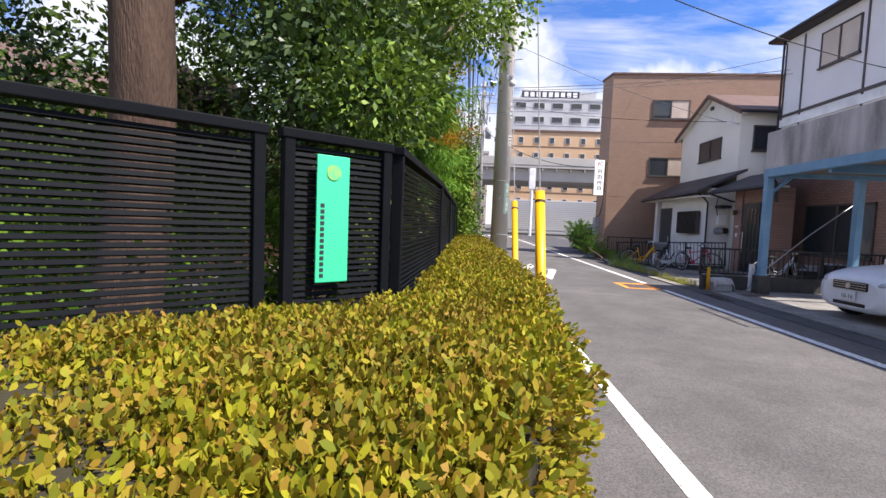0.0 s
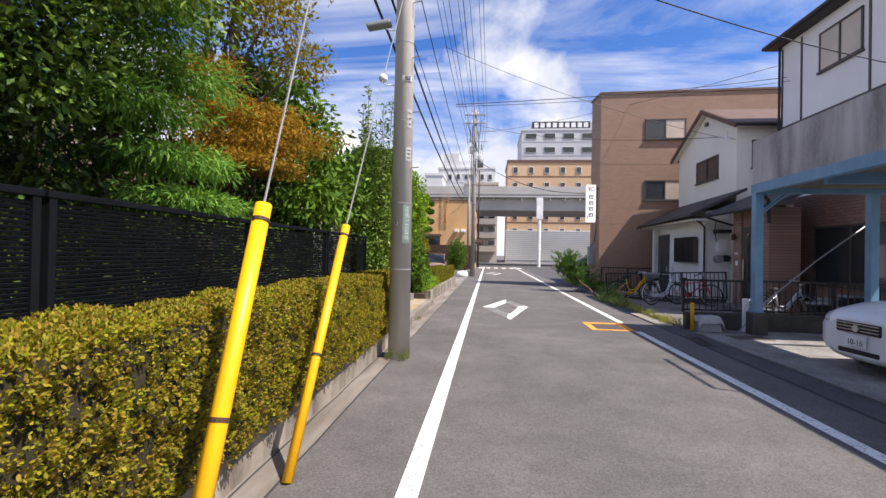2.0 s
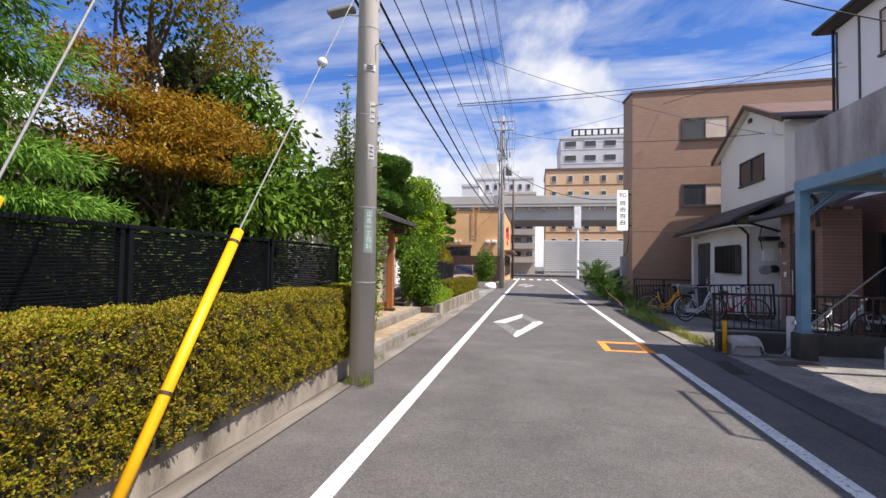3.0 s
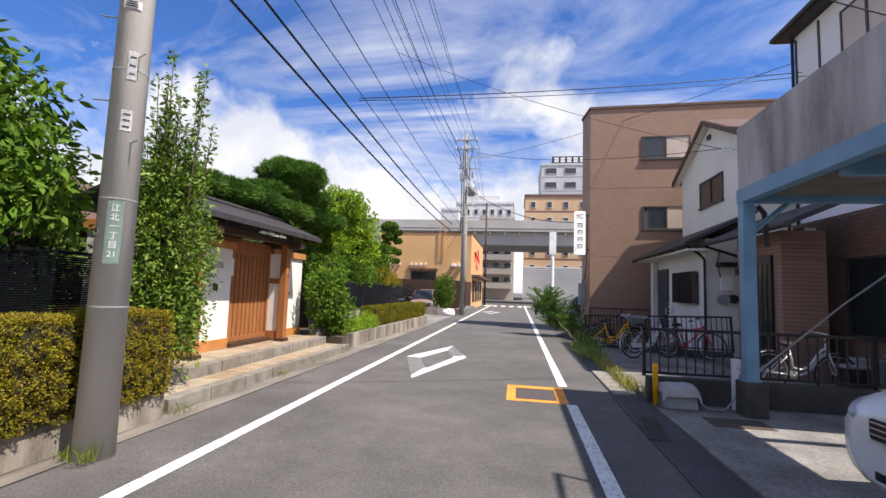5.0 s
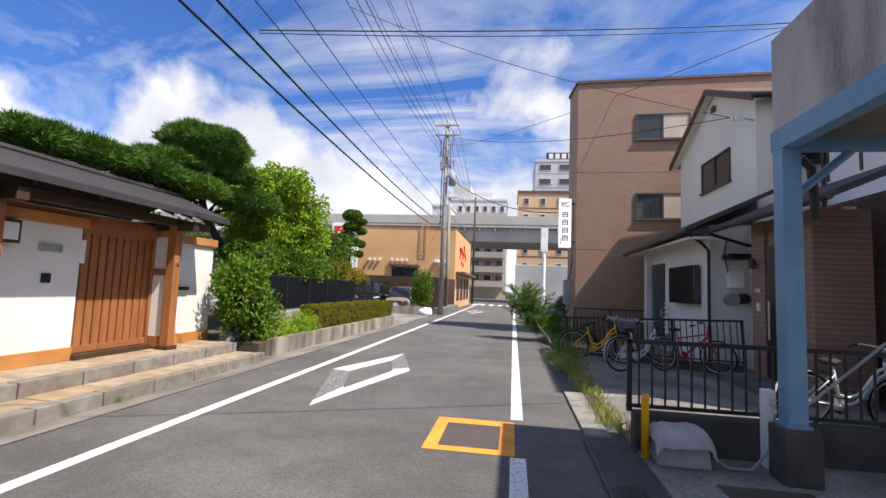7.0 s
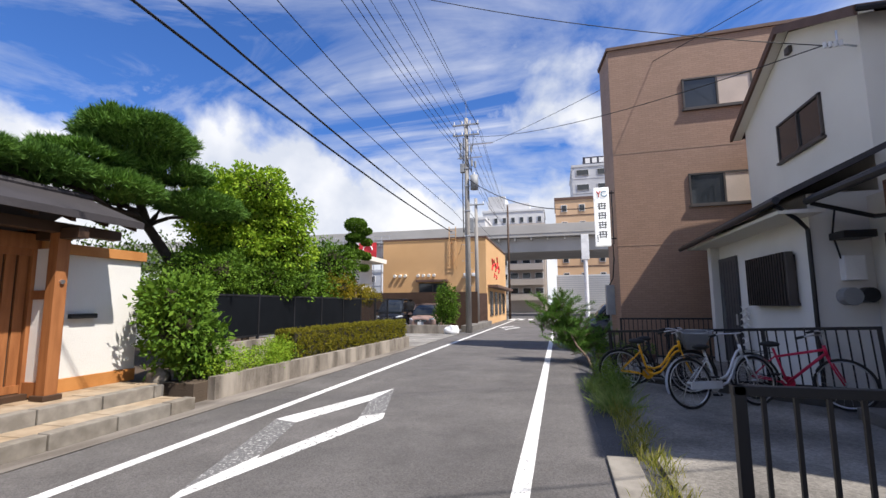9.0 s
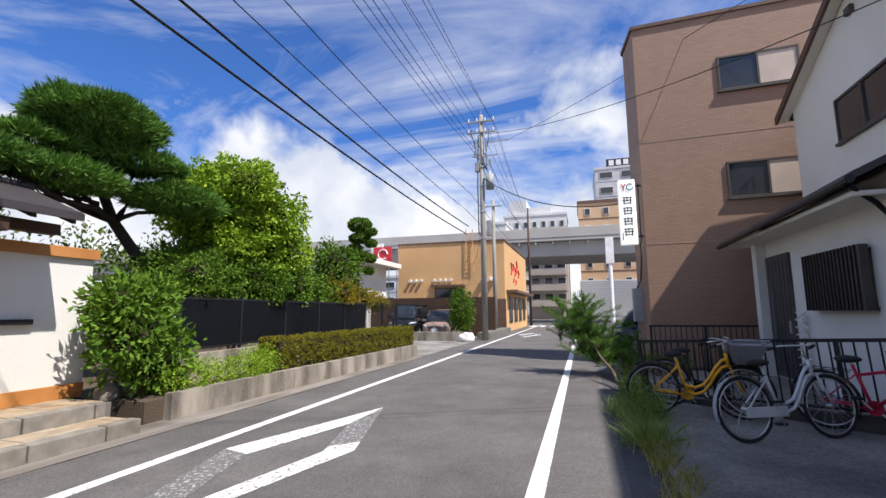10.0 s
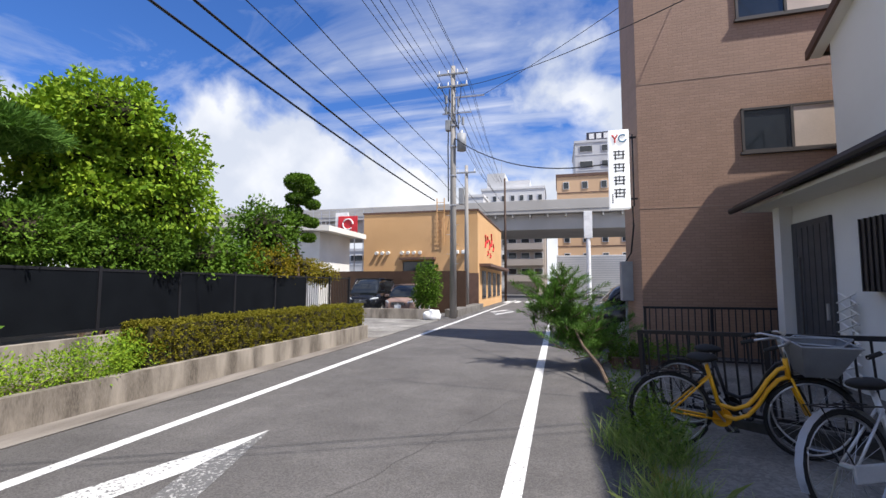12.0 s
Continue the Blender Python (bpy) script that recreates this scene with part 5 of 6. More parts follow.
part("trunk", bm, mat("red_bark", (0.075, 0.043, 0.03), 0.9, (0.03, 0.018, 0.013), (0.13, 0.08, 0.055), 4, 30, 0.8, stretch=(3, 3, 0.5)), big, smooth=True)
p, d = blob_points([((-1.2, -0.6, 3.0), (1.0, 0.9, 0.6)), ((0.4, 0.8, 3.6), (0.8, 0.8, 0.5)), ((-1.6, 0.6, 2.3), (0.8, 0.8, 0.5))], 9000, 0.4)
ob = new("crown", leaf_mesh("crown", p, d, 0.07, L_GLOSS, 0.5))
ob.parent = big
old_house = thing("garden_house", "dark old house with a brown tiled roof behind the trees", "house", at=(-11, 10, 0))
part("wall", box(-3.5, 3.5, -5, 6, 0, 3.0), WOOD_D, old_house)
for s in (-1, 1):
    part("roof", slab([(0, -5.8, 5.0), (0, 6.8, 5.0), (s * 4.6, 6.8, 2.9), (s * 4.6, -5.8, 2.9)], 0.15), ROOF_R, old_house)
tree("feathery_tree", "light green feathery conifer leaning over the fence", (-2.6, 5.6, 0.3), (-2.5, 5.6, 2.8), 0.05,
     [((-2.05, 5.3, 3.3), (0.45, 0.6, 0.12)), ((-2.0, 5.5, 2.95), (0.5, 0.65, 0.12)), ((-2.0, 5.2, 2.6), (0.5, 0.6, 0.12)), ((-1.95, 5.6, 2.3), (0.45, 0.65, 0.1)), ((-2.2, 5.4, 3.65), (0.5, 0.6, 0.14)), ((-1.85, 5.8, 2.0), (0.3, 0.7, 0.08)), ((-2.3, 5.6, 4.0), (0.5, 0.5, 0.14))],
     19000, 0.075, L_FEATHER, 0.15, 0.16, 0.55, 0.35, jitter=0.6)
tree("maple_tree", "maple with layered orange-brown foliage", (-2.7, 7.6, 0.3), (-2.6, 7.6, 2.5), 0.05,
     [((-2.2, 7.6, 3.2), (0.55, 0.7, 0.1)), ((-2.05, 7.6, 2.98), (0.6, 0.8, 0.1)), ((-2.2, 7.2, 2.8), (0.65, 0.8, 0.09)), ((-2.25, 7.5, 2.62), (0.55, 0.8, 0.08)), ((-2.4, 6.9, 3.1), (0.6, 0.6, 0.09)), ((-2.1, 6.8, 2.55), (0.5, 0.55, 0.07)), ((-2.5, 6.6, 3.45), (0.5, 0.5, 0.09))],
     21000, 0.045, L_MAPLE, 0.1, 0.4, 0.25, 0.4)
tree("tall_olive_tree", "tall tree with yellowing olive leaves above the maple", (-2.9, 7.5, 0.3), (-2.7, 7.4, 3.9), 0.07,
     [((-2.0, 7.2, 4.4), (0.5, 0.6, 0.35)), ((-2.6, 6.7, 4.5), (0.7, 0.8, 0.4)), ((-2.3, 7.5, 5.1), (0.7, 0.8, 0.45)), ((-1.9, 7.8, 4.0), (0.4, 0.5, 0.25)), ((-3.0, 7.2, 5.2), (0.8, 0.8, 0.5)), ((-2.1, 7.0, 5.5), (0.5, 0.5, 0.35)), ((-2.9, 7.4, 6.0), (0.8, 0.8, 0.5))],
     20000, 0.055, L_OLIVE, 0.2, 0.45, 0.2, 0.4)
tree("shade_tree", "dark green tree filling the garden behind the fence", (-3.6, 7.6, 0.3), (-3.5, 7.6, 2.2), 0.09,
     [((-3.2, 7.6, 2.2), (0.9, 1.9, 0.9)), ((-2.7, 9.6, 1.9), (0.6, 0.9, 0.7)), ((-3.2, 9.4, 3.0), (0.8, 1.0, 1.0)), ((-4.6, 6.0, 2.6), (1.2, 2.2, 1.6)), ((-2.4, 6.2, 1.5), (0.5, 2.2, 0.6)), ((-3.0, 8.4, 3.9), (0.7, 0.9, 0.9)), ((-4.6, 10.5, 2.8), (1.0, 1.6, 1.2))],
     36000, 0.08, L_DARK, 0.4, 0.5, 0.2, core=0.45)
tree("cherry_tree", "young cherry tree with large drooping green leaves", (-2.15, 8.6, 0.3), (-2.2, 8.8, 2.6), 0.045,
     [((-1.95, 8.4, 2.3), (0.5, 0.65, 0.4)), ((-2.0, 8.9, 2.8), (0.5, 0.65, 0.5)), ((-2.2, 9.1, 3.4), (0.5, 0.6, 0.45)), ((-1.75, 9.1, 2.4), (0.4, 0.5, 0.4)), ((-2.4, 8.7, 3.8), (0.4, 0.5, 0.4))], 3400, 0.14, L_MID, 0.2, 0.36, 0.8, 0.3)
col = thing("upright_shrub", "tall upright green shrub with long straight shoots", "shrub", at=(-1.72, 10.8, 0.3))
bm = bmesh.new()
shoots = []
for i in range(34):
    a, r = random.uniform(0, 6.28), random.uniform(0.05, 0.42)
    top = Vector((math.cos(a) * r * 1.25, math.sin(a) * r * 1.25, random.uniform(2.6, 4.7) * (1.05 - 0.5 * r)))
    bot = Vector((math.cos(a) * r * 0.5, math.sin(a) * r * 0.5, 0))
    tube([bot, bot.lerp(top, 0.5) + Vector((0, 0, 0.1)), top], 0.014, 5, bm, 0.004)
    shoots.append((bot, top))
part("branch", bm, TWIG, col)
pts, nor = [], []
for b, t in shoots:
    u = rng.uniform(0.12, 1, 330)
    q = np.array(b) + (np.array(t) - np.array(b)) * u[:, None]
    dd = rng.normal(size=(330, 3)) * np.array([1, 1, 0.5])
    pts.append(q + dd * (0.07 * (1.25 - u))[:, None])
    nor.append(dd + np.array([0, 0, 0.4]))
p, d = blob_points([((0, 0, 0.9), (0.6, 0.7, 0.75)), ((0, 0, 1.7), (0.56, 0.66, 0.8)), ((0, 0, 2.5), (0.4, 0.5, 0.6))], 9500, 0.4)
ob = new("crown", leaf_mesh("crown", np.concatenate(pts + [p]), np.concatenate(nor + [d]), 0.07, L_FRESH, 0.45))
ob.parent = col


def pine(name, label, base, trunk, pads, tufts):
    t = thing(name, label, "pine tree", at=base)
    o = np.array(base)
    bm = tube([Vector(q) - Vector(base) for q in trunk], 0.13, 10, None, 0.05)
    for c, r in pads:
        limb(Vector(trunk[len(trunk) // 2]) - Vector(base), Vector(c) - Vector(base), 0.05, 0.02, 0.5, 6, 6, bm)
        for k in range(7):
            a = random.uniform(0, 6.28)
            limb(Vector(c) - Vector(base), Vector(c) - Vector(base) + Vector((math.cos(a) * r[0] * 0.8, math.sin(a) * r[1] * 0.8, -r[2] * 0.1)), 0.02, 0.006, 0.5, 4, 4, bm)
    part("trunk", bm, mat("pine_bark", (0.05, 0.04, 0.035), 0.9, scale=6, bump=0.8), t, smooth=True)
    p, d = blob_points(pads, tufts, 0.55, 0.15)
    c = np.array([q[0] for q in pads])
    keep = np.ones(len(p), bool)
    for q, r in pads:
        keep &= ~((np.abs(p[:, 0] - q[0]) < r[0]) & (np.abs(p[:, 1] - q[1]) < r[1]) & (p[:, 2] < q[2] - 0.25 * r[2]) & (p[:, 2] > q[2] - 1.3 * r[2]) & (rng.random(len(p)) < 0.65))
    p, d = p[keep], d[keep]
    d[:, 2] = np.abs(d[:, 2]) + 0.5
    k = 7
    ob = new("needles", leaf_mesh("needles", np.repeat(p - o, k, 0), np.repeat(d, k, 0), 0.15, L_PINE, 0.1, 0.6))
    ob.parent = t
    return t


pine("pine_tree", "cloud-pruned black pine with a curved dark trunk", (-3.55, 18.7, 0.3), [(-3.55, 18.7, 0.3), (-3.5, 18.5, 1.3), (-3.5, 18.2, 2.3), (-3.75, 17.72, 3.1), (-3.62, 17.3, 3.7), (-3.4, 17.05, 4.3), (-3.3, 17.0, 4.7)],
     [((-3.3, 17.0, 4.55), (0.92, 0.95, 0.42)), ((-3.15, 17.6, 4.05), (0.65, 0.7, 0.2)), ((-3.6, 16.3, 4.0), (0.65, 0.7, 0.2)), ((-3.35, 13.5, 3.52), (0.4, 0.65, 0.25)), ((-3.35, 14.5, 3.55), (0.48, 0.75, 0.25)), ((-3.3, 15.5, 3.55), (0.55, 0.75, 0.25)), ((-3.2, 16.5, 3.5), (0.6, 0.8, 0.25)), ((-3.0, 18.3, 3.5), (0.65, 0.8, 0.28))], 25000)
tree("leafy_tree", "bright yellow-green leafy tree behind the black fence", (-3.5, 20.5, 0.3), (-3.5, 20.5, 2.7), 0.1,
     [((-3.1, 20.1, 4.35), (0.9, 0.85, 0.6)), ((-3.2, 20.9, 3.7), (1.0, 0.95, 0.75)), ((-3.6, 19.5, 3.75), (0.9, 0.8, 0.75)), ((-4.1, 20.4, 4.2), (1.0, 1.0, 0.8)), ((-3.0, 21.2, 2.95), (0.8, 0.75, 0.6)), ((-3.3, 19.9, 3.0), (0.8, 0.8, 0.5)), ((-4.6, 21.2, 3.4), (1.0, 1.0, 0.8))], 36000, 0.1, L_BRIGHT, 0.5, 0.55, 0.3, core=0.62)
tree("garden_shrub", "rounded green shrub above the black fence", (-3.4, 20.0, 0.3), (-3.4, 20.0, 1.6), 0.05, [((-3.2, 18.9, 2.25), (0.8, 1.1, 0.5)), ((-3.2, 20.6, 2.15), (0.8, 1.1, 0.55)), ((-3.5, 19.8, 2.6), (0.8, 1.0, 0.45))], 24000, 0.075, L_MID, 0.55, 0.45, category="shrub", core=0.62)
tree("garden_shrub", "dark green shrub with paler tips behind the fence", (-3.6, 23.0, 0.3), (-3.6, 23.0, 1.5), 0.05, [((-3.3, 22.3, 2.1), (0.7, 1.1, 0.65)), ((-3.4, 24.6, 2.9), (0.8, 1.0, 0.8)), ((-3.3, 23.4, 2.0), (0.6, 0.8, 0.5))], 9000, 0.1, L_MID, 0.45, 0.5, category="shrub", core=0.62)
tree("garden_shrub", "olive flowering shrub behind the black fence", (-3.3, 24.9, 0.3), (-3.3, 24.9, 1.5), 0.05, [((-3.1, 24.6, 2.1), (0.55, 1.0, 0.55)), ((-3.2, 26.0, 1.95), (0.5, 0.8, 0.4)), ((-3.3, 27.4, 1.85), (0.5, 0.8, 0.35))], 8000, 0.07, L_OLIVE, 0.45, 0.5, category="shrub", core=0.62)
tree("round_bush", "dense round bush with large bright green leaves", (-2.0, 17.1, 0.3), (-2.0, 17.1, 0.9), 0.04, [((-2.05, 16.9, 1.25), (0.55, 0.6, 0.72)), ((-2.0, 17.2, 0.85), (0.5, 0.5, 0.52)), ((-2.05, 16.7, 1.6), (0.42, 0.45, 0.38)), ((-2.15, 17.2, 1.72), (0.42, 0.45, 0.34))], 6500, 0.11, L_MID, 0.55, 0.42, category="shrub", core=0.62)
top = thing("topiary_tree", "cloud-pruned topiary tree with stacked dark green pads", "topiary", at=(-2.93, 25.5, 0.3))
part("trunk", tube([(0, 0, 0), (0.05, 0, 1.2), (-0.05, 0, 2.4), (0, 0, 3.9)], 0.07, 8, None, 0.03), BARK, top, smooth=True)
balls = [((0, 0, 4.1), (0.4, 0.4, 0.23)), ((0.4, 0, 3.84), (0.21, 0.2, 0.12)), ((0, 0, 3.64), (0.36, 0.34, 0.15)), ((0.4, 0.05, 3.46), (0.2, 0.2, 0.12)), ((-0.18, 0, 3.29), (0.25, 0.25, 0.14)), ((-0.03, 0, 3.04), (0.4, 0.36, 0.15)), ((0.4, 0, 2.94), (0.2, 0.2, 0.12)), ((-0.28, 0, 2.66), (0.25, 0.25, 0.14)), ((0.33, 0, 2.53), (0.19, 0.19, 0.11))]
for c, r in balls:
    r = tuple(q * 1.05 for q in r)
    p, d = blob_points([(c, r)], int(15000 * (r[0] * r[1] + 2 * r[0] * r[2])) + 300, 0.6, 0.08)
    ob = new("pad", leaf_mesh("pad", p, d, 0.055, L_MID, 0.5))
    ob.parent = top
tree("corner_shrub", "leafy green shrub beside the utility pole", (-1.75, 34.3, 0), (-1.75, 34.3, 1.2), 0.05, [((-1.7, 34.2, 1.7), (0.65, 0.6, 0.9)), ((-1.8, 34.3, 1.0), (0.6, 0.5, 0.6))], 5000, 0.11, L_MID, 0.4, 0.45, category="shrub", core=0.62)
setting("wall_low", box(-7.5, -1.35, 33.7, 33.9, -0.1, 0.45, 0.015), CONC_STAIN, "low concrete wall at the driveway corner", "wall")
setting("wall_dark", box(-9, -0.8, 38.6, 38.75, -0.1, 2.3), WOOD_D, "dark boarded fence before the shop", "wall")
setting("wall_kerb", box(-1.2, -0.55, 35.5, 43, -0.1, 0.35, 0.02), CONC, "pale concrete kerb block", "kerb")
nb = bmesh.new()
bmesh.ops.create_icosphere(nb, subdivisions=3, radius=0.32)
for v in nb.verts:
    v.co = Vector((v.co.x * 1.3, v.co.y, max(v.co.z, -0.15) * 0.9)) * (1 + 0.35 * noise.noise(v.co * 5))
bmesh.ops.transform(nb, matrix=Matrix.Translation((-1.2, 33.4, 0.16)), verts=nb.verts)
tagged(part("rubbish_bag", nb, WHITE, smooth=True), "crumpled white bag beside the low wall", "bag")

p, d = blob_points([((-5.2, 1.6, 1.2), (1.2, 2.2, 1.0)), ((-4.4, 3.2, 1.0), (1.0, 1.2, 0.8)), ((-3.2, 5.0, 1.0), (0.7, 2.0, 0.8)), ((-3.0, 9.0, 1.0), (0.7, 1.4, 0.8)), ((-6.2, 4.5, 1.6), (1.2, 2.5, 1.4))], 22000, 0.4)
tagged(new("garden_undergrowth", leaf_mesh("garden_undergrowth", p, d, 0.09, L_MID, 0.5)), "dark undergrowth seen through the fence slats", "shrubs", kind="stuff")

for base, blobs in (((-8.0, 18.0, 0), [((-8.0, 17.0, 2.2), (1.6, 2.0, 1.6)), ((-7.8, 20.5, 2.0), (1.6, 2.2, 1.5))]), ((-8.5, 24.5, 0), [((-8.5, 24.0, 2.2), (1.8, 2.4, 1.7)), ((-8.0, 27.0, 1.9), (1.6, 2.0, 1.4))])):
    tree("garden_tree", "dark green tree deep in the garden", base, (base[0], base[1], 2.0), 0.1, blobs, 9000, 0.13, L_DARK, 0.45, 0.5)

# ---- right side ----
def railing(name, label, x0, x1, y, z0, z1, step=0.115, posts=3):
    t = thing(name, label, "railing")
    part("top_rail", box(x0, x1, y - 0.025, y + 0.025, z1 - 0.045, z1, 0.004), BLACK, t)
    part("bottom_rail", box(x0, x1, y - 0.018, y + 0.018, z0 + 0.04, z0 + 0.075), BLACK, t)
    for i in range(posts):
        x = x0 + 0.03 + (x1 - x0 - 0.06) * i / (posts - 1)
        part("post", box(x - 0.025, x + 0.025, y - 0.025, y + 0.025, z0, z1, 0.003), BLACK, t)
    n = int((x1 - x0) / step)
    me = finish("bar", box(-0.009, 0.009, -0.009, 0.009, z0 + 0.05, z1 - 0.03), BLACK)
    for i in range(1, n):
        b = new("bar", me)
        b.parent = t
        b.matrix_basis = pose(x0 + (x1 - x0) * i / n, y, 0)
    return t


setting("wall_forecourt", box(4.93, 9.6, 12.92, 13.1, -0.1, 0.4, 0.012), BLOCK_D, "low dark concrete wall below the railing", "wall")
railing("black_railing", "black metal railing on a low concrete wall", 4.86, 9.6, 13.0, 0.4, 1.14, 0.128, 4)
rb = railing("black_railing", "black metal railing behind the bicycles", 0.0, 4.1, 0.0, 0.02, 0.92, 0.12, 4)
rb.matrix_basis = pose(5.1, 20.45, 0.05, 0, -3.1, -39)
pb = setting("wall_railing_base", box(-0.05, 4.05, -0.07, 0.07, -0.4, 0.03, 0.01), BLOCK_D, "low dark concrete base below the bicycle railing", "wall")
pb.matrix_basis = pose(5.1, 20.45, 0.05, 0, -3.1, -39)
railing("black_railing", "black metal railing along the brown apartment house", 5.7, 8.1, 23.9, 0.05, 1.12, 0.11, 3)
setting("kerb_slab", box(4.5, 4.78, 13.3, 15.5, -0.1, 0.035, 0.012), KERB, "worn pale concrete kerb slab at the forecourt edge", "kerb")
setting("kerb_strip", box(4.86, 4.96, 15.5, 24, -0.1, 0.06, 0.01), APRON, "cracked concrete edging", "kerb")
dr = thing("drain_grate", "long dark steel drain grate set in the verge", "drain", at=(4.56, 12.02, 0), rz=-97)
part("frame", box(-0.02, 0.98, -0.02, 0.24, 0.0, 0.009, 0.002), BLOCK_D, dr)
for i in range(5):
    part("bar", box(0.0, 0.96, 0.0 + i * 0.048, 0.026 + i * 0.048, 0.004, 0.018, 0.003), BLACK, dr)
fc = tagged(part("floor_cover", box(5.4, 6.12, 11.75, 12.2, 0.0, 0.036, 0.004), mat("rusty_cover", (0.09, 0.065, 0.05), 0.75, (0.05, 0.04, 0.033), scale=5, fine=80, bump=0.4)), "rusty steel cover sunk in the carport floor", "manhole cover")

stub = thing("yellow_marker_post", "short scuffed yellow marker post at the forecourt corner", "post", at=(4.98, 12.74, 0.03))
part("shaft", tube([(0, 0, 0), (0, 0, 0.58), (0, 0, 0.6)], 0.038, 12), YELLOW, stub, smooth=True)
tub = thing("covered_tub", "grey plastic tub with a cloth weighed down by a cord", "container", at=(5.27, 12.68, 0.03))
bm = box(-0.2, 0.2, -0.15, 0.15, 0, 0.3, 0.02)
for v in bm.verts:
    if v.co.z < 0.1:
        v.co.x *= 1.15
        v.co.y *= 1.1
part("body", bm, GREYBOX, tub)
bm = bmesh.new()
bmesh.ops.create_grid(bm, x_segments=16, y_segments=12, size=0.5)
for v in bm.verts:
    v.co = Vector((v.co.x * 0.52, v.co.y * 0.42, 0.33 - 1.4 * max(0, abs(v.co.x) - 0.38) ** 1.2 - 1.4 * max(0, abs(v.co.y) - 0.36) ** 1.2 + 0.03 * noise.noise(v.co * 7)))
bmesh.ops.solidify(bm, geom=bm.faces[:], thickness=0.006)
part("cover", bm, mat("grey_cloth", (0.4, 0.38, 0.38), 0.85, scale=6, bump=0.2), tub, "crumpled grey cover", True)
pipe = thing("standpipe", "pale grey standpipe with a brass tap and hose", "pipe", at=(6.1, 12.78, 0.03))
part("column", box(-0.05, 0.05, -0.05, 0.05, 0, 0.72, 0.008), GREYPANEL, pipe)
tp = part("tap", tube([(0, -0.05, 0.6), (0, -0.13, 0.6), (0, -0.13, 0.54)], 0.015, 8), STEEL, pipe)
part("handle", tube([(-0.03, -0.1, 0.64), (0.03, -0.1, 0.64)], 0.008, 6), STEEL, tp)
part("hose", tube([(0, -0.13, 0.52), (-0.1, -0.2, 0.2), (-0.25, -0.22, 0.03), (-0.45, -0.2, 0.02), (-0.55, -0.15, 0.1)], 0.012, 6), GREYBOX, pipe)


def wheel(parent, x, z, r=0.33):
    w = part("wheel", tube([(x + r * math.cos(a), 0, z + r * math.sin(a)) for a in [i * 2 * math.pi / 40 for i in range(40)]], 0.019, 8, None, None, True), RUBBER, parent, "black tyre", True)
    part("rim", tube([(x + (r - 0.025) * math.cos(a), 0, z + (r - 0.025) * math.sin(a)) for a in [i * 2 * math.pi / 40 for i in range(40)]], 0.009, 6, None, None, True), STEEL, w)
    part("hub", tube([(x, -0.04, z), (x, 0.04, z)], 0.022, 8), STEEL, w)
    bm = bmesh.new()
    for i in range(18):
        a = i * math.pi / 9
        tube([(x, (-1) ** i * 0.03, z), (x + (r - 0.03) * math.cos(a), 0, z + (r - 0.03) * math.sin(a))], 0.0015, 3, bm)
    part("spoke_set", bm, STEEL, w)
    return w


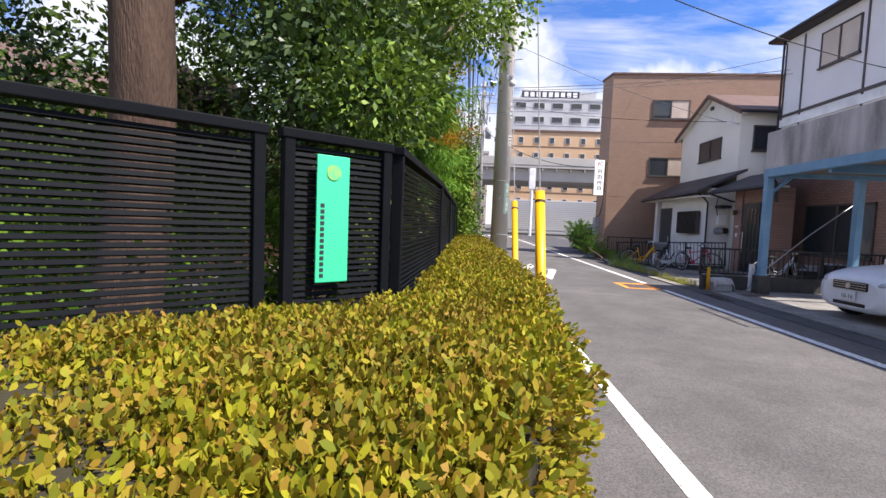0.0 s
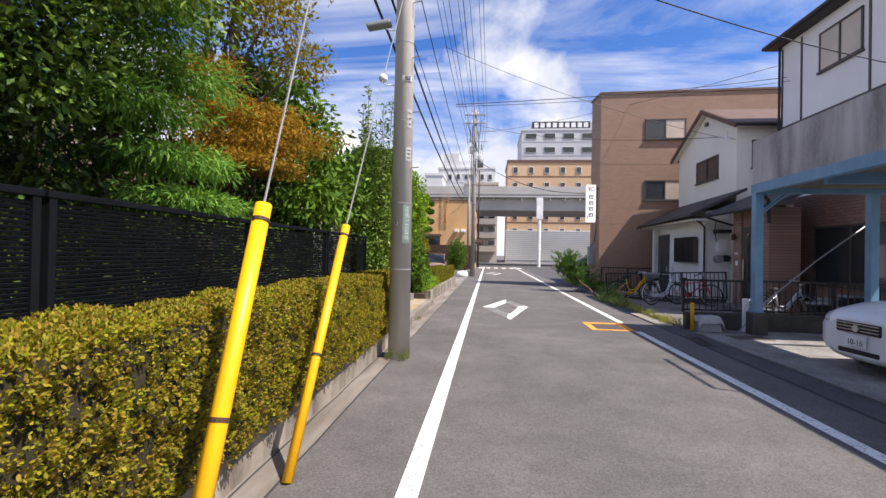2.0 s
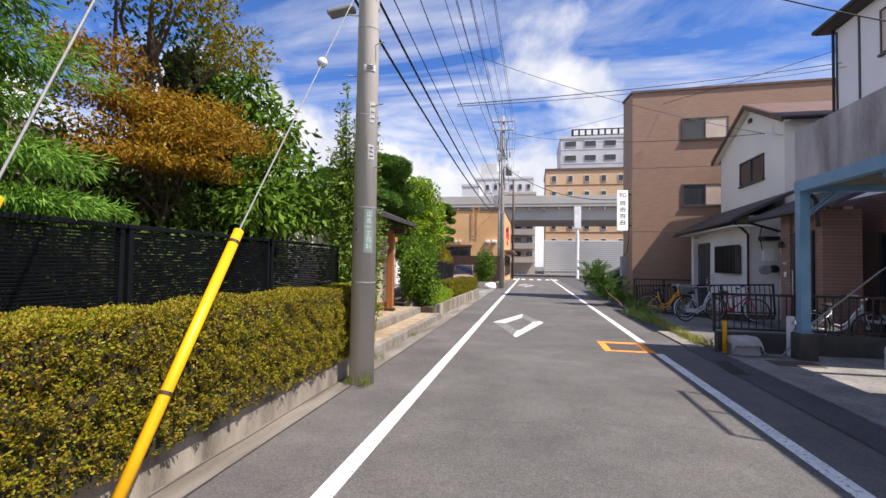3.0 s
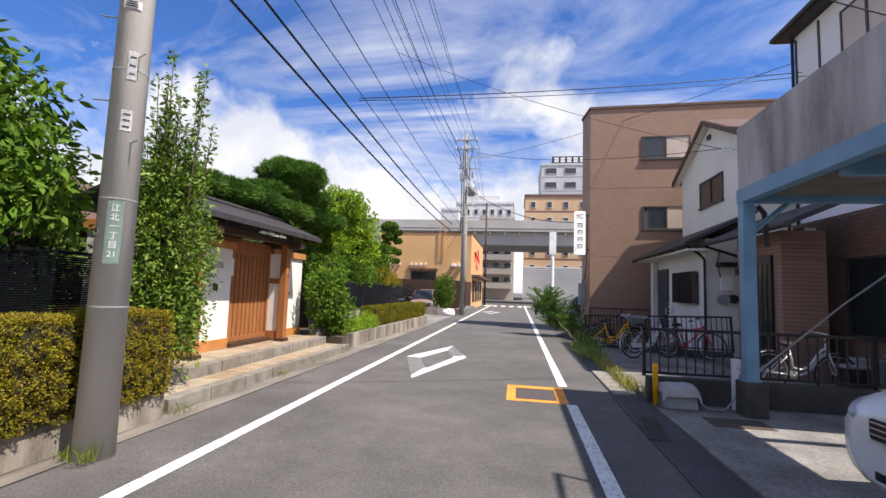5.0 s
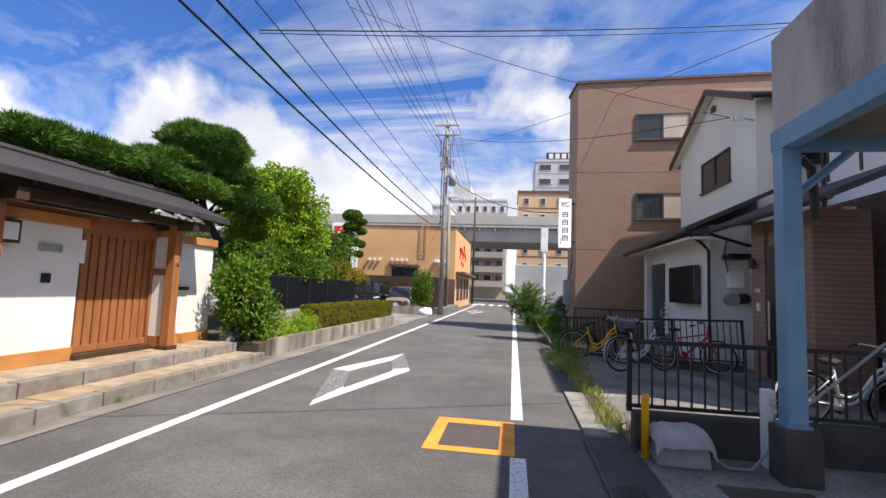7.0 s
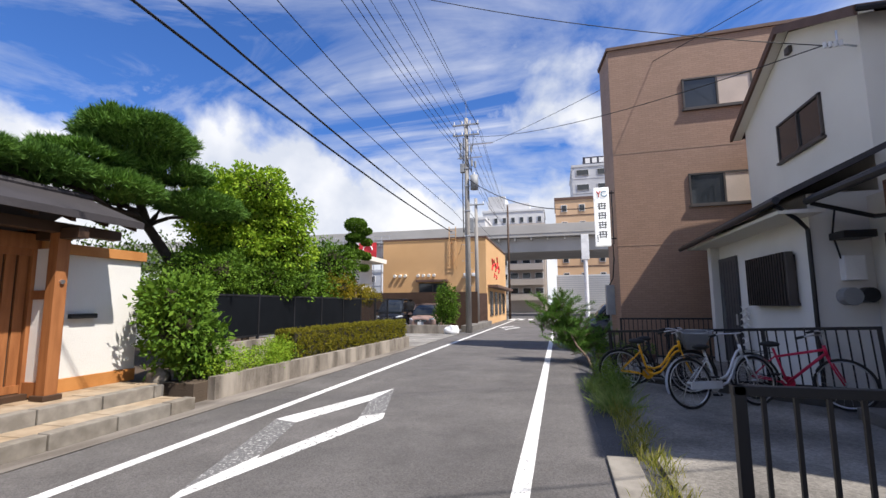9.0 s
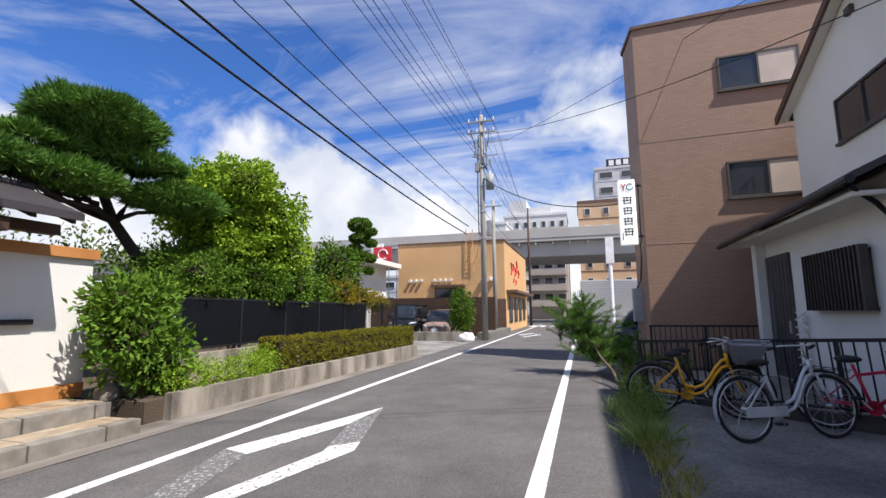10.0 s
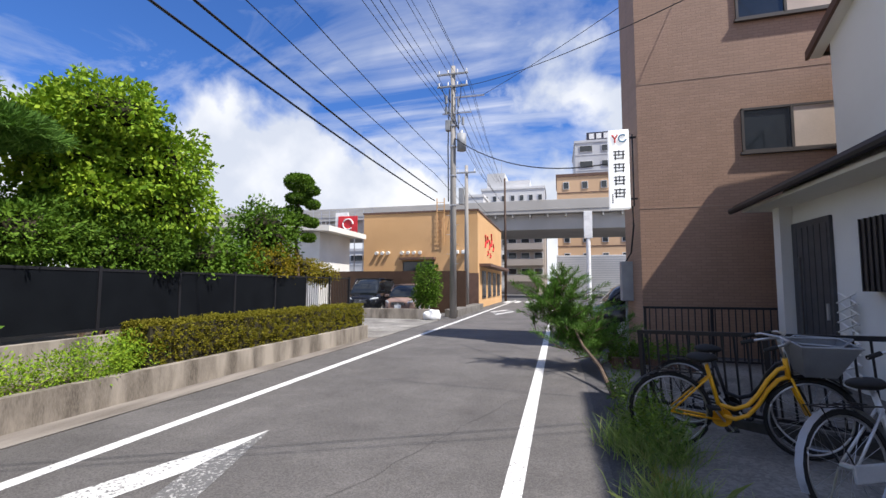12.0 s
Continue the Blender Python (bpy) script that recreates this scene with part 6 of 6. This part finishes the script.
def bicycle(name, label, material, at, rz, lean=0, basket=True, fender=None, chaincase=None, low=True):
    """A town bicycle along +x, its front wheel at the high x end."""
    t = tagged(new(name), label, "bicycle", "bicycles on the forecourt")
    t.matrix_basis = pose(*at, lean, 0, rz)
    wheel(t, 0, 0.345)
    wheel(t, 1.08, 0.345)
    bm = bmesh.new()
    if low:
        for dz in (0.0, 0.09):
            tube([(0.93, 0, 0.7 + dz), (0.85, 0, 0.67 + dz), (0.77, 0, 0.57 + dz), (0.7, 0, 0.44 + dz), (0.62, 0, 0.34 + dz), (0.52, 0, 0.3 + dz), (0.4, 0, 0.33 + dz)], 0.019, 8, bm)
    else:
        tube([(0.9, 0, 0.74), (0.44, 0, 0.3)], 0.02, 8, bm)
        tube([(0.9, 0, 0.8), (0.33, 0, 0.66)], 0.018, 8, bm)
    tube([(0.43, 0, 0.29), (0.3, 0, 0.78)], 0.018, 8, bm)
    for s in (-1, 1):
        tube([(0.42, s * 0.03, 0.29), (0, s * 0.05, 0.345)], 0.01, 6, bm)
        tube([(0.33, s * 0.02, 0.68), (0, s * 0.05, 0.345)], 0.009, 6, bm)
    tube([(0.93, 0, 0.68), (0.9, 0, 0.86)], 0.022, 8, bm)
    part("frame", bm, material, t, smooth=True)
    bm = bmesh.new()
    for s in (-1, 1):
        tube([(0.93, s * 0.045, 0.7), (1.0, s * 0.05, 0.52), (1.08, s * 0.05, 0.345)], 0.012, 6, bm)
    part("fork", bm, material, t, smooth=True)
    bm = tube([(0.9, 0, 0.84), (0.87, 0, 1.0), (0.9, 0, 1.02)], 0.013, 8)
    tube([(0.66, -0.27, 0.98), (0.8, -0.24, 1.02), (0.9, -0.1, 1.02), (0.9, 0.1, 1.02), (0.8, 0.24, 1.02), (0.66, 0.27, 0.98)], 0.011, 8, bm)
    hb = part("handlebar", bm, STEEL, t, smooth=True)
    for s in (-1, 1):
        part("grip", tube([(0.66, s * 0.27, 0.98), (0.76, s * 0.25, 1.01)], 0.018, 8), RUBBER, hb)
    sd = bmesh.new()
    bmesh.ops.create_uvsphere(sd, u_segments=14, v_segments=8, radius=0.13)
    for v in sd.verts:
        v.co = Vector((v.co.x * 1.0 + 0.27, v.co.y * (0.9 if v.co.x < 0 else 0.45), v.co.z * 0.32 + 0.84))
    sdo = part("saddle", sd, RUBBER, t, "black saddle", True)
    part("seat_post", tube([(0.3, 0, 0.76), (0.28, 0, 0.82)], 0.013, 8), STEEL, sdo)
    cr = part("chainwheel", tube([(0.43, 0.04, 0.29), (0.43, 0.05, 0.29)], 0.085, 18), chaincase or material, t)
    part("crank", tube([(0.43, 0.07, 0.29), (0.53, 0.08, 0.16)], 0.01, 6), STEEL, cr)
    part("pedal", box(0.48, 0.58, 0.08, 0.16, 0.145, 0.17, 0.004), RUBBER, cr)
    part("crank", tube([(0.43, -0.05, 0.29), (0.33, -0.06, 0.42)], 0.01, 6), STEEL, cr)
    part("pedal", box(0.28, 0.38, -0.14, -0.06, 0.41, 0.435, 0.004), RUBBER, cr)
    if chaincase:
        part("chain_case", box(-0.03, 0.48, -0.065, -0.045, 0.26, 0.37, 0.01), chaincase, t, "pale chain case", False)
    if fender:
        for x, a0, a1 in ((0, 20, 200), (1.08, 40, 175)):
            pts = [(x + 0.365 * math.cos(radians(a)), 0.345 + 0.365 * math.sin(radians(a))) for a in np.linspace(a0, a1, 14)]
            bm = bmesh.new()
            l, r = [bm.verts.new((p[0], -0.028, p[1])) for p in pts], [bm.verts.new((p[0], 0.028, p[1])) for p in pts]
            for i in range(13):
                bm.faces.new((l[i], l[i + 1], r[i + 1], r[i]))
            bmesh.ops.solidify(bm, geom=bm.faces[:], thickness=0.004)
            part("mudguard", bm, fender, t, smooth=True)
    rk = bmesh.new()
    for s in (-1, 1):
        tube([(0.28, s * 0.05, 0.7), (-0.2, s * 0.06, 0.72), (0.0, s * 0.05, 0.35)], 0.006, 5, rk)
    for i in range(4):
        tube([(-0.18 + i * 0.11, -0.06, 0.72), (-0.18 + i * 0.11, 0.06, 0.72)], 0.005, 5, rk)
    part("carrier", rk, BLACK, t)
    if basket:
        bk = bmesh.new()
        lo = [(1.0, -0.12), (1.22, -0.12), (1.22, 0.12), (1.0, 0.12)]
        hi = [(0.95, -0.19), (1.36, -0.19), (1.36, 0.19), (0.95, 0.19)]
        a, b = [bk.verts.new((x, y, 0.74)) for x, y in lo], [bk.verts.new((x, y, 1.0)) for x, y in hi]
        bk.faces.new(a)
        for i in range(4):
            bk.faces.new((a[i], a[(i + 1) % 4], b[(i + 1) % 4], b[i]))
        bmesh.ops.solidify(bk, geom=bk.faces[:], thickness=0.006)
        bo = part("basket", bk, GREYBOX, t, "grey plastic front basket")
        part("rim", tube([(x, y, 1.0) for x, y in hi], 0.01, 6, None, None, True), GREYBOX, bo)
    part("stand", tube([(0.0, 0.06, 0.33), (-0.08, 0.12, 0.02)], 0.008, 6), STEEL, t)
    return t


BIKEYEL = mat("bike_yellow", (0.85, 0.42, 0.015), 0.3, scale=3, bump=0)
BIKEWHITE = mat("bike_silver", (0.62, 0.63, 0.64), 0.3, scale=3, bump=0, metal=0.2)
BIKERED = mat("bike_red", (0.55, 0.02, 0.07), 0.3, scale=3, bump=0)
bicycle("yellow_bicycle", "yellow step-through bicycle with a grey basket", BIKEYEL, (5.08, 18.98, 0.05), -3, 6, True, BLACK, None)
bicycle("white_bicycle", "silver-white step-through bicycle with mudguards and chain case", BIKEWHITE, (5.86, 17.74, 0.05), 25, -6, False, BIKEWHITE, BIKEWHITE)
bicycle("red_bicycle", "red bicycle with black tyres parked at the railing", BIKERED, (6.95, 18.62, 0.07), -38, 6, False, None, None, False)
bicycle("black_bicycle", "black bicycle half hidden behind the yellow one", BLACK, (5.4, 19.72, 0.05), -37, 5, True, BLACK, None)

# ---- vehicles ----
HEADGLASS = mat("headlight_glass", (0.42, 0.44, 0.46), 0.12, (0.25, 0.27, 0.29), scale=8, bump=0.1, spec=0.6)


def car(name, label, material, at, rz, L=4.4, W=1.78, H=1.46, cab=(0.3, 0.46, 0.8, 0.98), van=False, plate_text=""):
    """A car along +x with its nose at x = 0 (the nose points to -x)."""
    t = thing(name, label, "car", at=at, rz=rz)

    def loft(stations):
        bm = bmesh.new()
        rings = []
        for x, hw, z0, z1, rnd in stations:
            ring = []
            for k in range(16):
                a = 2 * math.pi * k / 16 + math.pi / 16
                c, s = math.cos(a), math.sin(a)
                e = 2 / rnd
                ring.append(bm.verts.new((x, hw * math.copysign(abs(c) ** e, c), (z0 + z1) / 2 + (z1 - z0) / 2 * math.copysign(abs(s) ** e, s))))
            rings.append(ring)
        for A, B in zip(rings, rings[1:]):
            for k in range(16):
                bm.faces.new((A[k], A[(k + 1) % 16], B[(k + 1) % 16], B[k]))
        bm.faces.new(rings[0])
        bm.faces.new(rings[-1][::-1])
        bmesh.ops.recalc_face_normals(bm, faces=bm.faces)
        return bm
    w = W / 2
    hb = 0.62 * H if not van else 0.58 * H
    body = part("body", loft([(0.0, w * 0.6, 0.26, hb * 0.8, 3), (0.06, w * 0.78, 0.2, hb * 0.88, 3.2), (0.24, w * 0.93, 0.18, hb * 0.95, 3.6), (0.6, w, 0.18, hb * 1.03, 4), (1.3, w, 0.19, hb * 1.1, 5), (2.4, w, 0.19, hb * 1.1, 5), (L - 1.0, w, 0.19, hb * 1.1, 5), (L - 0.25, w * 0.96, 0.22, hb * 1.09, 4.5), (L - 0.04, w * 0.85, 0.28, hb * 0.98, 4), (L, w * 0.7, 0.34, hb * 0.85, 3)]), material, t, smooth=True)
    c0, c1, c2, c3 = (c * L for c in cab)
    part("greenhouse", loft([(c0, w * 0.84, hb * 0.92, hb * 1.05, 4), ((c0 * 2 + c1) / 3, w * 0.82, hb * 0.92, hb * 1.05 + (H - hb) * 0.5, 4.5), (c1, w * 0.76, hb * 0.92, H - 0.03, 5), ((c1 + c2) / 2, w * 0.74, hb * 0.92, H, 5), (c2, w * 0.75, hb * 0.92, H - 0.04, 5), (c3, w * 0.82, hb * 0.92, hb * 1.1, 4)]), CARGLASS, t, "dark glass cabin", True)
    part("roof", loft([(c1 + 0.02, w * 0.72, H - 0.06, H + 0.004, 5), ((c1 + c2) / 2, w * 0.72, H - 0.06, H + 0.022, 5), (c2 - 0.02, w * 0.72, H - 0.07, H - 0.005, 5)]), material, t, smooth=True)
    for s in (-1, 1):
        part("pillar", tube([(c0 + 0.05, s * w * 0.83, hb * 1.03), (c1, s * w * 0.74, H - 0.03)], 0.03, 6), material, t)
        hl = bmesh.new()
        bmesh.ops.create_uvsphere(hl, u_segments=16, v_segments=10, radius=1, matrix=pose(0.2, s * w * 0.76, hb * 0.78, s * 8, 10, s * -50) @ Matrix.Diagonal((0.07, 0.26, 0.065, 1)))
        lo_ = part("headlight", hl, HEADGLASS, t, "clear headlight", True)
        hl = bmesh.new()
        bmesh.ops.create_uvsphere(hl, u_segments=12, v_segments=8, radius=0.055, matrix=pose(0.125, s * w * 0.68, hb * 0.78, 0, 10, s * -50) @ Matrix.Diagonal((0.6, 1.2, 0.8, 1)))
        part("lens", hl, CARGLASS, lo_, "", True)
        part("mirror", box(c0 + 0.25, c0 + 0.4, s * (w + 0.08) - 0.1, s * (w + 0.08) + 0.1, hb * 1.03, hb * 1.17, 0.03), material, t)
        part("fog_intake", box(0.07, 0.2, s * w * 0.62 - 0.1, s * w * 0.62 + 0.08, 0.3, 0.4, 0.02), BLACK, t)
        for x in (0.85, L - 0.95):
            wh = part("wheel", tube([(x, s * (w - 0.2), 0.32), (x, s * (w + 0.005), 0.32)], 0.32, 24), RUBBER, t, "black tyre", True)
            part("rim", tube([(x, s * (w - 0.05), 0.32), (x, s * (w + 0.012), 0.32)], 0.21, 20), ALU, wh)
    gr = part("grille", box(-0.015, 0.1, -0.36, 0.36, hb * 0.6, hb * 0.77, 0.03), BLACK, t, "black grille with chrome surround")
    part("grille_emblem", tube([(-0.045, 0, hb * 0.68), (-0.03, 0, hb * 0.68)], 0.05, 12), STEEL, gr)
    for k in range(4):
        part("grille_bar", box(-0.022, -0.01, -0.33, 0.33, hb * (0.6 + 0.045 * k), hb * (0.61 + 0.045 * k)), STEEL, gr)
    part("lower_intake", box(-0.006, 0.1, -0.33, 0.33, 0.29, 0.36, 0.015), BLACK, t)
    pl = part("licence_plate", box(-0.045, -0.03, -0.165, 0.165, 0.4, 0.565, 0.004), WHITE, t)
    if plate_text:
        tx = words(plate_text, 0.11, pl, (-0.047, 0, 0.46), 90, -90, INK, "plate_number")
    part("bonnet_line", box(0.35, 1.35, -0.004, 0.004, hb * 0.9, hb * 0.91), BLACK, t)
    return t


car("white_sedan", "white sedan parked nose-out in the carport", CARWHITE, (5.6, 9.1, 0.03), 3, 4.6, 1.8, 1.55, plate_text="10-16")
car("black_van", "black van parked beside the brown apartment house", CARBLACK, (5.0, 28.6, 0.0), 0, 4.6, 1.75, 1.75, (0.08, 0.27, 0.9, 0.99), True)
car("black_suv", "black tall van parked behind the low wall", CARBLACK, (-5.4, 35.1, 0), 90, 3.3, 1.7, 1.85, (0.1, 0.27, 0.92, 0.99), True)
car("beige_wagon", "dusty beige wagon parked behind the low wall", CARBEIGE, (-3.4, 35.0, 0), 90, 3.4, 1.65, 1.55, (0.16, 0.32, 0.9, 0.99), True)

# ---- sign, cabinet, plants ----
# faint emission added so the panel stays white in the building's shade
SIGN_GLOW = mat("glowing_sign_white", (0.9, 0.9, 0.88), 0.4, bump=0)
for nd in SIGN_GLOW.node_tree.nodes:
    if nd.type == "BSDF_PRINCIPLED":
        nd.inputs["Emission Color"].default_value = (1, 1, 0.97, 1)
        nd.inputs["Emission Strength"].default_value = 0.38
sg = thing("hanging_sign", "tall white vertical sign on a black bracket", "sign", at=(5.3, 25.42, 0))
part("box", box(0.0, 0.45, -0.1, 0.1, 3.29, 5.15, 0.015), SIGN_GLOW, sg, "white panel with a faint added glow")
for i in range(4):
    z = 4.42 - i * 0.3
    for dx, dz, w, h in ((0.1, 0.2, 0.25, 0.024), (0.1, 0.12, 0.25, 0.024), (0.12, 0.04, 0.21, 0.024), (0.13, 0.02, 0.028, 0.2), (0.3, 0.02, 0.028, 0.2), (0.21, 0.1, 0.024, 0.14)):
        part("character_bar", box(dx, dx + w, -0.106, -0.1, z + dz, z + dz + h), INK, sg)
part("emblem", tube([(0.08, -0.104, 5.03), (0.14, -0.104, 4.93), (0.14, -0.104, 4.84)], 0.02, 5), RED, sg)
part("emblem", tube([(0.2, -0.104, 5.03), (0.14, -0.104, 4.93)], 0.02, 5), RED, sg)
part("emblem", tube([(0.31 + 0.085 * math.cos(a), -0.104, 4.94 + 0.085 * math.sin(a)) for a in np.linspace(0.8, 5.9, 12)], 0.02, 5), BLUE, sg)
for k in range(5):
    part("small_text", box(0.05, 0.08, -0.104, -0.1, 3.42 + 0.045 * k, 3.45 + 0.045 * k), INK, sg)
for z in (3.5, 4.95):
    part("bracket", box(0.45, 0.63, -0.02, 0.02, z, z + 0.04), BLACK, sg)
part("bracket_bar", box(0.52, 0.55, -0.02, 0.02, 3.35, 5.05), BLACK, sg)
part("cable", tube([(0.5, 0, 3.35), (0.52, 0.05, 2.9), (0.5, 0.4, 2.3), (0.42, 0.78, 2.1)], 0.02, 6), BLACK, sg)
cb = thing("utility_cabinet", "grey steel wall cabinet with a conduit", "cabinet", at=(5.62, 26.2, 0))
part("case", box(-0.02, 0.26, -0.2, 0.2, 1.15, 2.1, 0.015), GREYBOX, cb)
part("conduit", tube([(0.1, 0, 0), (0.1, 0, 1.15)], 0.03, 8), GREYBOX, cb)
mono = thing("sign_pillar", "slim white sign pillar near the junction", "sign", at=(7.2, 63.6, 0))
part("pole", tube([(0, 0, 0), (0, 0, 6.5)], 0.22, 12), WHITE, mono)
part("panel", box(-0.42, 0.42, -0.25, 0.25, 6.4, 9.25, 0.04), WHITE, mono)

young = thing("young_pine", "young bushy pine leaning out over the edge line", "pine tree", at=(4.8, 20.9, 0.03))
bm = tube([(0, 0, 0), (-0.1, 0.8, 0.25), (-0.3, 1.6, 0.45), (-0.5, 2.2, 0.85), (-0.72, 2.35, 1.75)], 0.035, 8, None, 0.012)
tubes = []
for c, spread, n in (((-0.2, 2.3, 0.42), (0.52, 0.5, 0.34), 70), ((-0.45, 2.3, 0.75), (0.5, 0.45, 0.35), 60), ((-0.7, 2.35, 1.3), (0.4, 0.4, 0.45), 60), ((-1.0, 2.2, 0.95), (0.2, 0.22, 0.2), 10)):
    for i in range(n):
        b = Vector(c) + Vector([random.gauss(0, 0.4) * q for q in spread])
        e = b + Vector((random.gauss(0, 0.6) * spread[0], random.gauss(0, 0.6) * spread[1], random.uniform(0.08, 0.3)))
        tube([b - Vector((0, 0, 0.06)), b.lerp(e, 0.6) + Vector((0, 0, -0.02)), e], 0.009, 5, bm, 0.004)
        tubes.append((b, e))
part("trunk", bm, BARK, young)
pts, nor = [], []
for b, e in tubes:
    u = rng.uniform(0.1, 1.05, 150)
    pts.append(np.array(b) + np.outer(u, np.array(e - b)) + rng.normal(size=(150, 3)) * 0.02)
    nor.append(np.tile(np.array((e - b).normalized()) * 1.2 + np.array([0, 0, 0.4]), (150, 1)))
ob = new("needles", leaf_mesh("needles", np.concatenate(pts), np.concatenate(nor), 0.1, L_PINE, 0.09, 0.7))
ob.parent = young
for k in range(9):
    x, y = 5.1 + 0.3 * (k % 5), 23.0 + 0.5 * (k // 5) + random.uniform(-0.1, 0.1)
    pt = thing("flower_pot", "small terracotta plant pot with weeds", "plant pot", "plant pots", at=(x, y, 0.05))
    part("pot", tube([(0, 0, 0), (0, 0, 0.2)], 0.085, 12, None, 0.115), ROOF_R, pt)
    p, d = blob_points([((0, 0, 0.3), (0.14, 0.14, 0.16))], 160, 0.2)
    ob = new("foliage", leaf_mesh("foliage", p, d, 0.06, L_MID, 0.4))
    ob.parent = pt


L_DRY = mat("dry_grass", (0.24, 0.24, 0.06), 0.65, (0.14, 0.14, 0.03), island=[(0.2, 0.25, 0.04), (0.4, 0.4, 0.09), (0.55, 0.48, 0.18)], scale=1, bump=0, spec=0.12, leaf=0.35)


def weeds(name, label, spots, blade, n, material, lean=0.35):
    """Tufts of thin tapering blades at (x, y, spread, height)."""
    c, d, h = [], [], []
    for x, y, s, hh in spots:
        q = rng.normal(size=(n, 3)) * np.array([s, s, 0])
        c.append(q + np.array([x, y, 0.03]))
        dd = rng.normal(size=(n, 3)) * np.array([lean, lean, 0]) + np.array([0, 0, 1.0])
        d.append(dd)
        h.append(np.full(n, hh))
    c, d, h = np.concatenate(c), np.concatenate(d), np.concatenate(h) * rng.uniform(0.5, 1.2, n * len(spots))
    d /= np.linalg.norm(d, axis=1)[:, None]
    side = np.cross(d, rng.normal(size=d.shape))
    side /= np.linalg.norm(side, axis=1)[:, None]
    bend = np.stack([d[:, 0], d[:, 1], -0.4 * np.ones(len(d))], 1) * (h * 0.5)[:, None]
    m = len(c)
    v = np.stack([c - side * blade, c + side * blade, c + d * (h * 0.6)[:, None] + side * blade * 0.8, c + d * h[:, None] + bend * 0.5, c + d * (h * 0.6)[:, None] - side * blade * 0.8], 1).reshape(-1, 3)
    me = bpy.data.meshes.new(name)
    me.from_pydata(v.tolist(), [], (np.arange(m)[:, None] * 5 + np.arange(5)).tolist())
    me.materials.append(material)
    return tagged(new(name, me), label, "grass", kind="stuff")


spots = [(4.86 + random.uniform(-0.06, 0.1), y + random.uniform(-0.1, 0.1), random.uniform(0.05, 0.09), random.uniform(0.1, 0.26)) for y in np.arange(13.4, 18.4, 0.24)]
weeds("grass_verge", "yellow-green weeds growing along the forecourt edge", spots, 0.003, 60, L_DRY)
spots = [(4.86 + random.uniform(-0.2, 0.2), 17.4 + random.uniform(0, 2.4), random.uniform(0.08, 0.15), random.uniform(0.2, 0.42)) for _ in range(16)]
weeds("grass_clump", "bushy green weeds with pale seed heads beside the bicycles", spots, 0.0032, 130, mat("weed_blades", (0.12, 0.19, 0.04), 0.6, island=[(0.16, 0.27, 0.05), (0.28, 0.4, 0.1), (0.45, 0.48, 0.2)], bump=0, leaf=0.35), 0.5)
weeds("grass_gutter", "small weeds at the foot of the utility pole", [(-0.72, 8.98, 0.05, 0.18), (-0.95, 9.0, 0.04, 0.12), (-1.1, 10.5, 0.1, 0.15), (-1.15, 13.0, 0.05, 0.1)], 0.003, 60, L_GRASS)
p, d = blob_points([((4.9, 18.9, 0.3), (0.25, 0.7, 0.3)), ((4.85, 20.3, 0.28), (0.2, 0.7, 0.25)), ((5.3, 23.2, 0.35), (0.5, 0.4, 0.35))], 3500, 0.1)
tagged(new("low_weeds", leaf_mesh("low_weeds", p, d, 0.045, L_FRESH, 0.35)), "leafy green weeds along the forecourt", "weeds", kind="stuff")

# clutter under the porch
for k, (x, y) in enumerate(((7.6, 14.3), (7.9, 14.5), (8.3, 14.2))):
    bx = thing("storage_bin", "dark plastic storage bin against the brick wall", "bin", at=(x + 1.0, y, 0.03))
    part("body", box(-0.2, 0.2, -0.15, 0.15, 0, 0.5 + 0.1 * k, 0.02), BLACK if k != 1 else GREYBOX, bx)
    part("lid", box(-0.22, 0.22, -0.17, 0.17, 0.5 + 0.1 * k, 0.54 + 0.1 * k, 0.01), GREYBOX, bx)
bicycle("white_bicycle", "white bicycle leaning at the brick wall in shade", BIKEWHITE, (7.3, 14.4, 0.05), 4, 8, False, BIKEWHITE, None)
